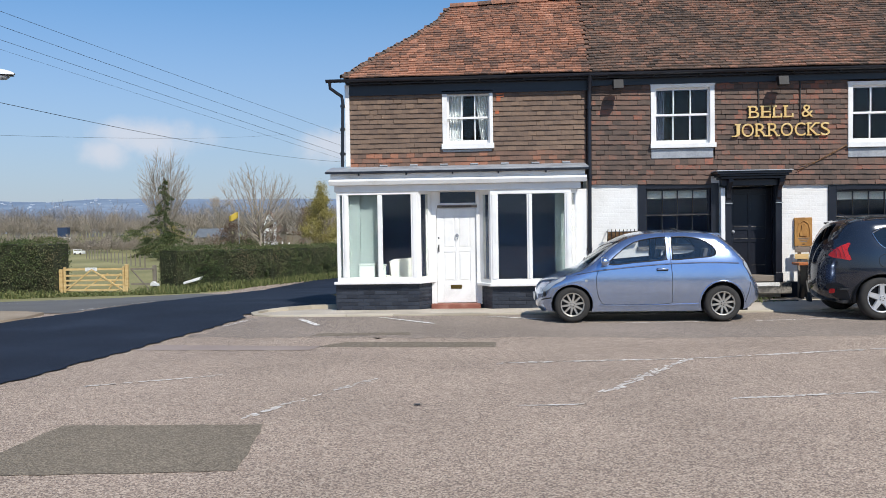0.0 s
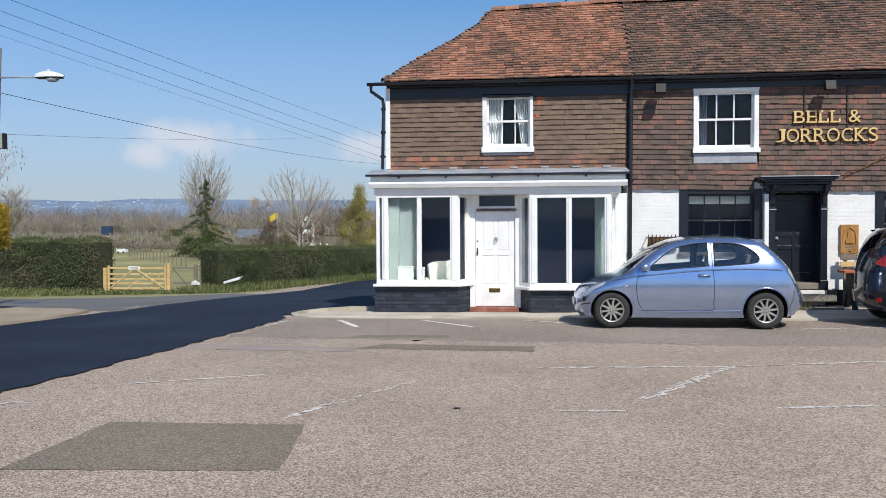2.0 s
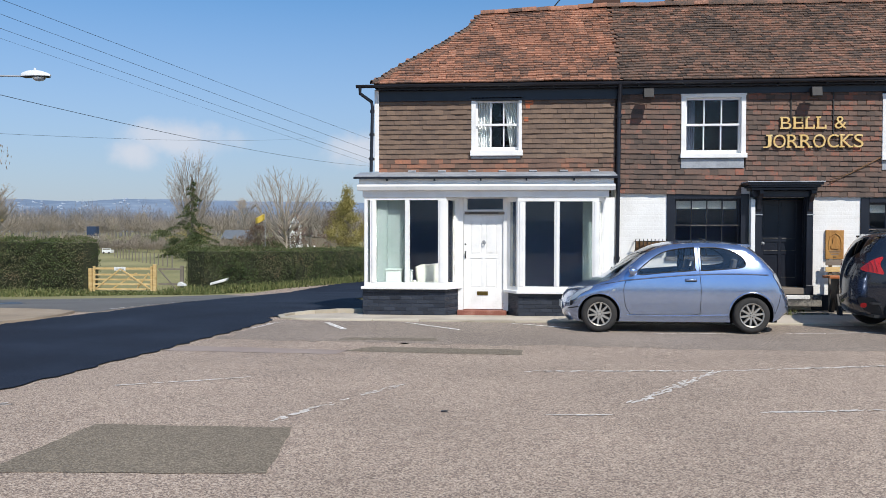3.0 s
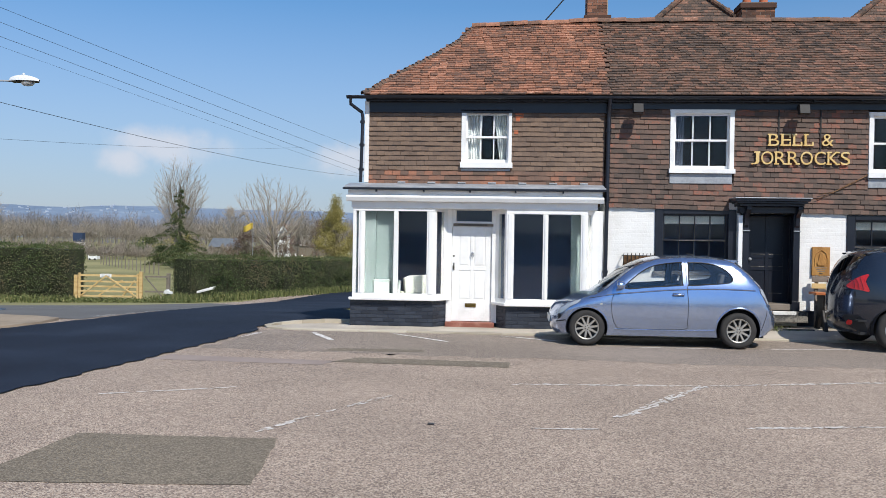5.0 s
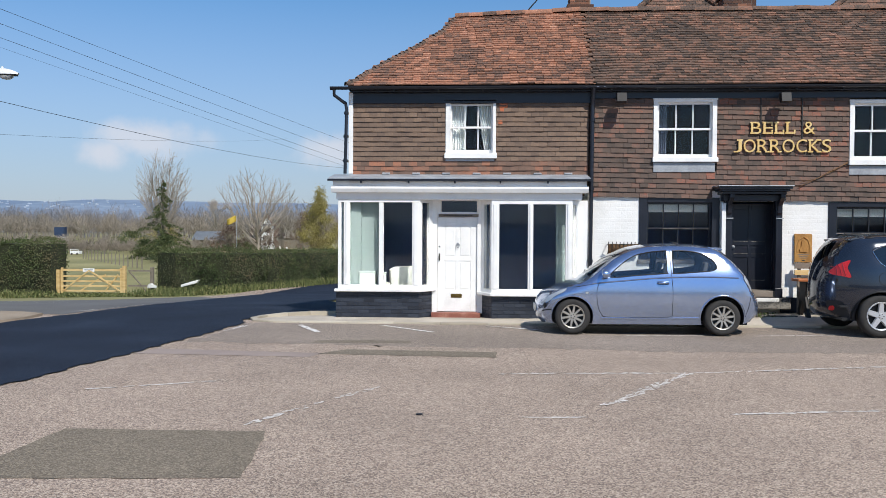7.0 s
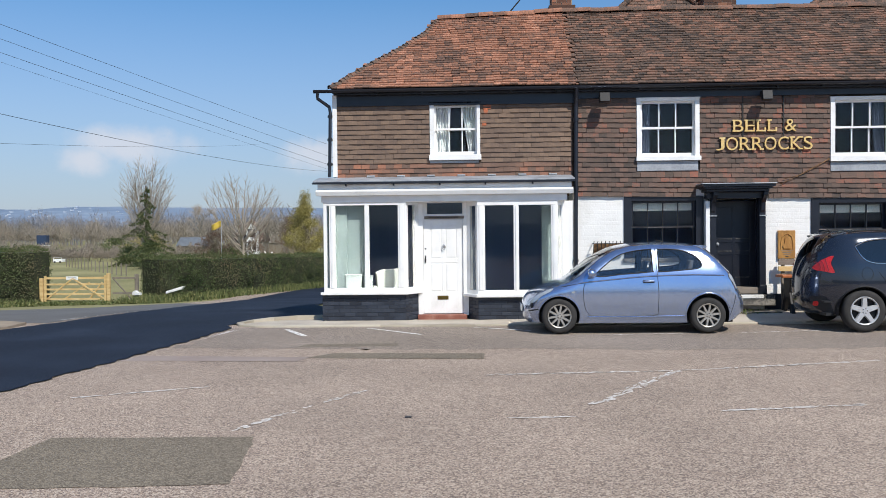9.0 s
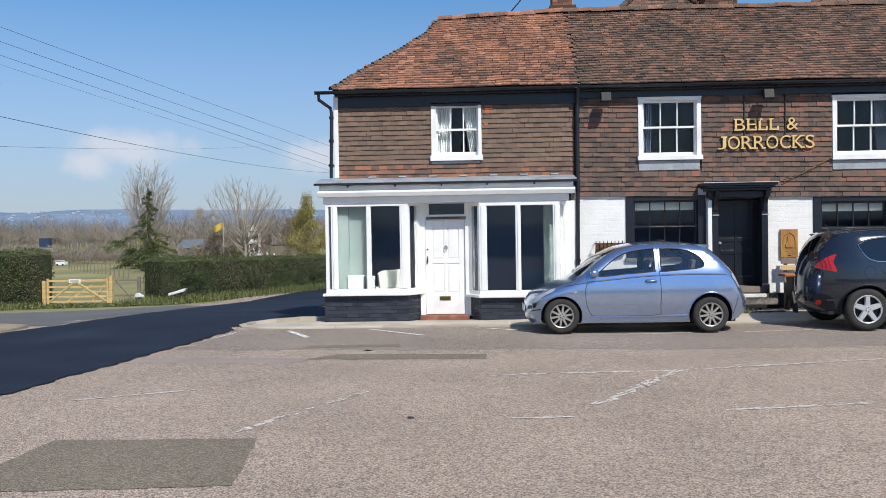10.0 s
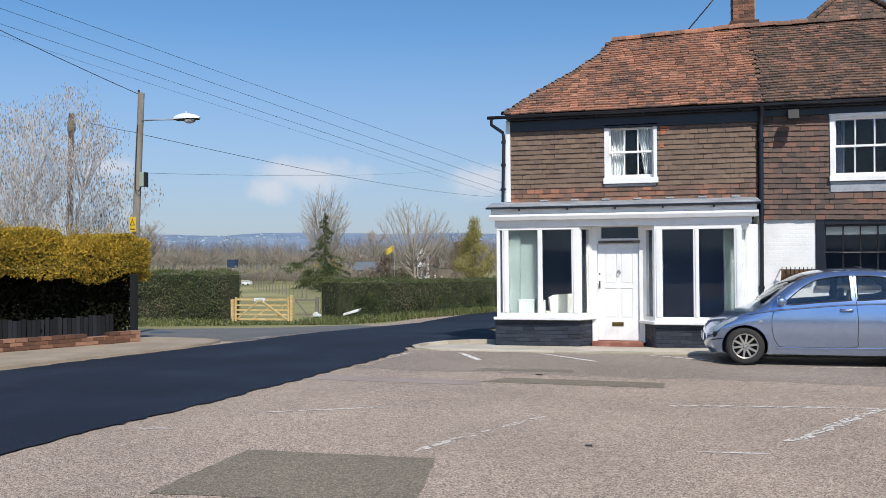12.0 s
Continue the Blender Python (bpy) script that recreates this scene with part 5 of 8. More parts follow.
def fill(outline, holes, step):
    """Triangles of an outline; returns points and the faces in none of the holes."""
    pts, faces = [], []
    for ring in [outline] + holes:
        if sum(a[0] * b[1] - b[0] * a[1] for a, b in zip(ring, ring[1:] + ring[:1])) < 0:
            ring = ring[::-1]
        k = len(pts)
        pts += [Vector(p) for p in ring]
        faces.append(list(range(k, k + len(ring))))
    xs, zs = [p[0] for p in outline], [p[1] for p in outline]
    x = min(xs)
    while x < max(xs):
        z = min(zs)
        while z < max(zs):
            pts.append(Vector((x + 0.003 * math.sin(z * 50), z)))
            z += step
        x += step
    vs, _, fs, _, _, ids = delaunay_2d_cdt(pts, [], faces, 1, 1e-4)
    keep = [tuple(f) for f, i in zip(fs, ids) if all(q == 0 for q in i)]
    return vs, keep


def both_sides(side, vs, fs, off=0.0):
    s = Shape()
    for sg in (-1, 1):
        s.add([(p[0], sg * (side.y(p[0], p[1]) + off), p[1]) for p in vs], [f if sg < 0 else f[::-1] for f in fs])
    return s


def one_side(side, vs, fs, sg, off=0.0):
    s = Shape()
    return s.add([(p[0], sg * (side.y(p[0], p[1]) + off), p[1]) for p in vs], [f if sg < 0 else f[::-1] for f in fs])


def wheel(car, x, y, r, spokes, rim_mat, out, width=0.18, twin=False):
    """A wheel that turns about y; out: -1 when its outside faces -y."""
    m = Matrix.Translation((x, y, r)) @ pose(0, 0, 0, 90 if out < 0 else -90, 0, 0)
    w = width
    s = Shape()
    rr = r * 0.66
    s.lathe([(rr, 0.0), (r * 0.8, 0.012), (r * 0.94, 0.004), (r, -0.025), (r, -w + 0.025), (r * 0.94, -w), (rr, -w), (rr, 0.0)], 40, m)
    wh = part("wheel", s, M["rubber"], car, "dusty black tyre", smooth=True, auto=50)
    s = Shape()
    s.lathe([(rr * 1.02, 0.004), (rr * 0.97, 0.008), (rr * 0.93, -0.01), (rr * 0.9, -0.07), (0.0, -0.075)], 40, m)
    part("rim_barrel", s, M["trim"], wh, smooth=True, auto=40)
    s = Shape()
    s.lathe([(rr * 1.03, 0.002), (rr * 1.0, 0.010), (rr * 0.93, 0.004), (rr * 0.92, -0.03)], 40, m)
    s.lathe([(0.0, 0.006), (rr * 0.2, 0.004), (rr * 0.26, -0.01), (rr * 0.26, -0.05)], 20, m)
    for k in range(spokes):
        a = 2 * math.pi * (k + 0.25) / spokes
        for da in ((-0.13, 0.13) if twin else (0.0,)):
            q = m @ Matrix.Rotation(a + da, 4, "Z")
            wd = 0.026 if twin else rr * (1.15 / spokes - 0.005)
            s.add([q @ Vector(v) for v in ((rr * 0.2, -wd * 0.8, 0.0), (rr * 0.2, wd * 0.8, 0.0), (rr * 0.95, wd * 0.62, 0.004), (rr * 0.95, -wd * 0.62, 0.004),
                                           (rr * 0.2, -wd, -0.03), (rr * 0.2, wd, -0.03), (rr * 0.95, wd * 0.8, -0.03), (rr * 0.95, -wd * 0.8, -0.03))],
                  [(0, 1, 2, 3), (0, 4, 5, 1), (1, 5, 6, 2), (2, 6, 7, 3), (3, 7, 4, 0)])
    part("rim", s, rim_mat, wh, "spoked wheel trim", auto=35)
    for k in range(5):
        a = 2 * math.pi * k / 5
        s = Shape()
        s.lathe([(0, 0.008), (0.008, 0.007), (0.010, 0.0)], 8, m @ Matrix.Translation((rr * 0.16 * math.cos(a), rr * 0.16 * math.sin(a), 0)))
        part("wheel_nut", s, M["trim"], wh)
    return wh


def arch(cx, r, z0, n=16):
    """The rim of a wheel arch, from its front foot over the top to its rear foot, bottom at z0."""
    a0 = math.asin(max(-1, min(1, (z0 - r[1]) / r[0])))
    return [(cx + r[0] * math.cos(a), r[1] + r[0] * math.sin(a)) for a in (a0 + (math.pi - 2 * a0) * k / n for k in range(n + 1))]


def let_light(ob):
    ob.visible_shadow = False
    return ob


def build_car(name, label, at, half, top, bottom_z, arches, windows, belt, roof, paint, glass_side, glass_ends, screens, nose, tail, lean, crown_end, wheels, bow=None):
    """top: silhouette from the foot of one end over the roof to the foot of the other, left to right."""
    car = thing(name, label, "car", at)
    tops = smooth_line(top, 5)
    length = max(p[0] for p in top)
    side = CarSide(half, belt, roof, length, tops, nose, tail, lean, 0.10, bow)
    under = []
    for cx, r in reversed(arches):
        under += arch(cx, r, bottom_z)
    outline = tops + under
    wins = [smooth_line(w, 4, True) for w in windows]
    vs, fs = fill(outline, wins, 0.055)
    body = part("body", both_sides(side, vs, fs), paint, car, smooth=True)
    # the strip over bonnet, roof and ends
    strip, glass_s = Shape(), [Shape() for _ in screens]
    n = 14
    rows = []
    for i, p in enumerate(tops):
        a, b = tops[max(0, i - 1)], tops[min(len(tops) - 1, i + 1)]
        t = Vector((b[0] - a[0], b[1] - a[1])).normalized()
        nx, nz = -t.y, t.x
        crown = 0.035 + (crown_end - 0.035) * abs(nx) ** 2
        we = side.y(*p)
        row = []
        for k in range(n + 1):
            q = -1 + 2 * k / n
            c = crown * (1 - q * q) if abs(nx) < 0.5 else crown * (1 - abs(q) ** 2.4)
            row.append((p[0] + nx * c, q * we, p[1] + nz * c))
        rows.append(row)
    for i in range(len(rows) - 1):
        for k in range(n):
            quad = [rows[i][k], rows[i][k + 1], rows[i + 1][k + 1], rows[i + 1][k]]
            target = strip
            for gs, (lo, hi) in zip(glass_s, screens):
                if lo <= i < hi and 1 <= k < n - 1:
                    target = gs
            target.add(quad, [(0, 1, 2, 3)])
    def welded(name_, sh, mat, lab=""):
        me = sh.mesh(name_, mat)
        bm = bmesh.new()
        bm.from_mesh(me)
        bmesh.ops.remove_doubles(bm, verts=bm.verts, dist=0.0005)
        bmesh.ops.recalc_face_normals(bm, faces=bm.faces)
        bm.to_mesh(me)
        bm.free()
        me.shade_smooth()
        return part(name_, me, mat, car, lab)
    welded("roof_and_bonnet", strip, paint)
    for sh, nm in zip(glass_s, ("windscreen", "rear_screen") if screens else ()):
        let_light(welded(nm, sh, glass_ends, "curved car glass"))
    # side glass
    for w in wins:
        wv, wf = fill(w, [], 0.05)
        for sg in (-1, 1):
            let_light(part("side_window", one_side(side, wv, wf, sg, -0.008), glass_side, car, smooth=True))
        for sg in (-1, 1):
            s = Shape()
            s.tube([(p[0], sg * (side.y(*p) + 0.001), p[1]) for p in w + w[:1]], 0.009, 5)
            part("window_seal", s, M["trim"], car)
    # underside
    s = Shape()
    s.box(min(p[0] for p in top) + 0.2, length - 0.2, -half + 0.22, half - 0.22, bottom_z - 0.01, bottom_z + 0.04)
    part("underside", s, M["trim"], car)
    for cx, r in arches:
        for sg in (-1, 1):
            s = Shape()
            y0, y1 = sorted((sg * (half - 0.30), sg * (side.y(cx, r[1]) - 0.03)))
            pts = arch(cx, (r[0] - 0.002, r[1]), bottom_z)
            s.add([(x, y, z) for y in (y0, y1) for x, z in pts], [(k, k + 1, k + 1 + len(pts), k + len(pts)) for k in range(len(pts) - 1)])
            s.add([(x, (y0 if sg > 0 else y1), z) for x, z in pts], [tuple(range(len(pts)))])
            part("wheel_arch", s, M["trim"], car)
    for cx, r, spokes, mat, twin in wheels:
        for sg in (-1, 1):
            wheel(car, cx, sg * (half - 0.025), r, spokes, mat, sg, twin=twin)
    return car, side


def seam(car, side, pts, r, mat, name="seam", label="", sides=(-1, 1), off=0.0):
    for sg in sides:
        s = Shape()
        s.tube([(x, sg * (side.y(x, z) + off), z) for x, z in pts], r, 6)
        part(name, s, mat, car, label)


def patch(car, side, ring, mat, name, label="", off=0.006, sides=(-1, 1), n=4):
    ring = smooth_line(ring, n, True)
    vs, fs = fill(ring, [], 0.03)
    for sg in sides:
        part(name, one_side(side, vs, fs, sg, off), mat, car, label, smooth=True)


def mirror_part(car, x, y, z, sg, mat):
    s = Shape()
    s.lathe([(0.001, -0.085), (0.05, -0.075), (0.072, -0.03), (0.078, 0.02), (0.07, 0.05), (0.001, 0.055)], 16,
            Matrix.Translation((x, sg * (y + 0.09), z)) @ Matrix.Diagonal((1.0, 1.25, 0.95, 1)) @ pose(0, 0, 0, 0, -90, 0))
    m = part("door_mirror", s, mat, car, "rounded door mirror", smooth=True)
    s = Shape()
    s.box(x - 0.02, x + 0.03, min(sg * (y - 0.02), sg * (y + 0.05)), max(sg * (y - 0.02), sg * (y + 0.05)), z - 0.075, z - 0.03)
    part("mirror_foot", s, M["trim"], m)


def cabin(car, seats, wheel_at, floor_z, x0, x1, w):
    s = Shape()
    s.box(x0, x1, -w, w, floor_z - 0.03, floor_z)
    part("cabin_floor", s, M["trim"], car)
    for x in seats:
        for y in (-0.34, 0.34):
            s = Shape()
            s.prism([(x, floor_z), (x + 0.5, floor_z), (x + 0.62, floor_z + 0.56), (x + 0.60, floor_z + 0.62), (x + 0.50, floor_z + 0.6), (x + 0.40, floor_z + 0.2), (x, floor_z + 0.22)],
                    y - 0.22, y + 0.22, "y")
            st = part("car_seat", s, M["seat_cloth"], car, bevel=0.03)
            s = Shape()
            s.prism([(x + 0.56, floor_z + 0.64), (x + 0.64, floor_z + 0.64), (x + 0.67, floor_z + 0.80), (x + 0.60, floor_z + 0.80)], y - 0.11, y + 0.11, "y")
            part("headrest", s, M["seat_cloth"], st, bevel=0.02)
    if wheel_at:
        s = Shape()
        m = Matrix.Translation(wheel_at) @ pose(0, 0, 0, 0, 62, 0)
        s.lathe([(0.165 + 0.014 * math.cos(a), 0.014 * math.sin(a)) for a in (2 * math.pi * k / 8 for k in range(8))], 24, m, closed=True)
        s.box(-0.16, 0.16, -0.015, 0.015, -0.01, 0.0, m)
        part("steering_wheel", s, M["trim"], car, smooth=True)
        s = Shape()
        x, y, z = wheel_at
        s.prism([(x - 0.5, z - 0.25), (x - 0.1, z - 0.25), (x - 0.08, z - 0.02), (x - 0.2, z + 0.03), (x - 0.5, z)], -w + 0.1, w - 0.1, "y")
        part("dashboard", s, M["trim"], car, bevel=0.02)


# small blue hatchback, its front towards -x
hatch_top = [(0.14, 0.17), (0.085, 0.25), (0.065, 0.36), (0.075, 0.47), (0.115, 0.565), (0.18, 0.64), (0.33, 0.72), (0.56, 0.80), (0.80, 0.89), (1.06, 1.09), (1.27, 1.25), (1.52, 1.375),
             (1.78, 1.435), (2.05, 1.46), (2.3, 1.463), (2.55, 1.455), (2.75, 1.44), (2.95, 1.395), (3.13, 1.26), (3.30, 1.08), (3.42, 0.93), (3.50, 0.75), (3.585, 0.60), (3.635, 0.46), (3.62, 0.33), (3.52, 0.24)]
FW, RW = 0.55, 2.985
hatch_windows = [
    [(1.16, 0.945), (1.32, 1.13), (1.56, 1.29), (1.82, 1.355), (2.07, 1.378), (2.088, 1.35), (2.085, 1.05), (2.07, 1.012), (1.6, 0.975)],
    [(2.215, 1.38), (2.46, 1.377), (2.68, 1.33), (2.84, 1.225), (2.895, 1.12), (2.82, 1.06), (2.50, 1.03), (2.20, 1.01), (2.19, 1.05), (2.195, 1.35)]]
hatch, hs = build_car("hatchback_car", "small light blue three-door hatchback parked at the kerb", (0.84, 14.215, 0.015), 0.825, hatch_top, 0.17,
                      [(FW, (0.335, 0.285)), (RW, (0.355, 0.295))], hatch_windows, 0.95, 1.46, M["blue_metal"], M["car_glass"], M["screen_glass"],
                      [(41, 55), (87, 100)], 0.75, 0.75, 0.20, 0.10,
                      [(FW, 0.29, 10, M["alloy"], False), (RW, 0.29, 10, M["alloy"], False)])
cabin(hatch, (1.55, 2.35), (1.35, -0.36, 0.84), 0.36, 0.9, 3.1, 0.6)
door_line = [(0.985, 0.86), (0.945, 0.74), (0.945, 0.58), (0.975, 0.42), (1.03, 0.325), (1.10, 0.29), (1.6, 0.285), (2.13, 0.30), (2.165, 0.42), (2.175, 0.7), (2.16, 0.95), (2.145, 1.39)]
seam(hatch, hs, smooth_line(door_line, 5), 0.0045, M["trim"], "door_seam")
# a dark line painted for the shade under the soft waist crease
seam(hatch, hs, smooth_line([(0.58, 0.775), (0.87, 0.825), (1.4, 0.88), (2.0, 0.93), (2.7, 0.95), (3.25, 0.935)], 6), 0.0035, M["trim"], "waist_seam", "thin dark line for the shade of the waist crease")
seam(hatch, hs, smooth_line([(0.86, 0.838), (1.4, 0.892), (2.0, 0.942), (2.7, 0.962), (3.25, 0.947)], 6), 0.008, M["blue_metal"], "waist_crease")
seam(hatch, hs, smooth_line([(1.0, 0.275), (1.8, 0.27), (2.60, 0.285)], 6), 0.014, M["blue_metal"], "sill_moulding")
seam(hatch, hs, smooth_line([(0.06, 0.36), (0.14, 0.385), (0.21, 0.40)], 6), 0.010, M["trim"], "bumper_moulding")
seam(hatch, hs, smooth_line([(3.36, 0.28), (3.43, 0.50), (3.45, 0.62)], 6), 0.004, M["trim"], "bumper_seam")
seam(hatch, hs, smooth_line(arch(RW, (0.365, 0.295), 0.20), 2), 0.012, M["blue_metal"], "arch_lip")
seam(hatch, hs, smooth_line(arch(FW, (0.343, 0.285), 0.20), 2), 0.010, M["blue_metal"], "arch_lip")
patch(hatch, hs, [(0.085, 0.50), (0.125, 0.575), (0.19, 0.635), (0.33, 0.708), (0.45, 0.75), (0.40, 0.695), (0.27, 0.625), (0.16, 0.53)], M["clear_lens"], "headlight", "long clear headlight")
patch(hatch, hs, [(3.34, 0.965), (3.385, 0.945), (3.45, 0.82), (3.485, 0.735), (3.46, 0.725), (3.41, 0.81), (3.35, 0.90)], M["clear_lens"], "tail_light", "slim pale tail light")
patch(hatch, hs, [(0.76, 0.695), (0.80, 0.70), (0.80, 0.675), (0.76, 0.67)], M["clear_lens"], "indicator", "", 0.008)
patch(hatch, hs, [(0.085, 0.485), (0.12, 0.50), (0.125, 0.44), (0.09, 0.41)], M["trim"], "grille_corner")
for sg in (-1, 1):
    mirror_part(hatch, 1.07, hs.y(1.08, 0.93) - 0.02, 1.0, sg, M["blue_metal"])
    s = Shape()
    s.tube([(1.93, sg * (hs.y(1.93, 0.80) + 0.002), 0.855), (1.95, sg * (hs.y(1.95, 0.80) + 0.032), 0.858), (2.07, sg * (hs.y(2.07, 0.80) + 0.032), 0.861), (2.10, sg * (hs.y(2.1, 0.8) + 0.002), 0.861)], 0.016, 8)
    # flat dark patch that paints the shade in the handle's hollow
    q = Shape()
    q.box(1.925, 2.105, -0.004, 0.004, 0.83, 0.88)
    q.v = [(x, sg * (hs.y(x, z) + y + 0.001), z) for x, y, z in q.v]
    part("handle_recess", q, M["trim"], hatch, "flat dark patch for the shaded handle recess")
    part("door_handle", s, M["blue_metal"], hatch, "body-coloured door handle", smooth=True)
for k in range(2):
    s = Shape()
    y = -0.35 + 0.45 * k
    s.tube([(0.80, y, 0.945), (0.86, y + 0.25, 0.985), (0.90, y + 0.46, 1.01)], 0.008, 5)
    part("wiper", s, M["trim"], hatch)
s = Shape()
s.prism([(2.80, 1.44), (3.0, 1.436), (3.06, 1.415), (3.05, 1.392), (2.82, 1.40)], -0.44, 0.44, "y")
part("spoiler", s, M["blue_metal"], hatch)
s = Shape()
s.tube([(2.42, 0, 1.49), (2.30, 0, 1.53)], [0.016, 0.006], 6)
part("aerial", s, M["trim"], hatch)
s = Shape()
s.box(-0.045, -0.033, -0.26, 0.26, 0.33, 0.44)
part("number_plate", s, M["blind"], hatch, "plain white plate")

# dark crossover, its rear towards -x
suv_top = [(0.50, 0.28), (0.40, 0.34), (0.35, 0.46), (0.335, 0.62), (0.345, 0.86), (0.375, 1.0), (0.42, 1.14), (0.49, 1.28), (0.59, 1.42), (0.66, 1.50), (0.73, 1.56), (0.90, 1.60), (1.3, 1.635), (1.9, 1.64), (2.4, 1.59),
           (2.8, 1.45), (3.15, 1.22), (3.4, 1.06), (3.8, 0.97), (4.1, 0.87), (4.25, 0.70), (4.29, 0.5), (4.22, 0.33), (4.05, 0.26)]
suv_windows = [[(0.98, 1.40), (1.15, 1.475), (1.45, 1.515), (1.72, 1.52), (1.74, 1.48), (1.72, 1.13), (1.50, 1.12), (1.22, 1.13), (1.08, 1.20)],
               [(1.84, 1.52), (2.2, 1.50), (2.5, 1.40), (2.9, 1.17), (2.95, 1.10), (2.4, 1.09), (1.84, 1.11)]]
suv, ss = build_car("crossover_car", "dark blue-black crossover parked before the inn", (5.265, 14.30, 0.015), 0.91, suv_top, 0.26,
                    [(1.08, (0.40, 0.34)), (3.55, (0.40, 0.34))], suv_windows, 1.12, 1.62, M["dark_metal"], M["dark_glass"], M["dark_glass"],
                    [(75, 88), (32, 45)], 0.6, 0.7, 0.20, 0.05,
                    [(1.08, 0.345, 5, M["alloy_clean"], False), (3.55, 0.345, 5, M["alloy_clean"], False)], (0.37, 1.08, 0.50))
seam(suv, ss, smooth_line([(0.98, 1.40), (1.15, 1.478), (1.45, 1.518), (1.9, 1.53), (2.3, 1.485), (2.9, 1.175)], 5), 0.009, M["chrome"], "window_trim", "bright chrome window trim", off=0.004)
seam(suv, ss, smooth_line([(0.98, 1.39), (1.06, 1.22), (1.20, 1.135), (1.5, 1.115), (2.95, 1.09)], 5), 0.009, M["chrome"], "window_trim", "bright chrome window trim", off=0.004)
patch(suv, ss, [(0.415, 1.045), (0.49, 1.142), (0.57, 1.205), (0.667, 1.24), (0.623, 1.12), (0.66, 0.966), (0.55, 0.98), (0.45, 1.0)], M["red_lens"], "tail_light", "large red wraparound tail light", 0.012)
patch(suv, ss, [(0.42, 0.47), (0.47, 0.475), (0.47, 0.41), (0.42, 0.405)], M["red_lens"], "reflector", "red bumper reflector", 0.010)
patch(suv, ss, [(0.39, 0.56), (0.52, 0.57), (0.58, 0.52), (0.66, 0.30), (0.58, 0.30), (0.46, 0.36), (0.40, 0.46)], M["trim"], "bumper_cladding", "black plastic bumper", 0.006)
for k in range(3):
    d = 0.035 + 0.055 * k
    seam(suv, ss, smooth_line([(0.60 - d * 1.1, 1.215 - d * 0.55), (0.60 - d * 0.75, 1.11), (0.625 - d * 0.9, 0.985 + d * 0.1)], 4), 0.006, M["lamp_rib"], "lamp_rib", "deep red lamp rib", off=0.012)
seam(suv, ss, smooth_line([(1.12 + 0.09 * math.cos(a), 0.95 + 0.10 * math.sin(a)) for a in (2 * math.pi * k / 14 for k in range(15))], 2), 0.004, M["trim"], "fuel_flap", "", (-1,))
seam(suv, ss, smooth_line([(1.30, 0.98), (1.42, 0.80), (1.52, 0.55), (1.55, 0.33), (2.4, 0.32), (2.5, 0.6), (2.48, 1.1)], 5), 0.004, M["trim"], "door_seam")
seam(suv, ss, smooth_line(arch(1.08, (0.405, 0.34), 0.28), 2), 0.014, M["trim"], "arch_trim")
seam(suv, ss, smooth_line(arch(3.55, (0.405, 0.34), 0.28), 2), 0.014, M["trim"], "arch_trim")
s = Shape()
s.prism([(0.70, 1.55), (0.70, 1.578), (0.95, 1.635), (0.95, 1.59)], -0.52, 0.52, "y")
part("spoiler", s, M["dark_metal"], suv, bevel=0.01)
s = Shape()
s.box(0.335, 0.352, -0.2, 0.2, 0.78, 0.88)
part("number_plate", s, M["lead"], suv, "plain plate")
s = Shape()
s.tube([(0.9, 0, 1.64), (0.72, 0, 1.78)], [0.01, 0.003], 6)
part("aerial", s, M["trim"], suv)
for y in (-0.60, 0.60):
    s = Shape()
    s.tube([(0.95, y * 0.93, 1.62), (1.05, y * 0.97, 1.65), (1.9, y, 1.675), (2.3, y, 1.625)], 0.014, 6)
    part("roof_rail", s, M["trim"], suv)
cabin(suv, (0.75, 1.6), None, 0.5, 0.5, 3.2, 0.7)

# ---- chimneys and the rear roofs behind the ridge ----
M["pot"] = surface("terracotta_pot", [lin("a4583a"), lin("bf6f4b")], 4, 40, 0.8, bump=0.2)


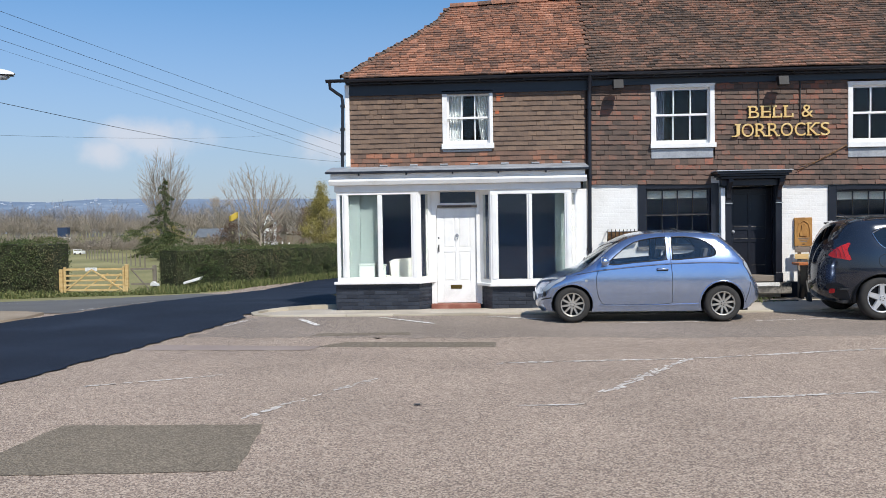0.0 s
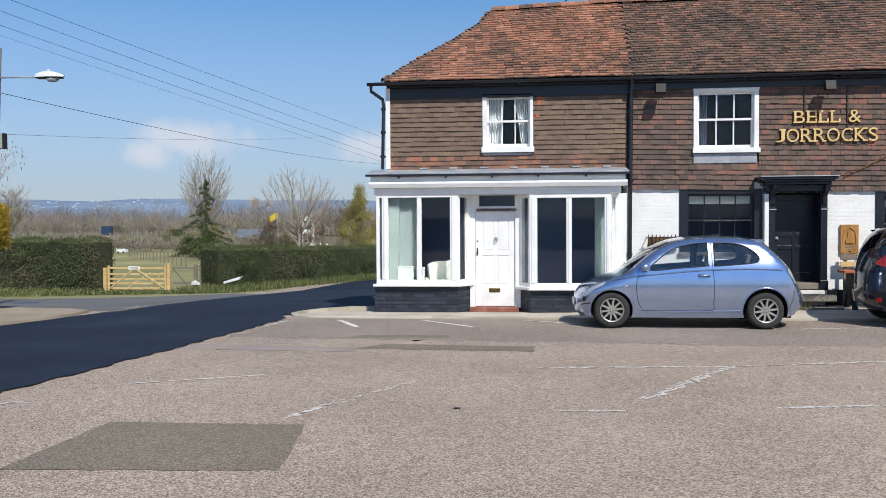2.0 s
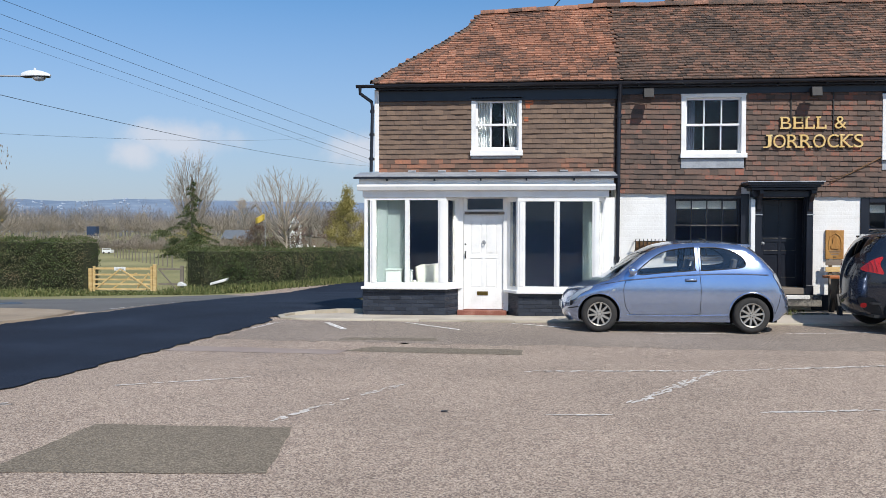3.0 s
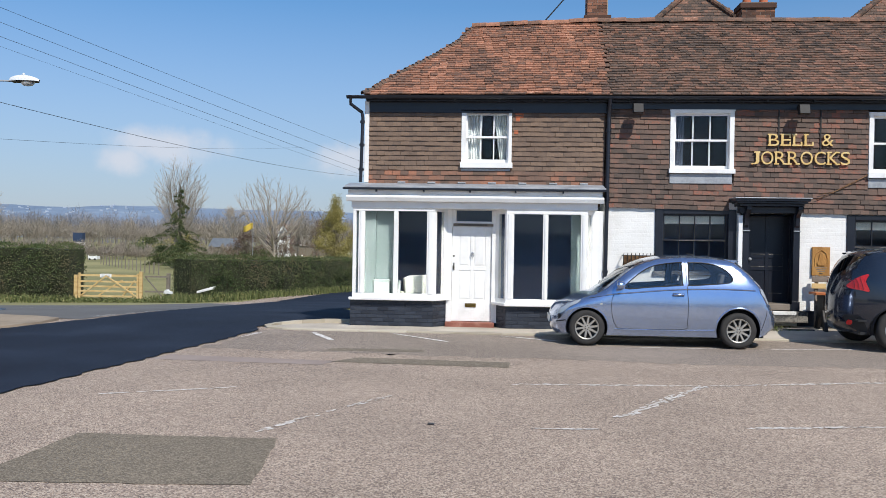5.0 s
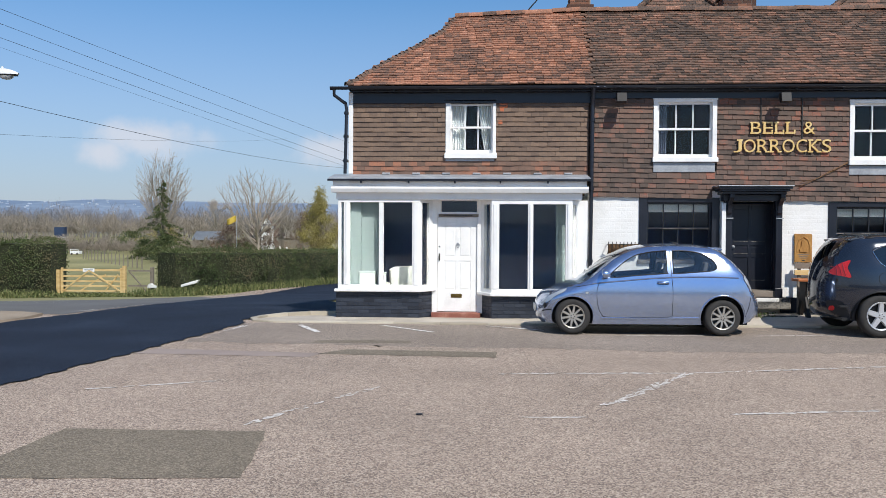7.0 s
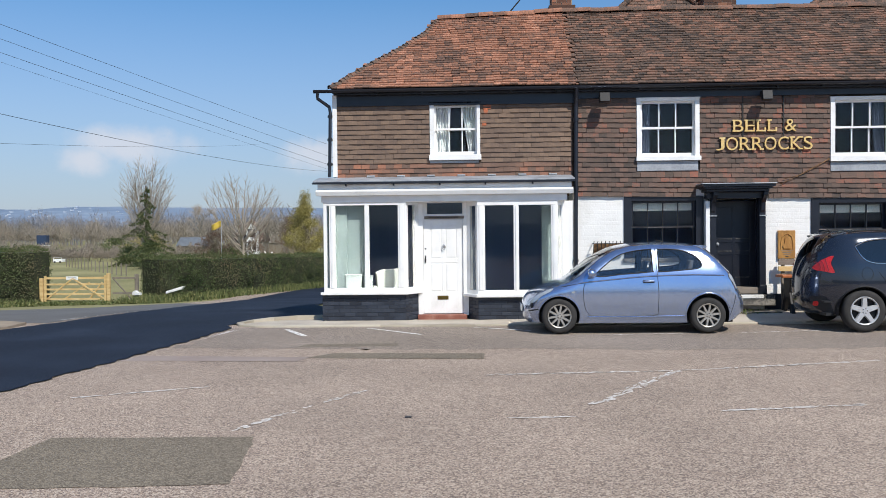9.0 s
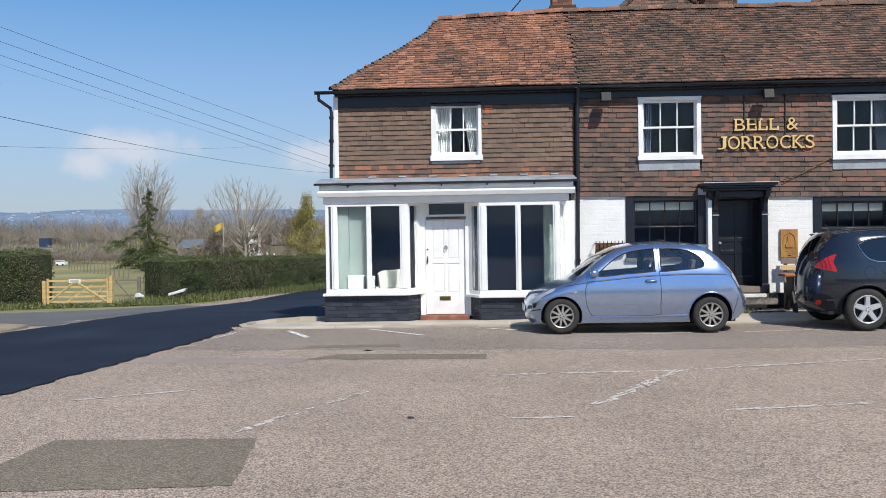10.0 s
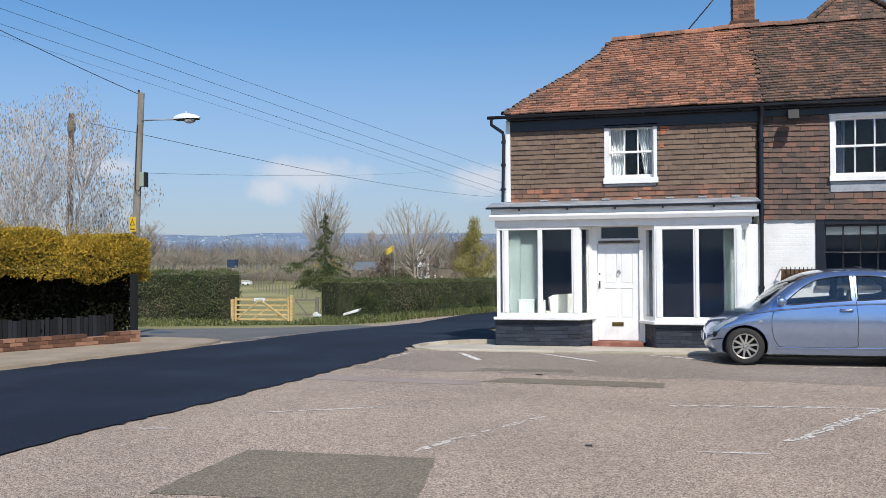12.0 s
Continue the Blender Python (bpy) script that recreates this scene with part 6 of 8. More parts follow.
def chimney(x0, x1, y0, y1, z0, z1, pots, label):
    ch_ = thing("chimney", label, "chimney", ((x0 + x1) / 2, (y0 + y1) / 2, z0))
    w, d, h = (x1 - x0) / 2, (y1 - y0) / 2, z1 - z0
    s = Shape()
    s.box(-w, w, -d, d, 0, h)
    part("stack", s, M["mortar"], ch_)
    me_l, me_h = Shape(), Shape()
    me_l.box(-0.1075, 0.1075, -0.008, 0.1, 0, 0.065)
    me_h.box(-0.051, 0.051, -0.008, 0.1, 0, 0.065)
    me_l, me_h = me_l.mesh("brick", M["brick"]), me_h.mesh("brick", M["brick"])
    r2 = random.Random(5)
    for row in range(int(h / 0.075)):
        for (ax, ay, yaw, L) in ((-w, -d, 0, 2 * w), (-w, d, -90, 2 * d)):
            t = 0.0
            first = True
            while t < L - 0.05:
                wd = 0.1025 if (first and row % 2) or t + 0.215 > L + 0.01 else 0.215
                first = False
                ob = new("brick", me_l if wd > 0.2 else me_h)
                ob.parent = ch_
                off = Matrix.Translation((ax, ay, 0.005 + row * 0.075)) @ pose(0, 0, 0, 0, 0, yaw)
                ob.matrix_basis = off @ Matrix.Translation((t + wd / 2, r2.uniform(-0.003, 0.003), 0))
                t += wd + 0.01
    s = Shape()
    s.box(-w - 0.05, w + 0.05, -d - 0.05, d + 0.05, h - 0.15, h - 0.02)
    part("cap_course", s, M["brick"], ch_, bevel=0.01)
    s = Shape()
    s.box(-w - 0.07, w + 0.07, -d - 0.04, d + 0.04, -0.0, 0.16 if not pots else 0.05)
    part("skirt", s, M["lead"] if pots else M["brick"], ch_, bevel=0.01)
    for px in pots:
        s = Shape()
        s.lathe([(0.10, 0), (0.115, 0.02), (0.10, 0.06), (0.09, 0.3), (0.11, 0.34), (0.11, 0.38), (0.085, 0.38), (0.08, 0.1)], 20, Matrix.Translation((px, 0, h - 0.02)))
        part("chimney_pot", s, M["pot"], ch_, "terracotta chimney pot", smooth=True, auto=50)
    return ch_


chimney(1.80, 2.26, 18.72, 19.2, 6.70, 8.3, (), "slim red brick chimney on the ridge")
chimney(5.62, 6.38, 20.2, 20.7, 6.2, 7.56, (-0.2, 0.2), "low brick chimney with two terracotta pots")


def rear_roof(cx, half, z0, apex, y0, depth, label):
    """A hipped roof of a rear range, its hip facing the street, with courses of tiles."""
    rr = thing("rear_roof", label, "roof", (cx, y0, z0))
    s = Shape()
    h = apex - z0
    run = h * 0.55
    vs = [(-half, 0, 0), (half, 0, 0), (0, run, h), (-half, depth, 0), (half, depth, 0), (0, depth, h)]
    s.add(vs, [(0, 1, 2), (0, 2, 5, 3), (1, 4, 5, 2), (3, 5, 4), (0, 3, 4, 1)])
    part("roof_deck", s, M["roof_tile_pub"], rr)
    s = Shape()
    r3 = random.Random(int(cx * 10))
    f = 0.0
    g = 0.1 / math.hypot(h, run)
    ang = math.degrees(math.atan2(h, run))
    while f < 0.97:
        wrow = half * (1 - f)
        x = -wrow + 0.08
        while x < wrow:
            m = Matrix.Translation((x, run * f - 0.02, h * f)) @ pose(0, 0, 0, ang - 90 - 6 + r3.uniform(-2, 2), r3.uniform(-1.5, 1.5), 0) @ Matrix.Translation((0, 0, 0.17))
            s.box(-0.08, 0.08, -0.019, 0, -0.175, 0, m)
            x += 0.166
        f += g
    me2 = bpy.data.meshes.new("tile_field")
    me2.from_pydata(s.v, [], s.f)
    me2.materials.append(M["roof_tile_pub"])
    ob = new("tile_field", me2)
    ob.parent = rr
    tagged(ob, "dark peg tiles of the rear roof", kind="stuff")
    for sg in (-1, 1):
        s = Shape()
        n = int(math.hypot(half, h) / 0.11)
        for k in range(n):
            q = k / n
            p = Vector((sg * half * (1 - q), run * q - 0.02, h * q + 0.02))
            s.lathe([(0.075, 0), (0.085, 0.02), (0.05, 0.18)], 8, Matrix.Translation(p) @ pose(0, 0, 0, 0, -sg * math.degrees(math.atan2(half, h)), 0))
        part("hip_tiles", s, M["roof_tile_pub"], rr, "line of bonnet tiles")
    return rr


rear_roof(4.80, 1.75, 6.75, 8.35, 20.9, 3.0, "hipped tile roof of a rear wing")
rear_roof(9.95, 2.1, 6.75, 8.45, 20.9, 3.0, "hipped tile roof of a rear wing")
cable("roof_cable", [(1.45, 19.0, 7.5), (1.25, 19.0, 7.26), (0.84, 19.0, 6.79), (0.70, 19.0, 6.60)], 0.016, "dark cable rising over the ridge")

# ---- plants ----
M["leaf_gold"] = surface("golden_conifer_foliage", [lin("5c5a24"), lin("8c7a2e"), lin("b8983a"), lin("ddb24a")], 1.6, 9, 0.75, pieces=0.45, spread=(0.2, 0.82), spec=0.15)
M["leaf_dark"] = surface("dark_conifer_foliage", [lin("2c3522"), lin("435030"), lin("5d653f"), lin("777850")], 0.6, 6, 0.7, pieces=0.6, spread=(0.2, 0.85), spec=0.15)
M["leaf_spring"] = surface("young_spring_foliage", [lin("767042"), lin("958a52"), lin("b3a568")], 0.6, 6, 0.7, pieces=0.6, spread=(0.2, 0.85), spec=0.15)
M["grass_blade"] = surface("rough_verge_grass", [lin("414a2d"), lin("57603a"), lin("70754a"), lin("8c875e")], 0.7, 6, 0.8, pieces=0.6, spread=(0.2, 0.85), spec=0.15)
# dark colour painted for the shade inside hedges; the garden bank shares it
M["shade_core"] = surface("hedge_shade_core", [lin("2a2e1c"), lin("3a3d28")], 2, 20, 1.0)
M["bark"] = surface("brown_grey_bark", [lin("4e463c"), lin("6d6355"), lin("857a6a")], 2, 25, 0.9, bump=0.3)
M["twig_tan"] = surface("tan_twig_bark", [lin("877d71"), lin("a2978a"), lin("b8ad9e")], 1, 20, 0.9)
M["birch"] = surface("birch_twig_bark", [lin("a49d99"), lin("c2bcb8"), lin("e4e0dc")], 2, 20, 0.8)
# both far wood colours are paled, the second bluer too, to paint in haze
M["wood_far"] = surface("far_bare_woods", [lin("69655a"), lin("7d766a"), lin("8f8578"), lin("a09485"), lin("85836b")], 0.06, 0.4, 1.0, pieces=0.12, spread=(0.30, 0.72))
M["wood_hazy"] = surface("haze_tinted_woods", [lin("74757b"), lin("84858b"), lin("97959a")], 0.05, 0.3, 1.0, pieces=0.16, spread=(0.30, 0.72))
M["post_wood"] = surface("grey_post_timber", [lin("6f675b"), lin("8b8273")], 3, 30, 0.9, bump=0.3, stretch=(3, 3, 0.5))
M["brown_pole"] = surface("brown_creosoted_pole", [lin("3b2f28"), lin("5a473a"), lin("7d6a5a")], 5, 30, 0.9, bump=0.3, stretch=(3, 3, 0.4))


def leaf(s, p, size, r, up=0.0, slim=1.0):
    """A small bent leaf of two triangles at p."""
    d = Vector((r.gauss(0, 1), r.gauss(0, 1), r.gauss(0, 1) + up)).normalized()
    e = d.orthogonal().normalized()
    e = (Matrix.Rotation(r.uniform(0, 6.3), 3, d) @ e) * size * slim * r.uniform(0.35, 0.6)
    d = d * size * r.uniform(0.7, 1.3)
    k = len(s.v)
    s.v += [tuple(p), tuple(p + d * 0.5 + e), tuple(p + d), tuple(p + d * 0.5 - e)]
    s.f.append((k, k + 1, k + 2, k + 3))


def raw(name, s, material, parent=None, label="", kind=""):
    me = bpy.data.meshes.new(name)
    me.from_pydata(s.v, [], s.f)
    me.materials.append(material)
    ob = new(name, me)
    if parent is not None:
        ob.parent = parent
    return tagged(ob, label, kind=kind)


def hedge(name, label, line, base, tops, thick, size, density, mat, seed, core_in=0.12, ragged=0.10, floor_gap=0.0, swell=0.12, sprout=0, slim=1.0, core_up=0.0):
    """A clipped hedge along a line in plan; tops: the height of its top at each point."""
    hd = thing(name, label, "hedge", (line[0][0], line[0][1], base[0]))
    o = hd.location.copy()
    r = random.Random(seed)
    pts = [Vector((*p, 0)) for p in line]
    core, lv = Shape(), Shape()
    for i, (a, b) in enumerate(zip(pts, pts[1:])):
        d = (b - a).normalized()
        nrm = Vector((d.y, -d.x, 0))
        L = (b - a).length

        def at(t, side, z):
            q = a + d * t + nrm * side
            return q, z
        n = max(2, int(L / 0.8))
        for k in range(n):
            t0, t1 = L * k / n, L * (k + 1) / n
            zb0, zb1 = base[i] + (base[i + 1] - base[i]) * t0 / L + floor_gap, base[i] + (base[i + 1] - base[i]) * t1 / L + floor_gap
            zb0, zb1 = zb0 + core_up, zb1 + core_up
            zt0, zt1 = tops[i] + (tops[i + 1] - tops[i]) * t0 / L - core_in, tops[i] + (tops[i + 1] - tops[i]) * t1 / L - core_in
            c = thick / 2 - core_in
            ring0 = [a + d * t0 + nrm * c + Vector((0, 0, zb0)), a + d * t0 + nrm * c + Vector((0, 0, zt0)), a + d * t0 - nrm * c + Vector((0, 0, zt0)), a + d * t0 - nrm * c + Vector((0, 0, zb0))]
            ring1 = [a + d * t1 + nrm * c + Vector((0, 0, zb1)), a + d * t1 + nrm * c + Vector((0, 0, zt1)), a + d * t1 - nrm * c + Vector((0, 0, zt1)), a + d * t1 - nrm * c + Vector((0, 0, zb1))]
            fs = [(0, 1, 5, 4), (1, 2, 6, 5), (2, 3, 7, 6), (3, 0, 4, 7)]
            if k == 0:
                fs.append((0, 3, 2, 1))
            if k == n - 1:
                fs.append((4, 5, 6, 7))
            core.add([p - o for p in ring0 + ring1], fs)
        hgt = (tops[i] + tops[i + 1] - base[i] - base[i + 1]) / 2 - floor_gap
        area = L * (2 * hgt + thick)
        for _ in range(int(area * density)):
            t = r.uniform(0, L)
            zb = base[i] + (base[i + 1] - base[i]) * t / L + floor_gap
            if swell < 0:
                zb += 0.06 + 0.26 * noise.noise(Vector((t * 1.2, 4.0, seed)))
            zt = tops[i] + (tops[i + 1] - tops[i]) * t / L
            zt += 0.30 * noise.noise(Vector((t * 0.9 + seed * 7, i, 0))) + 0.12 * noise.noise(Vector((t * 3.1, seed, 1)))
            u = r.uniform(0, 2 * hgt + thick)
            j = abs(r.gauss(0, ragged))
            bulge = max(-0.04 - core_in * 0.6, swell + 0.34 * noise.noise(Vector((t * 1.1, u * 1.3, seed))))
            if u < hgt:
                side, z = thick / 2 + bulge, zb + u
            elif u < hgt + thick:
                side, z = thick / 2 - (u - hgt), zt + j * 0.6 - 0.04
            else:
                side, z = -thick / 2 - bulge, zb + (u - hgt - thick)
            if u < hgt or u >= hgt + thick:
                side -= math.copysign(j, side) - math.copysign(0.03, side)
            leaf(lv, a + d * t + nrm * side + Vector((0, 0, min(z, zt + 0.06))) - o, size, r, 0.3, slim)
        # the ends
        for e, t in ((0, 0.0), (1, L)):
            if (e == 0 and i > 0) or (e == 1 and i < len(pts) - 2):
                continue
            zb, zt = base[i + e] + floor_gap, tops[i + e]
            for _ in range(int((zt - zb) * thick * density * 1.6)):
                q = a + d * (t + (1 if e else -1) * (0.03 - abs(r.gauss(0, ragged)))) + nrm * r.uniform(-thick / 2, thick / 2)
                leaf(lv, q + Vector((0, 0, r.uniform(zb, zt))) - o, size, r, 0.3, slim)
    # loose sprays standing off the clipped faces
    for _ in range(sprout):
        i = r.randrange(len(pts) - 1)
        f = r.random()
        q = pts[i].lerp(pts[i + 1], f)
        d = (pts[i + 1] - pts[i]).normalized()
        nrm = Vector((d.y, -d.x, 0))
        zt = tops[i] + (tops[i + 1] - tops[i]) * f
        zb = base[i] + (base[i + 1] - base[i]) * f + floor_gap
        if r.random() < 0.55:
            p, g = q + nrm * r.uniform(-0.5, 0.5) * thick + Vector((0, 0, zt)), Vector((r.gauss(0, 0.3), r.gauss(0, 0.3), 1))
        else:
            p, g = q + nrm * thick * 0.5 * r.choice((-1, 1)) + Vector((0, 0, r.uniform(zb, zt))), Vector((r.gauss(0, 0.4), r.gauss(0, 0.4), 0.2))
            g += (p - q - Vector((0, 0, p.z))).normalized() * 0.7
        L = r.uniform(0.06, 0.24)
        for k in range(9):
            leaf(lv, p + g.normalized() * L * k / 6 + Vector((r.gauss(0, 0.02), r.gauss(0, 0.02), 0)) - o, size * 0.9, r, 0.6, slim)
    # solid filler whose dark colour stands in for shade between the leaves
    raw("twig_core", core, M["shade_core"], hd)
    raw("foliage", lv, mat, hd)
    return hd


def gzs(line):
    return [ground_z(*p) - 0.05 for p in line]


hl = [(-20.12, 37.5), (-30.0, 38.2), (-62.0, 39.0)]
hedge("field_hedge", "dense dark green clipped field hedge beside the gate", hl, gzs(hl), [1.14, 1.24, 1.37], 1.4, 0.062, 360, M["leaf_hedge"], 3, core_in=0.10, sprout=500)
hr = [(-15.3, 38.3), (-12.2, 43.0), (-9.6, 49.5), (-7.5, 60.0)]
hedge("roadside_hedge", "long clipped green hedge along the side road", hr, gzs(hr), [0.74, 0.64, 0.52, 0.32], 1.5, 0.062, 380, M["leaf_hedge"], 4, core_in=0.10, sprout=500)
hg_ = [(-11.70, 16.7), (-13.30, 13.25), (-15.3, 8.6)]
golden = hedge("golden_hedge", "golden yellow conifer hedge overhanging a low wall", hg_, [1.28, 1.30, 1.3], [2.17, 2.36, 2.50], 1.5, 0.058, 4200, M["leaf_gold"], 5, core_in=0.36, ragged=0.12, swell=-0.04, sprout=900, slim=0.36, core_up=0.3)
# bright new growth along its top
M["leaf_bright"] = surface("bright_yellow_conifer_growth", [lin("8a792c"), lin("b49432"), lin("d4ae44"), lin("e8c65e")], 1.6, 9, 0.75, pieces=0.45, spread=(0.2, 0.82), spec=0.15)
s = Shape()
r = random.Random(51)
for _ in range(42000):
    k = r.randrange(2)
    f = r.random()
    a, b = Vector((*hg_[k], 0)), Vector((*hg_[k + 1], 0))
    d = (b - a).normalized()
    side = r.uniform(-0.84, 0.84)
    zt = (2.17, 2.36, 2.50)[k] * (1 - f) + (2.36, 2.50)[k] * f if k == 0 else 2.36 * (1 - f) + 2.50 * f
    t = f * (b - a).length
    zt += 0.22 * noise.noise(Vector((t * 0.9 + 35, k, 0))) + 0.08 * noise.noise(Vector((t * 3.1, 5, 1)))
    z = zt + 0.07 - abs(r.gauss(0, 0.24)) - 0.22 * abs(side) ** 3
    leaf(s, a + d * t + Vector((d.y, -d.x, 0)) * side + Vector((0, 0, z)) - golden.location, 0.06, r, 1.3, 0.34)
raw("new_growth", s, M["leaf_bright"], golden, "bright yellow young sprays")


def skeleton_tree(rnd_, base, height, lean, spread, levels, r0, first=0.25, up=0.55, limb=0.62, kids=(5, 4, 4), flat=0.0, taper=(1.15, 0.35), thin=0.006):
    """Tapered trunk and limbs as tubes; returns the wood and the tips."""
    wood, tips = Shape(), []

    def grow(p, d, length, r, level):
        n = 4 if level == 0 else 3
        pts, rs = [p.copy()], [r]
        q, dd = p.copy(), d.copy()
        for k in range(n):
            dd = (dd + Vector((rnd_.gauss(0, 0.10), rnd_.gauss(0, 0.10), 0.06 * up))).normalized()
            q = q + dd * length / n
            pts.append(q.copy())
            rs.append(r * (1 - 0.62 * (k + 1) / n))
        wood.tube(pts, rs, 6 if level < 2 else 3, caps=False)
        if level >= levels:
            tips.append((q, dd))
            return
        for k in range(kids[min(level, len(kids) - 1)]):
            f = rnd_.uniform(first if level == 0 else 0.3, 1.0)
            i = min(n - 1, int(f * n))
            a = pts[i].lerp(pts[i + 1], f * n - i)
            axis = rnd_.uniform(0, 2 * math.pi)
            out = Vector((math.cos(axis), math.sin(axis) * (1 - flat), 0))
            nd = (dd * (1 - spread) + out * spread + Vector((0, 0, up * rnd_.uniform(0.2, 0.8)))).normalized()
            grow(a, nd, length * limb * rnd_.uniform(0.75, 1.15) * (taper[0] - taper[1] * f if level == 0 else 1), max(thin, r * 0.5 * (1.1 - 0.4 * f)), level + 1)
        tips.append((q, dd))

    grow(Vector((0, 0, 0)) + Vector(base), Vector(lean).normalized(), height, r0, 0)
    return wood, tips


def bare_tree(name, label, at, height, spread, seed, r0, mat, levels=4, kids=(14, 6, 5, 3), up=0.6, first=0.2, limb=0.5, tall=0.9, taper=(1.35, 0.95)):
    tr = thing(name, label, "tree", at)
    r = random.Random(seed)
    wood, tips = skeleton_tree(r, (0, 0, -0.2), height * tall, (0.02, 0.0, 1), spread, levels, r0, first, up, limb, kids, 0.0, taper)
    raw("trunk", wood, mat, tr, "bare branching trunk and limbs")
    tw = Shape()
    for p, d in tips:
        for _ in range(3):
            e = (d + Vector((r.gauss(0, 0.35), r.gauss(0, 0.35), 0.35 + r.gauss(0, 0.25)))).normalized() * r.uniform(0.3, 0.9) * height / 14
            side = e.orthogonal().normalized() * 0.006 * height / 10
            k = len(tw.v)
            tw.v += [tuple(p - side), tuple(p + side), tuple(p + e)]
            tw.f.append((k, k + 1, k + 2))
    raw("crown", tw, mat, tr, "fine leafless twigs")
    return tr


def fan_tree(name, label, at, height, width, low, limbs, seed, mat, r0=0.1, rise=0.6, dip=0.0):
    """An airy leafless tree: limbs fan from a short trunk into an oval crown with fine twigs at its edge."""
    tr = thing(name, label, "tree", at)
    r = random.Random(seed)
    wood, tw = Shape(), Shape()
    mid = Vector((0, 0, height * (low + 1) / 2))
    ax = Vector((width / 2, width / 2, height * (1 - low) / 2))
    wood.tube([(0, 0, -0.2), (0.06, 0, height * 0.15), (0, 0.03, height * 0.34), (0.05, 0, height * 0.6)], [r0 * 2.0, r0 * 1.7, r0 * 1.2, r0 * 0.4], 8, caps=False)

    def inside(p, most=1.0):
        q = p - mid
        n = math.sqrt((q.x / ax.x) ** 2 + (q.y / ax.y) ** 2 + (q.z / ax.z) ** 2)
        return p if n < most else mid + q * (most / n)

    def blade(p, e, w):
        sd = e.orthogonal().normalized() * w
        k = len(tw.v)
        tw.v.extend([tuple(p - sd), tuple(p + sd), tuple(p + e)])
        tw.f.append((k, k + 1, k + 2))

    for k in range(limbs):
        a = k * 2.399963 + r.uniform(-0.25, 0.25)
        u = -0.25 + 1.22 * (k + 0.5) / limbs
        c = math.sqrt(max(0.0, 1 - u * u))
        end = mid + Vector((math.cos(a) * c * ax.x, math.sin(a) * c * ax.y, u * ax.z)) * r.uniform(0.72, 0.98)
        start = Vector((0, 0, height * r.uniform(0.12, 0.40) * (0.7 + 0.5 * max(0, u))))
        bend = start.lerp(end, 0.5)
        bend = Vector((bend.x * (1.25 - rise), bend.y * (1.25 - rise), bend.z + height * 0.05 * r.uniform(-0.4, 1) - height * dip))
        pts = []
        for j in range(8):
            f = j / 7
            p = start * (1 - f) ** 2 + bend * 2 * f * (1 - f) + end * f * f
            pts.append(p + Vector((r.gauss(0, 1), r.gauss(0, 1), r.gauss(0, 0.6))) * height * 0.006 * (j > 0))
        wood.tube(pts, [r0 * (0.75 - 0.62 * j / 7) for j in range(8)], 5, caps=False)
        for j in range(13):
            f = r.uniform(0.3, 1.0)
            i = min(6, int(f * 7))
            p = pts[i].lerp(pts[i + 1], f * 7 - i)
            d = (pts[i + 1] - pts[i]).normalized()
            out = Vector((p.x, p.y, 0)).normalized() if p.xy.length > 0.1 else Vector((1, 0, 0))
            d = (d * 0.7 + out * 0.3 + Vector((r.gauss(0, 0.5), r.gauss(0, 0.5), r.gauss(0.25, 0.3)))).normalized()
            L = height * r.uniform(0.10, 0.20) * (1.15 - 0.45 * f)
            q1 = inside(p + d * L * 0.5 + Vector((0, 0, 0.02 * height * r.random())), 1.02)
            q2 = inside(q1 + (d + Vector((0, 0, 0.25))).normalized() * L * 0.6, 1.08)
            wood.tube([p, q1, q2], [0.0022 * height, 0.0014 * height, 0.0006 * height], 3, caps=False)
            for _ in range(8):
                g = r.uniform(0.15, 1.0)
                s0 = p.lerp(q1, g * 2) if g < 0.5 else q1.lerp(q2, g * 2 - 1)
                e = (d + Vector((r.gauss(0, 0.5), r.gauss(0, 0.5), 0.3 + r.gauss(0, 0.3)))).normalized() * r.uniform(0.03, 0.075) * height
                blade(s0, e, 0.00055 * height)
    raw("trunk", wood, mat, tr, "several rising bare stems and limbs")
    raw("crown", tw, mat, tr, "fine leafless twigs")
    return tr


fan_tree("ash_tree", "tall bare ash tree rising behind the hedge", (-36.2, 90, -1.35), 11.9, 6.0, 0.26, 30, 21, M["twig_tan"], 0.085, 0.30, 0.02)
fan_tree("bare_oak_tree", "broad leafless tree with tan spreading limbs", (-28.3, 100, -1.35), 11.0, 9.6, 0.16, 34, 22, M["twig_tan"], 0.11, -0.05, 0.07)
bare_tree("bare_tree", "leafless tree at the field edge", (-61.2, 92, -1.4), 7.6, 0.58, 23, 0.18, M["twig_tan"], up=0.6, limb=0.52)
bare_tree("bare_tree", "leafless tree at the field edge", (-50.0, 150, -1.4), 8.4, 0.6, 29, 0.18, M["twig_tan"], up=0.6)

# the evergreen that stands in front of the ash, drooping and ragged
con = thing("spruce_tree", "ragged dark green spruce with drooping boughs", "tree", (-34.6, 86, -1.35))
r = random.Random(8)
s = Shape()
s.tube([(0, 0, 0), (0.05, 0, 4), (0.1, 0, 8.6)], [0.2, 0.13, 0.02], 7)
lv = Shape()
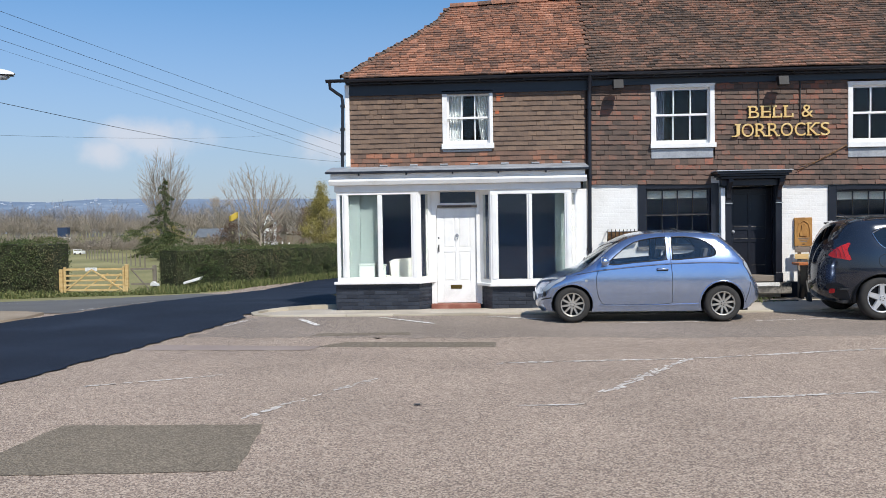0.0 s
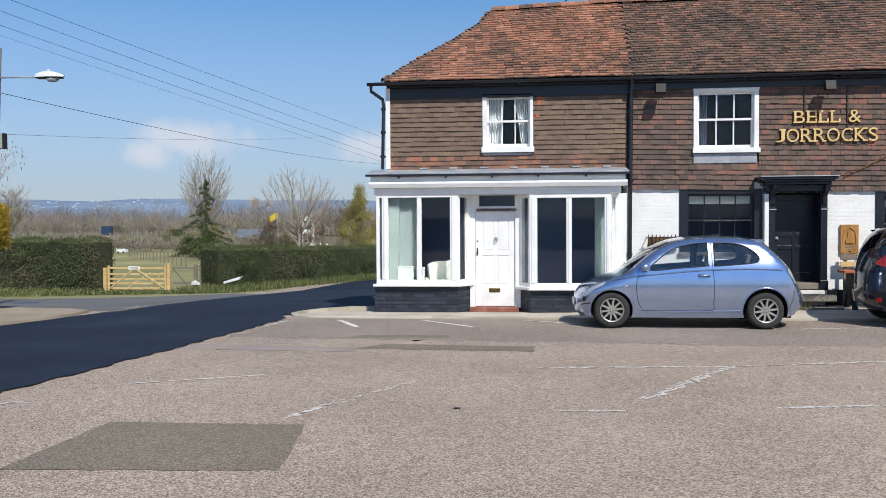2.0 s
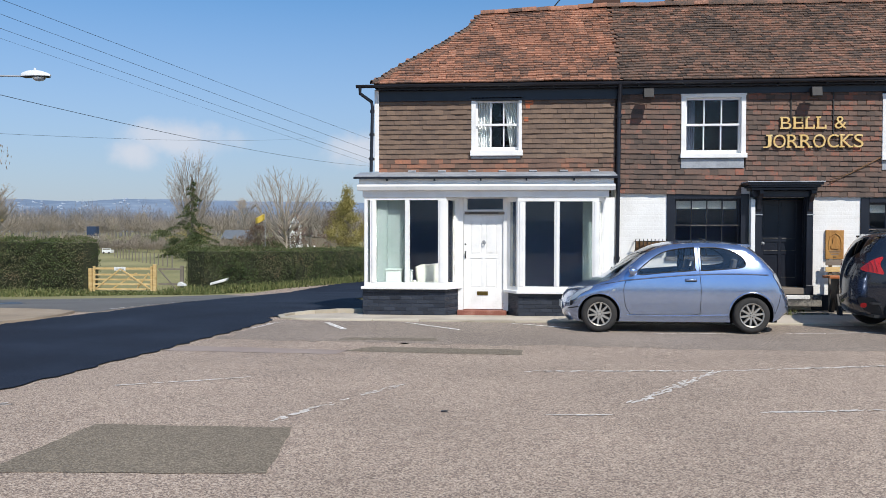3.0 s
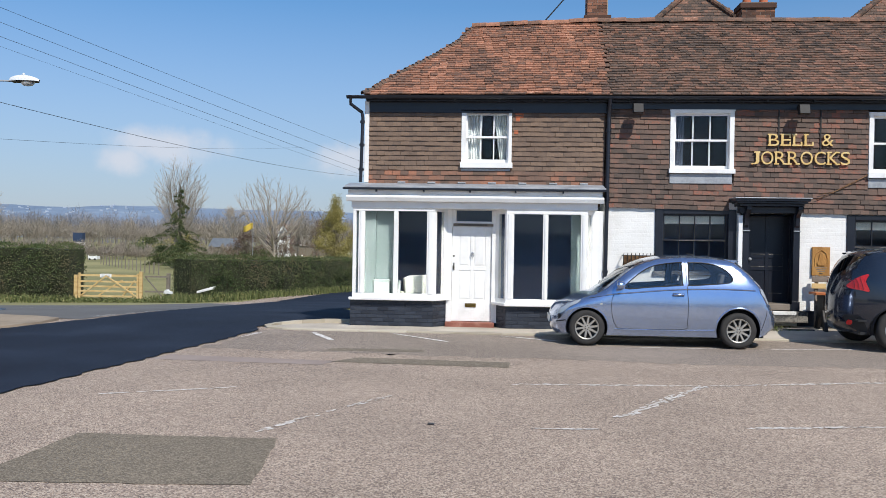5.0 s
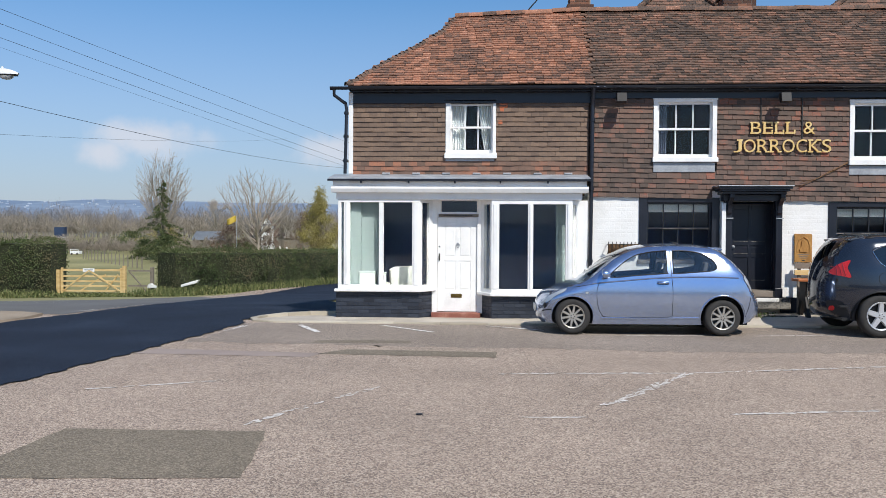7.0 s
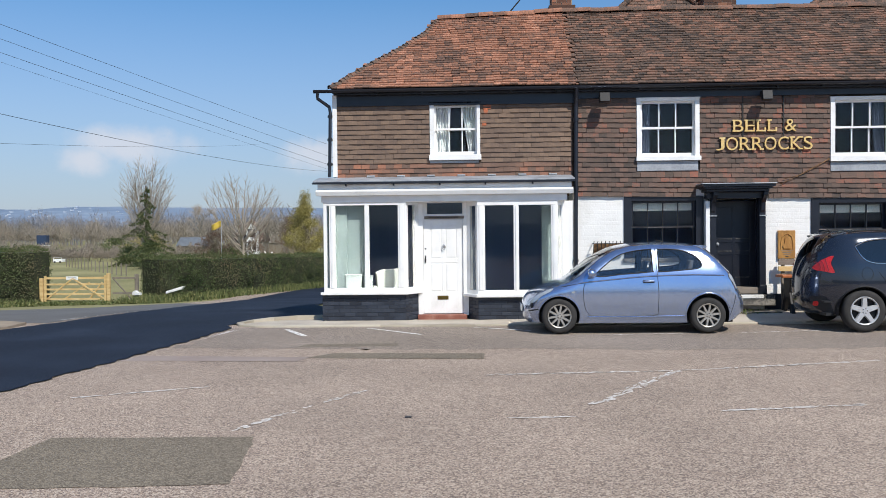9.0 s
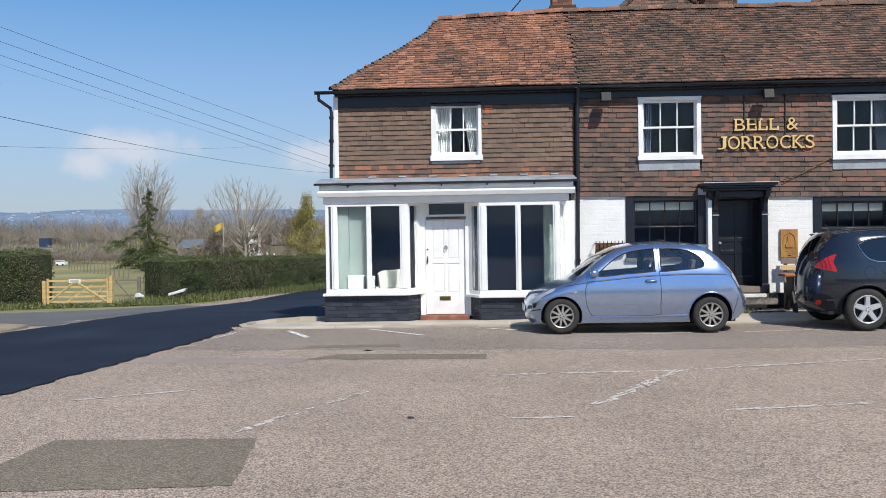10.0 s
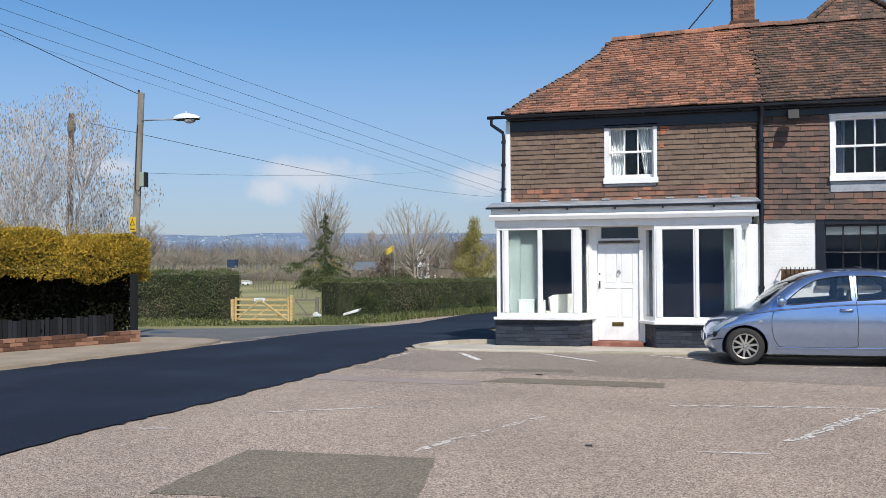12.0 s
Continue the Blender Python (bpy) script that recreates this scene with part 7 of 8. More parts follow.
for k in range(60):
    z = 0.8 + 7.6 * (k / 60) ** 1.1 + r.uniform(-0.2, 0.2)
    a = r.uniform(0, 6.28)
    L = (0.3 + 4.4 * (1 - (z / 8.8)) ** 1.3) * r.uniform(0.55, 1.1)
    tip = Vector((math.cos(a) * L, math.sin(a) * L, z - 0.34 * L + r.uniform(-0.1, 0.2)))
    root = Vector((0, 0, z + 0.2))
    mid = root.lerp(tip, 0.5) + Vector((0, 0, 0.12))
    s.tube([root, mid, tip], [0.05, 0.03, 0.008], 4, caps=False)
    for j in range(int(30 + 70 * L)):
        f = 0.2 + 0.8 * r.random() ** 0.6
        p = root.lerp(tip, f) + Vector((r.gauss(0, 0.10), r.gauss(0, 0.10), -abs(r.gauss(0, 0.26 * (1.2 - 0.7 * f)))))
        leaf(lv, p, 0.115, r, -0.8)
raw("trunk", s, M["bark"], con)
raw("crown", lv, M["leaf_dark"], con, "drooping evergreen sprays")


def leafy_tree(name, label, at, height, width, seed, mat, n=2600, leaf_size=0.22, shape=1.0):
    n, leaf_size = int(n * 2.2), leaf_size * 0.62
    tr = thing(name, label, "tree", at)
    r = random.Random(seed)
    wood, tips = skeleton_tree(r, (0, 0, -0.2), height * 0.7, (0, 0, 1), 0.45, 3, height * 0.02, 0.12, 0.9, 0.45, (12, 5, 3))
    raw("trunk", wood, M["bark"], tr)
    lv = Shape()
    clumps = []
    for _ in range(95):
        z = r.uniform(0.08, 1.0)
        rad = width / 2 * max(0.12, math.sin(math.pi * min(1, (z + 0.12) ** shape))) * r.uniform(0.3, 1.0)
        a = r.uniform(0, 6.28)
        clumps.append(Vector((math.cos(a) * rad, math.sin(a) * rad, z * height)))
    for _ in range(n):
        c = r.choice(clumps)
        leaf(lv, c + Vector((r.gauss(0, width * 0.065), r.gauss(0, width * 0.065), r.gauss(0, height * 0.035))), leaf_size, r, 0.3)
    raw("crown", lv, mat, tr, "loose clumps of small leaves")
    return tr


leafy_tree("poplar_tree", "upright yellow-green tree in young leaf", (-16.6, 80, -1.35), 7.2, 3.8, 31, M["leaf_spring"], 6500, 0.17)
leafy_tree("garden_shrub", "rounded grey-green garden shrub", (-38.9, 92, -1.35), 2.0, 3.6, 32, M["leaf_dark"], 1500, 0.2)
leafy_tree("garden_shrub", "dark evergreen garden shrub", (-31.0, 78, -1.35), 2.5, 4.4, 33, M["leaf_dark"], 1800, 0.2)
M["leaf_russet"] = surface("russet_buds", [lin("544239"), lin("6d5546"), lin("83705f")], 0.6, 6, 0.8, pieces=0.6, spread=(0.2, 0.85))
leafy_tree("budding_shrub", "reddish budding shrub by the house", (-33.0, 104, -1.35), 4.0, 5.5, 34, M["leaf_russet"], 1300, 0.2)
leafy_tree("budding_shrub", "reddish budding shrub by the house", (-22.0, 98, -1.35), 5.2, 5.0, 35, M["leaf_russet"], 1100, 0.2)
leafy_tree("thicket_shrub", "olive field thicket behind the paddock", (-47, 118, -1.4), 3.6, 8.0, 37, M["leaf_spring"], 1300, 0.28)
leafy_tree("thicket_shrub", "grey-green field thicket behind the paddock", (-55, 125, -1.4), 3.0, 9.0, 38, M["leaf_dark"], 1300, 0.28)

# birch beyond the golden hedge, with hanging twigs
birch = thing("birch_tree", "leafless birch with pale hanging twigs and catkins", "tree", (-19.6, 24.0, -0.75))
r = random.Random(14)
wood, tips = Shape(), []
for k, (bx, by, lx, hh, rr) in enumerate(((-1.9, 0.1, -0.08, 7.2, 0.06), (-1.45, -0.1, 0.0, 7.9, 0.07), (-1.0, 0.3, 0.02, 7.6, 0.06), (-0.35, 0.0, -0.03, 7.7, 0.065),
                                          (0.0, 0.2, 0.08, 7.9, 0.06), (0.25, -0.2, 0.18, 7.4, 0.055), (0.3, 0.1, 0.34, 6.2, 0.045), (-2.6, 0.2, -0.06, 7.2, 0.05))):
    w2, t2 = skeleton_tree(r, (bx, by, 0), hh * 0.90, (lx * 1.9, 0, 1), 0.56, 3, rr * 0.78, 0.16, 0.8, 0.38, (20, 6, 3), 0.0, (1.35, 0.95), 0.003)
    wood.add(w2.v, w2.f)
    tips += t2
raw("trunk", wood, M["birch"], birch, "pale slender stems")
cat, ctk = Shape(), Shape()
for p, d in tips:
    for _ in range(2):
        e = (d + Vector((r.gauss(0, 0.5), r.gauss(0, 0.5), r.gauss(0, 0.4)))).normalized() * r.uniform(0.25, 0.6)
        sd = e.orthogonal().normalized() * 0.004
        k = len(cat.v)
        cat.v += [tuple(p - sd), tuple(p + sd), tuple(p + e)]
        cat.f.append((k, k + 1, k + 2))
        if r.random() < 0.7:
            q = p + e
            k = len(ctk.v)
            ctk.v += [tuple(q), tuple(q + Vector((0.014, 0, -0.05))), tuple(q + Vector((0, 0.0, -0.11))), tuple(q + Vector((-0.014, 0, -0.05)))]
            ctk.f.append((k, k + 1, k + 2, k + 3))
raw("crown", cat, M["birch"], birch, "fine pale twigs")
raw("catkin_growth", ctk, M["twig"], birch, "small hanging brown catkins", "stuff")

# far woods, hills and small distant roofs
def bush_template(r, n, fat=1.0):
    """Thin triangles of a small round leafless crown of height 1."""
    out = []
    for _ in range(n):
        a, e = r.uniform(0, 6.28), math.asin(r.uniform(-0.55, 1.0))
        d = Vector((math.cos(a) * math.cos(e) * 0.62, math.sin(a) * math.cos(e) * 0.62, math.sin(e)))
        c = Vector((0, 0, 0.55))
        p = c + d * 0.45 * r.random() ** 0.45 * (0.82 + 0.18 * math.sin(a * 3))
        q = p + (d * 0.5 + Vector((r.gauss(0, 0.45), r.gauss(0, 0.45), 0.55))).normalized() * r.uniform(0.06, 0.17)
        sd = Vector((r.gauss(0, 1), r.gauss(0, 1), r.gauss(0, 0.4))).normalized() * r.uniform(0.003, 0.0075) * fat
        out.append((p - sd, p + sd, q))
    out.append((Vector((-0.02, 0, 0)), Vector((0.02, 0, 0)), Vector((0, 0, 0.8))))
    return out


def far_wood(label, y0, y1, x0, x1, count, h0, h1, seed, twigs=330, mat="wood_far", fat=1.0):
    r = random.Random(seed)
    kinds = [bush_template(r, twigs, fat) for _ in range(5)]
    vs, fs = [], []
    for _ in range(count):
        x, y, h = r.uniform(x0, x1), r.uniform(y0, y1), r.uniform(h0, h1)
        h *= 1.0 + 0.28 * noise.noise(Vector((x * 0.045, y * 0.02, seed)))
        z = ground_z(x, y) - 0.25 * h
        a, w = r.uniform(0, 6.28), h * r.uniform(0.85, 1.5)
        ca, sa = math.cos(a) * w, math.sin(a) * w
        for tri in r.choice(kinds):
            k = len(vs)
            for v in tri:
                vs.append((x + v.x * ca - v.y * sa, y + v.x * sa + v.y * ca, z + v.z * h * 1.25))
            fs.append((k, k + 1, k + 2))
    s = Shape()
    s.v, s.f = vs, fs
    raw("far_woods", s, M[mat], None, label, "stuff")["category"] = "woods"


far_wood("grey-brown leafless woods beyond the fields", 292, 350, -300, 15, 760, 6.0, 10.8, 1)
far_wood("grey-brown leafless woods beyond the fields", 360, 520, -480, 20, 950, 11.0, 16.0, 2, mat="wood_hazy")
far_wood("low brown bramble row behind the paddock", 103, 109, -64, -36, 130, 1.1, 2.3, 7, fat=3.2)
far_wood("low olive bramble row behind the paddock", 114, 118, -70, -34, 120, 1.0, 2.0, 8, mat="leaf_dark", fat=3.2)
far_wood("low bare hedgerow across the fields", 160, 170, -180, 10, 300, 1.3, 2.7, 3, fat=2.5)
far_wood("bare trees closing the side road", 110, 150, -30, 25, 60, 5, 8.5, 4)
far_wood("low bare hedgerow across the fields", 122, 136, -140, -42, 150, 1.0, 2.1, 6, fat=2.5)


def hill_height(x, y):
    f = min(1, max(0, (y - 1500) / 1500))
    f = f * f * (3 - 2 * f)
    top = 128 + 26 * noise.noise(Vector((x * 0.0009, 0.3, 5))) + 10 * noise.noise(Vector((x * 0.004, 1.3, 5))) + 5 * noise.noise(Vector((x * 0.014, 2.3, 5)))
    top *= 1.0 - 0.30 * min(1, max(0, (x + 1500) / 1200))
    return -2.0 + f * top


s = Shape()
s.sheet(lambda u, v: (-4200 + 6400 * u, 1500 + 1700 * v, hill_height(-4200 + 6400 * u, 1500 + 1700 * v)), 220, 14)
raw("far_hill", s, M["hill"], None, "long low ridge on the horizon, coloured with blue haze", "structure")["category"] = "hill"
# pale walls, with the blue of the haze mixed into their colour
M["far_house"] = surface("haze_pale_render", [lin("a4aebb"), lin("c6cdd5")], 0.01, 0.1, 1.0)
s = Shape()
r = random.Random(77)
for _ in range(300):
    x = r.uniform(-3200, 400)
    y = r.uniform(2250, 2850)
    z = hill_height(x, y)
    w = r.uniform(3, 8)
    s.box(x - w / 2, x + w / 2, y, y + 8, z - 2, z + r.uniform(1.5, 4))
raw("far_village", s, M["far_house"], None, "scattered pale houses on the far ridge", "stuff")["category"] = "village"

# verge grass along hedge and gate
s = Shape()
r = random.Random(41)
for _ in range(22000):
    q = r.random()
    if q < 0.42:
        t = r.random()
        x, y = -15.8 + 6.0 * t + r.uniform(-1.4, 0.9) + 0.9, 37.0 + 11.5 * t + r.uniform(-1.8, 0.9)
    elif q < 0.86:
        x, y = r.uniform(-48, -19.8), r.uniform(34.8, 37.5) + r.uniform(-1.2, 0.2)
    else:
        x, y = r.uniform(-20, -13.4), r.uniform(34.8, 37.4)
    h = r.uniform(0.10, 0.34) * (0.5 if q > 0.86 else (1.35 if q < 0.42 else 1))
    z = ground_z(x, y) - 0.04
    a = r.uniform(0, 3.14)
    sd = Vector((math.cos(a), math.sin(a), 0)) * 0.035
    b = Vector((r.gauss(0, 0.1), r.gauss(0, 0.1), h))
    if r.random() < 0.35:
        leaf(s, Vector((x, y, z + h * r.uniform(0.2, 0.9))), 0.085, r, 0.5)
        continue
    k = len(s.v)
    s.v += [tuple(Vector((x, y, z)) - sd), tuple(Vector((x, y, z)) + sd), tuple(Vector((x, y, z)) + b)]
    s.f.append((k, k + 1, k + 2))
raw("verge_grass", s, M["grass_blade"], None, "rough spring grass and weeds on the verge", "stuff")["category"] = "grass"

# a tuft of weeds at the foot of the inn's step
s = Shape()
r = random.Random(61)
for _ in range(420):
    x, y = r.gauss(4.95, 0.28), 16.03 - abs(r.gauss(0, 0.05))
    z = pave_z(x, y)
    leaf(s, Vector((x, y, z + r.uniform(0.0, 0.09))), 0.035, r, 1.2)
raw("weed_tuft", s, M["grass_blade"], None, "low green weeds along the foot of the step", "stuff")["category"] = "weeds"

# ---- gate, fences, debris ----
def field_gate():
    g_ = thing("field_gate", "new pale five-bar timber field gate, closed", "gate", (-19.87, 37.25, ground_z(-18, 37.2)))
    L, zb = 2.9, 0.08
    for k, z in enumerate((0.10, 0.33, 0.55, 0.78, 1.06)):
        s = Shape()
        h = 0.10 if k == 4 else 0.085
        s.box(0.08, L - 0.08, -0.014, 0.014, z, z + h)
        part("bar", s, M["wood_new"], g_, bevel=0.004)
    for x, w, h in ((0.0, 0.09, 1.22), (L - 0.09, 0.09, 1.22)):
        s = Shape()
        s.box(x, x + w, -0.04, 0.04, 0.03, h)
        part("stile", s, M["wood_new"], g_, bevel=0.006)
    for x0, x1 in ((0.1, 1.35), (L - 0.1, 1.35)):
        s = Shape()
        s.tube([(x0, -0.028, 0.14), (x1, -0.028, 1.1)], 0.042, 4)
        part("brace", s, M["wood_new"], g_)
    for x0, x1 in ((0.9, 2.1), (2.1, 2.7)):
        s = Shape()
        s.tube([(x0, 0.028, 0.14), (x1, 0.028, 0.9)], 0.04, 4)
        part("brace", s, M["wood_new"], g_)
    s = Shape()
    s.box(1.05, 1.6, -0.045, -0.03, 1.02, 1.19)
    nb = part("notice_board", s, M["white_paint"], g_, "small white notice board")
    for k in range(2):
        s = Shape()
        s.box(1.12, 1.53, -0.049, -0.045, 1.06 + 0.06 * k, 1.085 + 0.06 * k)
        part("text_bar", s, M["lead"], nb)
    return g_


field_gate()


def fence_post(x, y, h, w, mat, label):
    s = Shape()
    s.box(-w / 2, w / 2, -w / 2, w / 2, -0.2, h)
    ob = part("fence_post", s, mat, None, bevel=0.01)
    ob.location = (x, y, ground_z(x, y))
    return tagged(ob, label, "fence post", "gate posts")


fence_post(-16.86, 37.25, 1.32, 0.15, M["wood_new"], "square new timber gate post")
fence_post(-20.0, 37.25, 1.12, 0.15, M["wood_new"], "square new timber gate post")
fence_post(-15.65, 37.5, 1.25, 0.15, M["post_wood"], "weathered grey fence post")
wg = thing("wicket_panel", "grey weathered timber fence panel beside the gate", "fence panel", (-16.75, 37.4, ground_z(-16, 37.4)))
for z in (0.35, 1.05):
    s = Shape()
    s.box(0, 1.1, -0.02, 0.02, z, z + 0.08)
    part("rail", s, M["post_wood"], wg)
s = Shape()
s.tube([(0.05, 0, 1.05), (0.9, 0, 0.1)], 0.035, 4)
part("brace", s, M["post_wood"], wg)


def debris(name, label, pts, at, mat):
    s = Shape()
    s.prism(pts, -0.12, 0.12, "y")
    ob = part(name, s, mat, None, bevel=0.02)
    ob.location = at
    return tagged(ob, label, "debris")


debris("plastic_sack", "crumpled white plastic sack on the verge", [(-0.2, 0.0), (0.18, 0.0), (0.15, 0.1), (0.05, 0.13), (-0.04, 0.21), (-0.13, 0.2), (-0.2, 0.1)], (-15.55, 37.3, ground_z(-15.5, 37.3) + 0.3), M["blind"])
debris("white_board", "white plastic board fallen against the hedge", [(-0.45, 0.12), (0.3, 0.32), (0.42, 0.48), (0.28, 0.45), (-0.45, 0.24)], (-13.9, 37.75, ground_z(-13.9, 37.75) + 0.2), M["white_paint"])

# paddock fence and far small buildings
for k in range(17):
    f = k / 16
    x, y = -43.2 + 16.2 * f, 86.0 - 23.0 * f
    s = Shape()
    s.box(-0.035, 0.035, -0.035, 0.035, -0.1, 0.95)
    ob = part("paddock_post", s, M["post_wood"], None)
    ob.location = (x, y, ground_z(x, y))
    tagged(ob, "weathered grey paddock fence post", "fence post", "paddock fence")


def small_building(name, label, at, w, d, h, roof_h, wall_mat, roof_mat, cat_="building", door=True):
    b_ = thing(name, label, cat_, at)
    s = Shape()
    s.box(-w / 2, w / 2, 0, d, 0, h)
    part("wall", s, wall_mat, b_)
    s = Shape()
    s.prism([(-0.25, h - 0.05), (d + 0.25, h - 0.05), (d / 2, h + roof_h)], -w / 2 - 0.2, w / 2 + 0.2, "x")
    part("roof", s, roof_mat, b_)
    return b_


hz = -1.4
M["shed_roof"] = surface("dull_grey_glazing", [lin("5d6267"), lin("747a7f")], 1.5, 12, 0.6)
leafy_tree("budding_shrub", "reddish budding shrub by the house", (-29.2, 108, -1.35), 3.6, 5.0, 45, M["leaf_russet"], 1000, 0.2)
far_house = small_building("white_house", "white rendered cottage with a brown tiled roof", (-38.6, 140, hz), 4.6, 5.0, 1.7, 2.0, M["post_wood"], M["roof_tile_pub"], "house")
s = Shape()
s.prism([(0.0, 0.0), (1.8, 0.0), (1.8, 3.1), (0.9, 3.9), (0.0, 3.1)], -1.2, 0.2, "y")
part("gable", s, M["white_paint"], far_house, "white gabled front")
s = Shape()
s.prism([(-0.25, 2.93), (0.9, 3.95), (2.05, 2.93), (2.05, 3.13), (0.9, 4.18), (-0.25, 3.13)], -1.4, 0.4, "y")
part("gable_roof", s, M["roof_tile_pub"], far_house)
for x, z in ((0.32, 2.2), (1.0, 2.2), (0.2, 0.6), (1.05, 0.6), (-1.4, 0.8)):
    s = Shape()
    yy = -1.21 if x > 0 and x < 2.4 else -0.01
    s.box(x, x + 0.55, yy - 0.03, yy + 0.02, z, z + 0.95)
    part("window", s, M["dark_glass"], far_house)
far_house.scale.z = 1.4
for k, (x, h) in enumerate(((-30.6, 0.75), (-29.9, 0.7), (-29.1, 0.6), (-28.35, 0.75), (-27.6, 0.75), (-26.7, 0.6), (-33.6, 0.6))):
    s = Shape()
    s.prism([(-0.11, 0.0), (0.11, 0.0), (0.11, h), (0.0, h + 0.12), (-0.11, h)], -0.04, 0.04, "y")
    ob = part("garden_picket", s, M["white_paint"], None)
    ob.location = (x, 108.0, -0.99)
    tagged(ob, "white painted wooden garden picket", "picket", "white garden pickets")
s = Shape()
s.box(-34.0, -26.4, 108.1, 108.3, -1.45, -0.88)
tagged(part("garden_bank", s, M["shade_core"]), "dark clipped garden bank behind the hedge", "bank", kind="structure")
small_building("glazed_shed", "low shed with a glazed grey roof", (-44.0, 126, hz), 3.6, 4.0, 1.8, 1.3, M["post_wood"], M["shed_roof"], "shed")
small_building("brown_roof_house", "house with a brown tiled roof among trees", (-35.0, 150, hz), 6.0, 7.0, 2.0, 2.0, M["post_wood"], M["post_wood"], "house")
M["blue_sheet"] = surface("dark_blue_sheeting", [lin("25344d"), lin("30425f")], 1, 20, 0.6)
bb = thing("stacked_container", "dark blue container standing on a white base in the field", "container", (-150.5, 283, ground_z(-150.5, 283)))
s = Shape()
s.box(-2.0, 2.0, 0, 2.4, 0.0, 0.9)
part("base", s, M["white_paint"], bb)
s = Shape()
s.box(-1.7, 1.7, 0.1, 2.3, 0.9, 4.3)
part("container", s, M["blue_sheet"], bb)
for x, y in ((-51.1, 100), (-53.6, 101)):
    tl = thing("field_trailer", "small white livestock trailer in the paddock", "trailer", (x, y, ground_z(x, y)), "paddock trailers")
    s = Shape()
    s.box(-0.75, 0.75, -0.6, 0.6, 0.12, 0.62)
    part("body", s, M["white_paint"], tl, bevel=0.04)
    s = Shape()
    for sx in (-0.7, 0.7):
        s.box(sx - 0.03, sx + 0.03, -0.6, -0.54, 0.62, 0.85)
    s.box(-0.75, 0.75, -0.6, -0.55, 0.82, 0.88)
    part("rail", s, M["white_paint"], tl)
    tl.scale = (0.75, 0.75, 0.75)
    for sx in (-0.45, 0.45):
        s = Shape()
        s.lathe([(0.0, 0.05), (0.15, 0.05), (0.17, 0.0), (0.15, -0.05), (0.0, -0.05)], 14, Matrix.Translation((sx, -0.6, 0.16)) @ pose(0, 0, 0, 90, 0, 0))
        part("wheel", s, M["rubber"], tl)
flag = thing("flagpole", "slim grey flagpole flying a yellow flag", "flagpole", (-24.75, 80, -1.35))
s = Shape()
s.tube([(0, 0, 0), (0.0, 0, 4.7)], [0.035, 0.022], 8)
part("pole", s, M["lead"], flag, smooth=True)
M["yellow_cloth"] = surface("yellow_flag_cloth", [lin("b3983a"), lin("c9ad4c")], 2, 20, 0.9)
s = Shape()
s.sheet(lambda u, v: (-0.04 - 0.95 * u, 0.12 * math.sin(u * 7), 4.6 - 0.6 * v - 0.35 * u + 0.06 * math.sin(u * 6 + v)), 14, 6)
fl_ = part("flag", s, M["yellow_cloth"], flag, "waving yellow cloth", smooth=True)
so = fl_.modifiers.new("cloth", "SOLIDIFY")
so.thickness = 0.01

# ---- street pole, lamp, wires, low wall ----
PX, PY = -13.50, 19.5
pole = thing("utility_pole", "weathered wooden utility pole with a street lamp arm", "utility pole", (PX, PY, ground_z(PX, PY) - 0.05))
pz = pole.location.z
s = Shape()
s.tube([(-0.09, 0, 0), (0.04, 0, 3.2), (0.20, 0, 6.27 - pz)], [0.115, 0.10, 0.085], 14)
part("shaft", s, M["wood_pole"], pole, smooth=True, auto=50)
s = Shape()
s.tube([(0.22, -0.02, 5.52 - pz), (0.7, -0.02, 5.52 - pz), (1.28, -0.02, 5.50 - pz)], 0.022, 8)
part("lamp_arm", s, M["lead"], pole, "thin grey lamp arm", smooth=True)
M["lamp_white"] = surface("white_lamp_housing", [lin("d8dadb"), lin("e8e9ea")], 6, 40, 0.4)
s = Shape()
def lamp_pt(u, v):
    a = math.pi * v
    w = math.sin(math.pi * min(1, 0.12 + 0.85 * u)) ** 0.6
    return (1.22 + 0.74 * u, -0.02 + 0.13 * w * math.cos(a), 5.50 - pz + 0.17 * w * math.sin(a) * (1 - 0.2 * u))
s.sheet(lamp_pt, 14, 10)
s.sheet(lambda u, v: (1.22 + 0.74 * u, -0.02 + 0.13 * math.sin(math.pi * min(1, 0.12 + 0.85 * u)) ** 0.6 * (1 - 2 * v), 5.50 - pz - 0.004), 14, 4)
lh = part("lamp_head", s, M["lamp_white"], pole, "white street lamp head", smooth=True, auto=50)
s = Shape()
s.box(1.24, 1.90, -0.13, 0.09, 5.47 - pz, 5.495 - pz)
part("lamp_rim", s, M["iron"], lh, bevel=0.01)
s = Shape()
s.lathe([(0.13, 0.0), (0.125, -0.04), (0.08, -0.085), (0.0, -0.10)], 18, Matrix.Translation((1.66, -0.02, 5.47 - pz)) @ Matrix.Diagonal((1.3, 0.8, 1, 1)))
part("lamp_bowl", s, M["clear_lens"], lh, "clear lamp bowl", smooth=True)
s = Shape()
s.lathe([(0.03, 0.0), (0.03, 0.04), (0.0, 0.05)], 10, Matrix.Translation((1.55, -0.02, 5.655 - pz)))
part("photocell", s, M["lamp_white"], lh)
M["green_box"] = surface("grey_green_box", [lin("8fa08f"), lin("a5b3a3")], 4, 40, 0.6)
s = Shape()
s.box(0.26, 0.42, -0.2, -0.04, 3.72 - pz, 4.10 - pz)
bx = part("control_box", s, M["green_box"], pole, "pale green control box", bevel=0.012)
s = Shape()
s.box(0.40, 0.43, -0.205, -0.035, 3.715 - pz, 4.105 - pz)
part("box_edge", s, M["iron"], bx)
s = Shape()
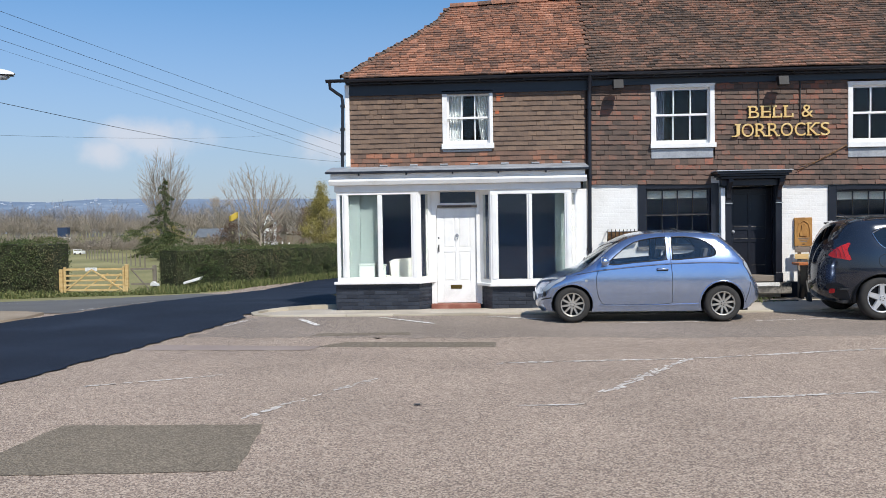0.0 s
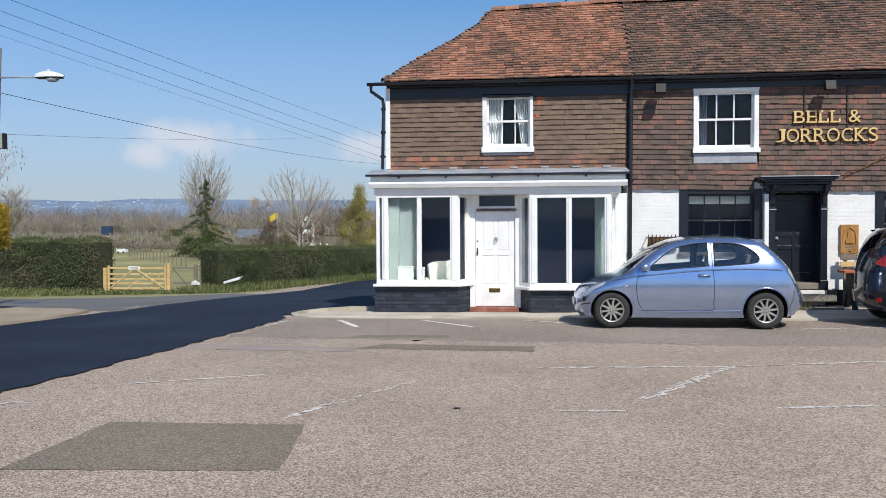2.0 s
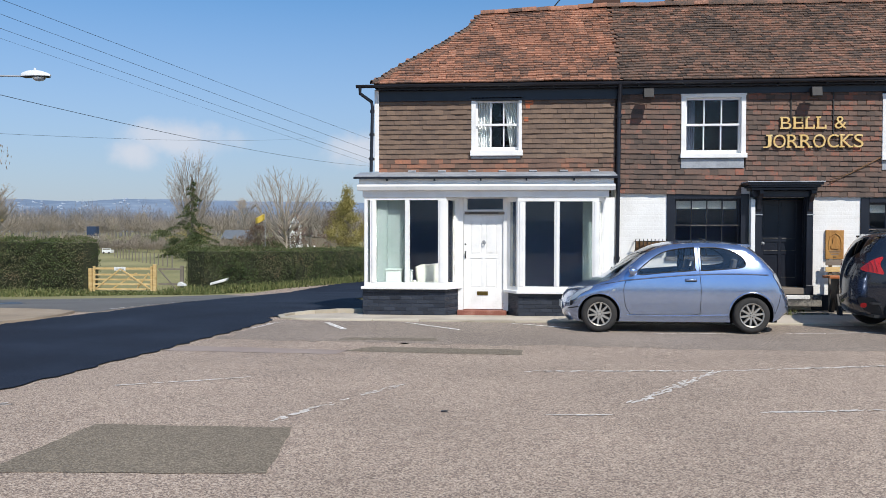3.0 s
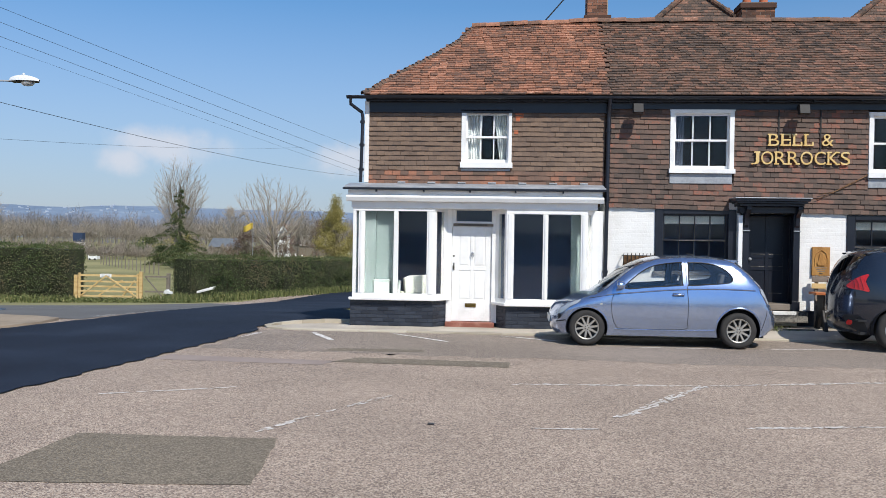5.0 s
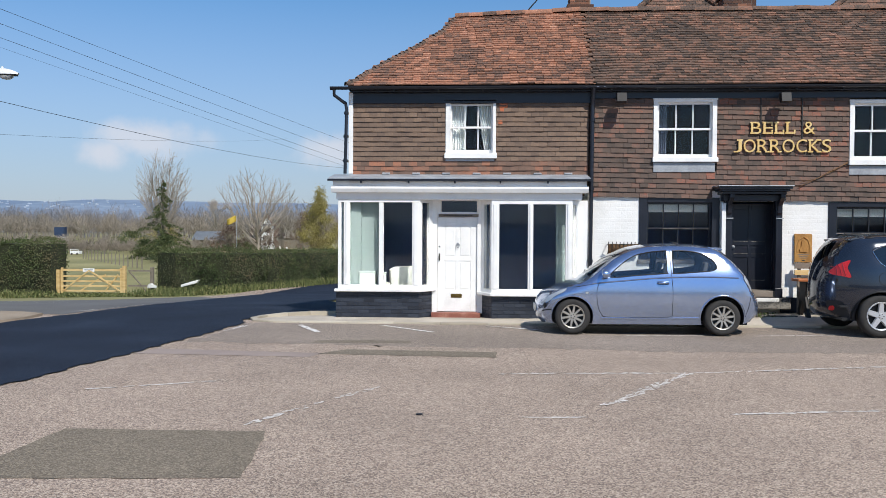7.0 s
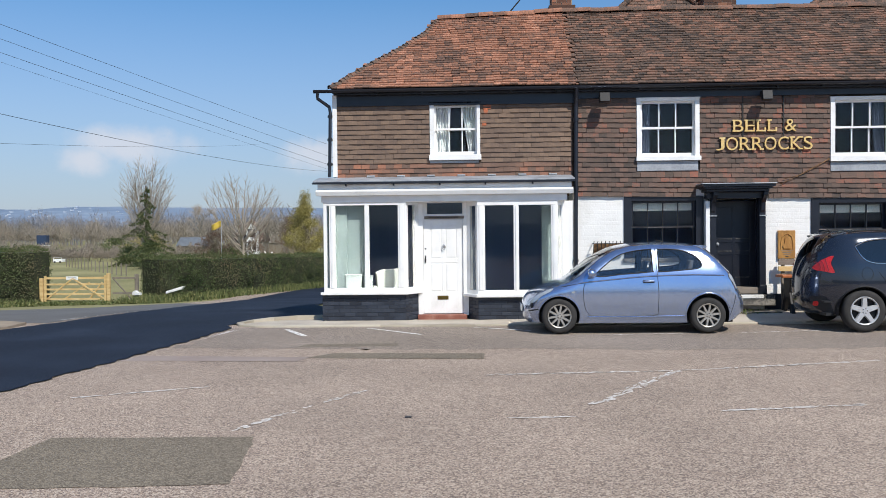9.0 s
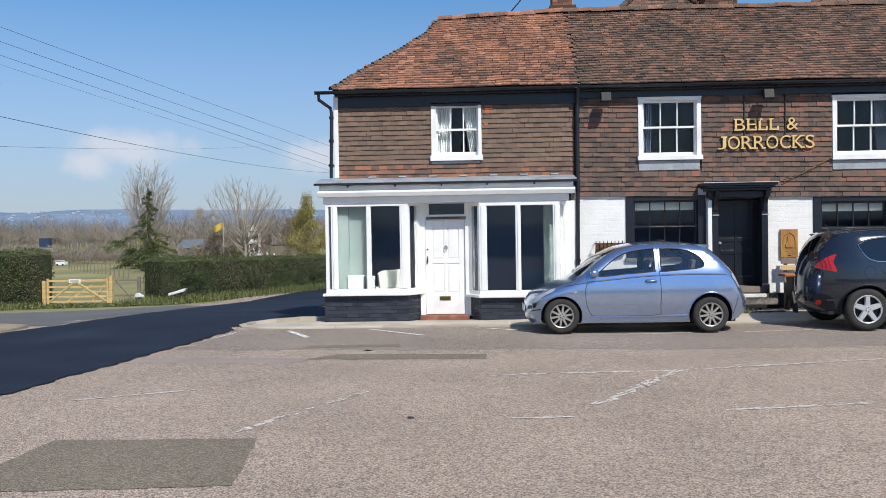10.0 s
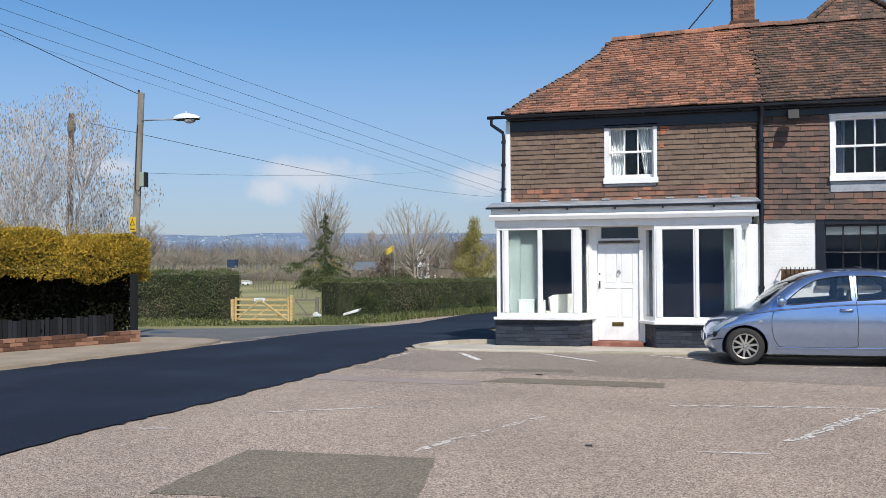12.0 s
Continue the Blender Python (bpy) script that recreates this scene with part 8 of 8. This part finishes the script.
s.tube([(0.28, -0.12, 3.7 - pz), (0.2, -0.15, 3.6 - pz), (0.10, -0.14, 3.65 - pz), (0.1, -0.12, 4.2 - pz), (0.16, -0.12, 5.4 - pz)], 0.012, 6)
part("conduit", s, M["iron"], pole)
M["sign_yellow"] = surface("yellow_warning_plate", [lin("d2a81c"), lin("e6bf2e")], 6, 40, 0.5)
s = Shape()
s.box(-0.07, 0.13, -0.155, -0.135, 2.52 - pz, 2.92 - pz)
sg_ = part("warning_plate", s, M["sign_yellow"], pole, "yellow warning plate", bevel=0.004)
s = Shape()
s.tube([(-0.03, -0.16, 2.70 - pz), (0.09, -0.16, 2.70 - pz), (0.03, -0.16, 2.86 - pz), (-0.03, -0.16, 2.70 - pz)], 0.010, 4)
part("triangle", s, M["iron"], sg_)
s = Shape()
s.box(-0.04, 0.10, -0.158, -0.154, 2.57 - pz, 2.60 - pz)
part("text_bar", s, M["iron"], sg_)
s = Shape()
s.lathe([(0.02, 0), (0.035, 0.02), (0.02, 0.05), (0.03, 0.07), (0.0, 0.09)], 10, Matrix.Translation((0.14, -0.03, 6.27 - pz)))
part("insulator", s, M["iron"], pole)

bp = thing("brown_pole", "tall brown wooden pole among the birch twigs", "pole", (-20.62, 26.0, ground_z(-20.62, 26.0) - 0.1))
s = Shape()
s.tube([(-0.04, 0, 0), (0.12, 0, 7.18 - bp.location.z)], [0.13, 0.10], 12)
part("shaft", s, M["brown_pole"], bp, smooth=True, auto=50)
s = Shape()
s.lathe([(0.11, 0), (0.14, 0.07), (0.148, 0.37), (0.11, 0.44)], 12, Matrix.Translation((0.115, 0, 6.5 - bp.location.z)))
part("collar", s, M["bark"], bp)


def wire(a, b, label, sag_=0.35, r=0.011, before=0.0, after=0.0):
    a, b = Vector(a), Vector(b)
    return cable("overhead_wire", (a + (a - b) * before, b + (b - a) * after), r, label, M["iron"], sag_, 40)


W_LABEL = "thin dark overhead wire above the road"
wire((-15.95, 22, 8.76), (-13.39, 30, 8.12), W_LABEL, 0.05, 0.0065, 0.6, 2.2)
wire((-17.42, 22, 8.87), (-13.39, 30, 7.62), W_LABEL, 0.05, 0.0065, 0.4, 2.2)
wire((-18.99, 22, 8.98), (-13.39, 30, 7.18), W_LABEL, 0.05, 0.0065, 0.3, 1.8)
wire((-20.07, 22, 9.01), (-13.39, 30, 6.89), W_LABEL, 0.05, 0.004, 0.3, 1.5)
wire((-13.29, 19.5, 5.15), (-11.05, 60, 6.76), W_LABEL, 0.5, 0.008, 0, 0.3)
wire((-13.2, 19.5, 4.10), (-13.9, 45, 6.86), W_LABEL, 0.2, 0.004, 0, 0.5)
wire((-17.5, 9.0, 9.4), (-13.38, 19.5, 6.24), W_LABEL, 0.15, 0.009)
wire((-13.35, 19.5, 5.18), (-20.5, 26.0, 7.0), W_LABEL, 0.03, 0.007)

# low brick wall, boarded fence and post below the golden hedge
wl_a, wl_b = Vector((-10.50, 15.15)), Vector((-14.2, 8.6))
wd = (wl_b - wl_a).normalized()
wyaw = math.degrees(math.atan2(wd.y, wd.x))
wz = ground_z(-11.5, 15) - 0.02
M["dusty_brick"] = surface("dusty_old_brick", [lin("56392b"), lin("77523e"), lin("98715a")], 3, 40, 0.9, bump=0.4, pieces=0.5)
low = thing("garden_wall", "low weathered red brick garden wall", "wall", (wl_a.x, wl_a.y, wz))
s = Shape()
Lw = (wl_b - wl_a).length
s.box(0, Lw, -0.10, 0.10, -0.15, 0.265, pose(0, 0, 0, 0, 0, wyaw))
core_wall = part("core", s, M["dusty_brick"], low)
bl = Shape()
bl.box(-0.1065, 0.1065, -0.112, 0.112, 0, 0.065)
bl = bl.mesh("brick", M["dusty_brick"])
r = random.Random(6)
for row in range(5):
    for k in range(int(Lw / 0.225) - 1):
        t = 0.11 + k * 0.225 + (0.1 if row % 2 else 0)
        if row == 4 and noise.noise(Vector((t * 1.7, 3, 3))) > 0.42:
            continue
        ob = new("brick", bl)
        ob.parent = low
        ob.matrix_basis = pose(0, 0, 0, 0, 0, wyaw) @ pose(t, r.uniform(-0.006, 0.006), -0.03 + row * 0.075, 0, r.uniform(-1, 1), r.uniform(-1.2, 1.2))
M["black_board"] = surface("black_stained_board", [lin("0e0f13"), lin("16171c"), lin("25262c")], 3, 40, 0.95, bump=0.3, pieces=0.5, stretch=(3, 3, 0.4))
fence = thing("board_fence", "dark stained board fence behind the low wall", "fence", (wl_a.x, wl_a.y, wz))
nrm = Vector((-wd.y, wd.x))
if nrm.x > 0:
    nrm = -nrm
fb = Shape()
fb.box(-0.04, 0.04, -0.01, 0.01, 0, 0.60)
fb = fb.mesh("board", M["black_board"])
for k in range(int((Lw - 0.1) / 0.092)):
    p = wd * (-0.05 + k * 0.092) + nrm * (1.35 + r.uniform(-0.02, 0.02))
    ob = new("board", fb)
    ob.parent = fence
    ob.matrix_basis = pose(p.x, p.y, 0.0 + r.uniform(-0.03, 0.03), r.uniform(-1.5, 1.5), 0, wyaw + r.uniform(-2, 2))
for z in (0.15, 0.48):
    s = Shape()
    a_, b_ = wd * -0.1 + nrm * 1.4, wd * Lw + nrm * 1.4
    s.tube([(a_.x, a_.y, z), (b_.x, b_.y, z)], 0.03, 4)
    part("rail", s, M["black_board"], fence)
for t, h in ((-0.22, 1.5), (2.4, 0.7), (4.8, 0.7)):
    p = wd * t + nrm * (0.62 if h > 1.4 else 1.3)
    s = Shape()
    s.box(p.x - 0.06, p.x + 0.06, p.y - 0.06, p.y + 0.06, -0.1, h)
    part("post", s, M["black_board"], fence, "dark square fence post", bevel=0.006)
# stems and leaves added behind the fence, near-black to paint the hedge's shade
r = random.Random(17)
hb = thing("hedge_stems", "dense shaded stems and twigs under the golden hedge", "hedge", (wl_a.x, wl_a.y, wz))
st = Shape()
for _ in range(1500):
    t = r.uniform(-0.2, Lw)
    q = wd * t + nrm * r.uniform(1.5, 2.3)
    z0 = r.uniform(-0.05, 1.0)
    st.tube([(q.x, q.y, z0), (q.x + r.gauss(0, 0.12), q.y + r.gauss(0, 0.12), z0 + r.uniform(0.3, 0.6))], r.uniform(0.008, 0.03), 3, caps=False)
M["shade_twig"] = surface("shade_dark_twigs", [lin("17180f"), lin("242517")], 2, 20, 1.0, spec=0.1)
raw("stems", st, M["shade_twig"], hb)
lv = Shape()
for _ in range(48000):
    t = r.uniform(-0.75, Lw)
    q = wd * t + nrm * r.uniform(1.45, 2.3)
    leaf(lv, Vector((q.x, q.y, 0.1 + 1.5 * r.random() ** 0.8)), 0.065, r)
raw("inner_foliage", lv, M["shade_twig"], hb)

# ---- tiles, bricks and ridge pieces ----
def tile_mesh(name, w, h, t, material):
    s = Shape()
    s.box(-w / 2, w / 2, -t, 0, -h, 0)
    return s.mesh(name, material)


def lay_tiles(parent, items, size, material, name, limit, label):
    """items: matrices in order; the first ones become parts, the rest one joined mesh."""
    me = tile_mesh(name, *size, material)
    root = parent
    while root.parent is not None:
        root = root.parent
    inv = Matrix.Translation(root.location).inverted() if parent is root else Matrix.Identity(4)
    for m in items[:limit]:
        ob = new(name, me)
        ob.parent = parent
        ob.matrix_parent_inverse = inv
        ob.matrix_basis = m
    rest = Shape()
    w, h, t = size
    for m in items[limit:]:
        rest.box(-w / 2, w / 2, -t, 0, -h, 0, m)
    if rest.v:
        me2 = bpy.data.meshes.new(name + "_field")
        me2.from_pydata(rest.v, [], rest.f)
        me2.materials.append(material)
        ob = new(name + "_field", me2)
        ob.parent = parent
        ob.matrix_parent_inverse = inv
        tagged(ob, label, kind="stuff")


rnd = random.Random(11)


def hung_tiles(x0, x1, z0, z1, holes, first, fall=0.0):
    """Courses of hung tiles, cut to fit against the openings; fall: how much a course drops for each metre along it."""
    out_a, out_b, low = [], [], []
    gauge, w = 0.100, 0.166
    row = 0
    z = z0
    while z < z1:
        x = x0 - (w / 2 if row % 2 else 0)
        course = rnd.uniform(-0.003, 0.003)
        bow = rnd.uniform(0, 6.28)
        while x < x1:
            xa, xb = max(x, x0), min(x + w, x1)
            x += w
            zc = z - fall * ((xa + xb) / 2 - x0)
            for h in holes:
                if h[2] - 0.03 < zc + gauge * 0.4 < h[3]:
                    if xa < h[0] < xb:
                        xb = h[0]
                    elif xa < h[1] < xb:
                        xa = h[1]
                    elif h[0] <= xa and xb <= h[1]:
                        xb = xa
            if xb - xa < 0.03:
                continue
            xc = (xa + xb) / 2
            m = Matrix.Translation((xc + rnd.uniform(-0.002, 0.002), WY - 0.012, zc + 0.165 + course + 0.004 * math.sin(xc * 1.3 + bow) + rnd.uniform(-0.003, 0.003)))
            m = m @ pose(0, 0, 0, -11.5 + rnd.uniform(-2.6, 2.6), rnd.uniform(-1.2, 1.2), rnd.uniform(-1.2, 1.2)) @ Matrix.Diagonal(((xb - xa) / w, 1, 1, 1))
            (low if row < 3 else out_a if first(xc, z) else out_b).append(m)
        z += gauge
        row += 1
    return low, out_a + out_b


shop_low, wall_tiles_shop = hung_tiles(HX0, HX1 - 0.02, 2.84, 4.36, [(-0.905, 0.135, 3.12, 4.42)], lambda x, z: x < 0.3)
lay_tiles(shop, wall_tiles_shop, (0.163, 0.165, 0.018), M["wall_tile"], "wall_tile", 230, "brown hung clay tiles of the upper wall")
lay_tiles(shop, shop_low, (0.163, 0.165, 0.018), M["wall_tile_low"], "wall_tile", 70, "mixed red and brown hung tiles of the lowest courses")
pub_low, wall_tiles_pub = hung_tiles(HX1 + 0.02, HX2, 2.42, 4.50, [(3.295, 4.565, 2.90, 4.43), (7.155, 8.425, 2.86, 4.4), (10.975, 12.245, 2.84, 4.4), (4.48, 5.94, 2.2, 2.60)],
                                     lambda x, z: 4.4 < x < 7.3, 0.017)
lay_tiles(pub, wall_tiles_pub, (0.163, 0.165, 0.018), M["wall_tile_pub"], "wall_tile", 230, "brown and red hung clay tiles of the upper wall")
lay_tiles(pub, pub_low, (0.163, 0.165, 0.018), M["wall_tile_pub"], "wall_tile", 70, "brown and red hung clay tiles of the lowest courses")

# bare orange patch of broken tiles beside the shop's sash window
for x, z in ((0.24, 4.27), (0.32, 4.27), (0.25, 4.18), (0.22, 3.93)):
    s = Shape()
    s.box(x - 0.045, x + 0.04, WY - 0.062, WY - 0.03, z - 0.04, z + 0.045)
    hpart("wall_tile", s, M["pot"], shop, "bright orange replacement tile slip", bevel=0.006)

SLOPE = math.degrees(math.atan2(RIDGE_Z - EAVES_Z, RIDGE_Y - EAVES_Y))
LEN = math.hypot(RIDGE_Z - EAVES_Z, RIDGE_Y - EAVES_Y)


def sag(x, f):
    """Old roofs undulate."""
    return -0.09 * f * min(1, max(0, (2.2 - x) / 3.0)) + 0.035 * noise.noise(Vector((x * 0.55, f * 2.2, 3.0))) + 0.012 * noise.noise(Vector((x * 2.1, f * 6, 9.0)))


def roof_tiles(x0, x1, hip):
    items = []
    gauge, w = 0.098, 0.166
    rows = int(LEN / gauge)
    for r in range(rows + 1):
        f = min(1.0, (r * gauge) / LEN)
        left = hip_x(f) if hip else x0
        x = left + w / 2 - (w / 2 if r % 2 else 0) + rnd.uniform(-0.03, 0.03)
        wav = rnd.uniform(-0.005, 0.005)
        while x < x1:
            y = EAVES_Y + (RIDGE_Y - EAVES_Y) * f - 0.05
            z = EAVES_Z + (RIDGE_Z - EAVES_Z) * f - 0.044 + 0.02 + sag(x, f)
            m = Matrix.Translation((x + rnd.uniform(-0.004, 0.004), y, z + wav * 0.5)) @ pose(0, 0, 0, SLOPE - 90 - 14 + rnd.uniform(-4, 4), rnd.uniform(-2.6, 2.6), rnd.uniform(-1.5, 1.5))
            m = m @ Matrix.Translation((0, -0.015, 0.17))
            items.append(m)
            x += w
    return items


lay_tiles(shop_roof, roof_tiles(HX0, HX1 + 0.05, True), (0.162, 0.175, 0.024), M["roof_tile"], "roof_tile", 300, "red peg tiles of the shop roof")
lay_tiles(pub_roof, roof_tiles(HX1 + 0.09, HX2, False), (0.162, 0.175, 0.024), M["roof_tile_pub"], "roof_tile", 300, "dark lichened peg tiles of the inn roof")


def bonnet_mesh(name, r, length, material):
    s = Shape()
    n = 6
    ring = [(r * math.cos(a), r * math.sin(a)) for a in (math.pi * k / n for k in range(n + 1))]
    inner = [(0.86 * x, 0.86 * z - 0.004) for x, z in ring]
    poly = ring + inner[::-1]
    s.prism(poly, 0, length, "y")
    return s.mesh(name, material)


def pieces_along(parent, a, b, me, step, lift, pitch_extra=0.0, name="ridge_tile"):
    a, b = Vector(a), Vector(b)
    d = b - a
    n = int(d.length / step)
    yaw = math.degrees(math.atan2(-d.x, d.y))
    el = math.degrees(math.atan2(d.z, math.hypot(d.x, d.y)))
    for k in range(n):
        p = a + d * (k / n)
        ob = new(name, me)
        ob.parent = parent
        ob.matrix_basis = pose(p.x, p.y, p.z + lift + rnd.uniform(-0.008, 0.008), el + pitch_extra + rnd.uniform(-2, 2), rnd.uniform(-3, 3), yaw)
        if parent.parent is None:
            ob.matrix_parent_inverse = Matrix.Translation(parent.location).inverted()


bonnet = bonnet_mesh("hip_tile", 0.072, 0.19, M["roof_tile_pub"])
ridge_me = bonnet_mesh("ridge_tile", 0.11, 0.32, M["roof_tile"])
ridge_pub = bonnet_mesh("ridge_tile", 0.11, 0.32, M["roof_tile_pub"])
hip_pts = [(x - 0.015, EAVES_Y + (RIDGE_Y - EAVES_Y) * f - 0.03, EAVES_Z + (RIDGE_Z - EAVES_Z) * f - 0.10 * f) for f, x in HIP]
for a, b in zip(hip_pts, hip_pts[1:]):
    pieces_along(shop_roof, a, b, bonnet, 0.10, -0.012, -12, "hip_tile")
pieces_along(shop_roof, (HIP_X, RIDGE_Y, RIDGE_Z - 0.085), (HX1, RIDGE_Y, RIDGE_Z + 0.02), ridge_me, 0.31, 0.0)
pieces_along(pub_roof, (HX1, RIDGE_Y, RIDGE_Z + 0.02), (HX2, RIDGE_Y, RIDGE_Z), ridge_pub, 0.31, 0.0)

# bricks of the stall risers and of the whitewashed wall
def brick_mesh(name, w, d, h, material):
    s = Shape()
    c = 0.006
    s.add([(-w / 2, 0, 0), (w / 2, 0, 0), (w / 2, 0, h), (-w / 2, 0, h), (-w / 2 + c, -d, c), (w / 2 - c, -d, c), (w / 2 - c, -d, h - c), (-w / 2 + c, -d, h - c)],
          [(0, 1, 5, 4), (1, 2, 6, 5), (2, 3, 7, 6), (3, 0, 4, 7), (4, 5, 6, 7), (3, 2, 1, 0)])
    return s.mesh(name, material)


def brick_run(parent, a, b, z0, z1, me, half, root):
    """Courses of bricks along the line a-b in plan, whole ones and halves; the face lies to the right of a-b."""
    a, b = Vector(a), Vector(b)
    d = (b - a)
    L = d.length
    d.normalize()
    yaw = math.degrees(math.atan2(d.y, d.x))
    row, z = 0, z0
    while z + 0.065 <= z1 + 0.01:
        t = 0.0
        while t < L - 0.05:
            wide = 0.215 if (t > 0 or row % 2 == 0) else 0.1025
            use = me
            if t + wide > L + 0.01:
                wide = 0.1025
            use = me if wide > 0.2 else half
            if t + wide > L + 0.03:
                break
            p = a + d * (t + wide / 2)
            ob = new("brick", use)
            ob.parent = parent
            ob.matrix_basis = pose(p.x, p.y, z, rnd.uniform(-0.6, 0.6), 0, yaw + rnd.uniform(-0.4, 0.4))
            if parent is root:
                ob.matrix_parent_inverse = Matrix.Translation(root.location).inverted()
            t += wide + 0.010
        z += 0.075
        row += 1


dark_brick, dark_half = brick_mesh("brick", 0.217, 0.008, 0.068, M["slate_paint"]), brick_mesh("brick", 0.104, 0.008, 0.068, M["slate_paint"])
white_me, white_half = brick_mesh("brick", 0.215, 0.0010, 0.065, M["white_brick"]), brick_mesh("brick", 0.1025, 0.0010, 0.065, M["white_brick"])
brick_run(riser_a, (-3.08, BF + 0.03), (-1.40, BF + 0.03), -0.105, 0.48, dark_brick, dark_half, shop)
brick_run(riser_a, (-1.40, BF + 0.03), (-1.15, BF + 0.42), -0.105, 0.48, dark_brick, dark_half, shop)
brick_run(riser_b, (-0.16, BF + 0.42), (0.07, BF + 0.03), -0.105, 0.41, dark_brick, dark_half, shop)
brick_run(riser_b, (0.07, BF + 0.03), (1.66, BF + 0.03), -0.105, 0.41, dark_brick, dark_half, shop)
brick_run(pub, (2.12, WY), (3.03, WY), 0.345, 2.42, white_me, white_half, pub)
brick_run(pub, (5.90, WY), (6.78, WY), 0.42, 2.30, white_me, white_half, pub)

# kerb stones along the pavement
def kerb_stones(parent, line, top, step, name):
    me = Shape()
    me.prism([(0, -0.22), (0.0, -0.012), (0.012, 0.0), (0.125, 0.0), (0.125, -0.22)], -0.452, 0.452, "x")
    me = me.mesh(name, M["kerb"])
    pts = [Vector(p) for p in line]
    for a, b in zip(pts, pts[1:]):
        L = (b - a).length
        n = max(1, round(L / step))
        yaw = math.degrees(math.atan2(b.y - a.y, b.x - a.x))
        for k in range(n):
            p = a + (b - a) * ((k + 0.5) / n)
            ob = new(name, me)
            ob.parent = parent
            ob.matrix_basis = pose(p.x, p.y, top + rnd.uniform(-0.003, 0.003), 0, 0, yaw) @ Matrix.Diagonal((L / n / 0.914, 1, 1, 1))


kerb_stones(pavement, kerb_line, PZ + 0.004, 0.91, "kerb_stone")
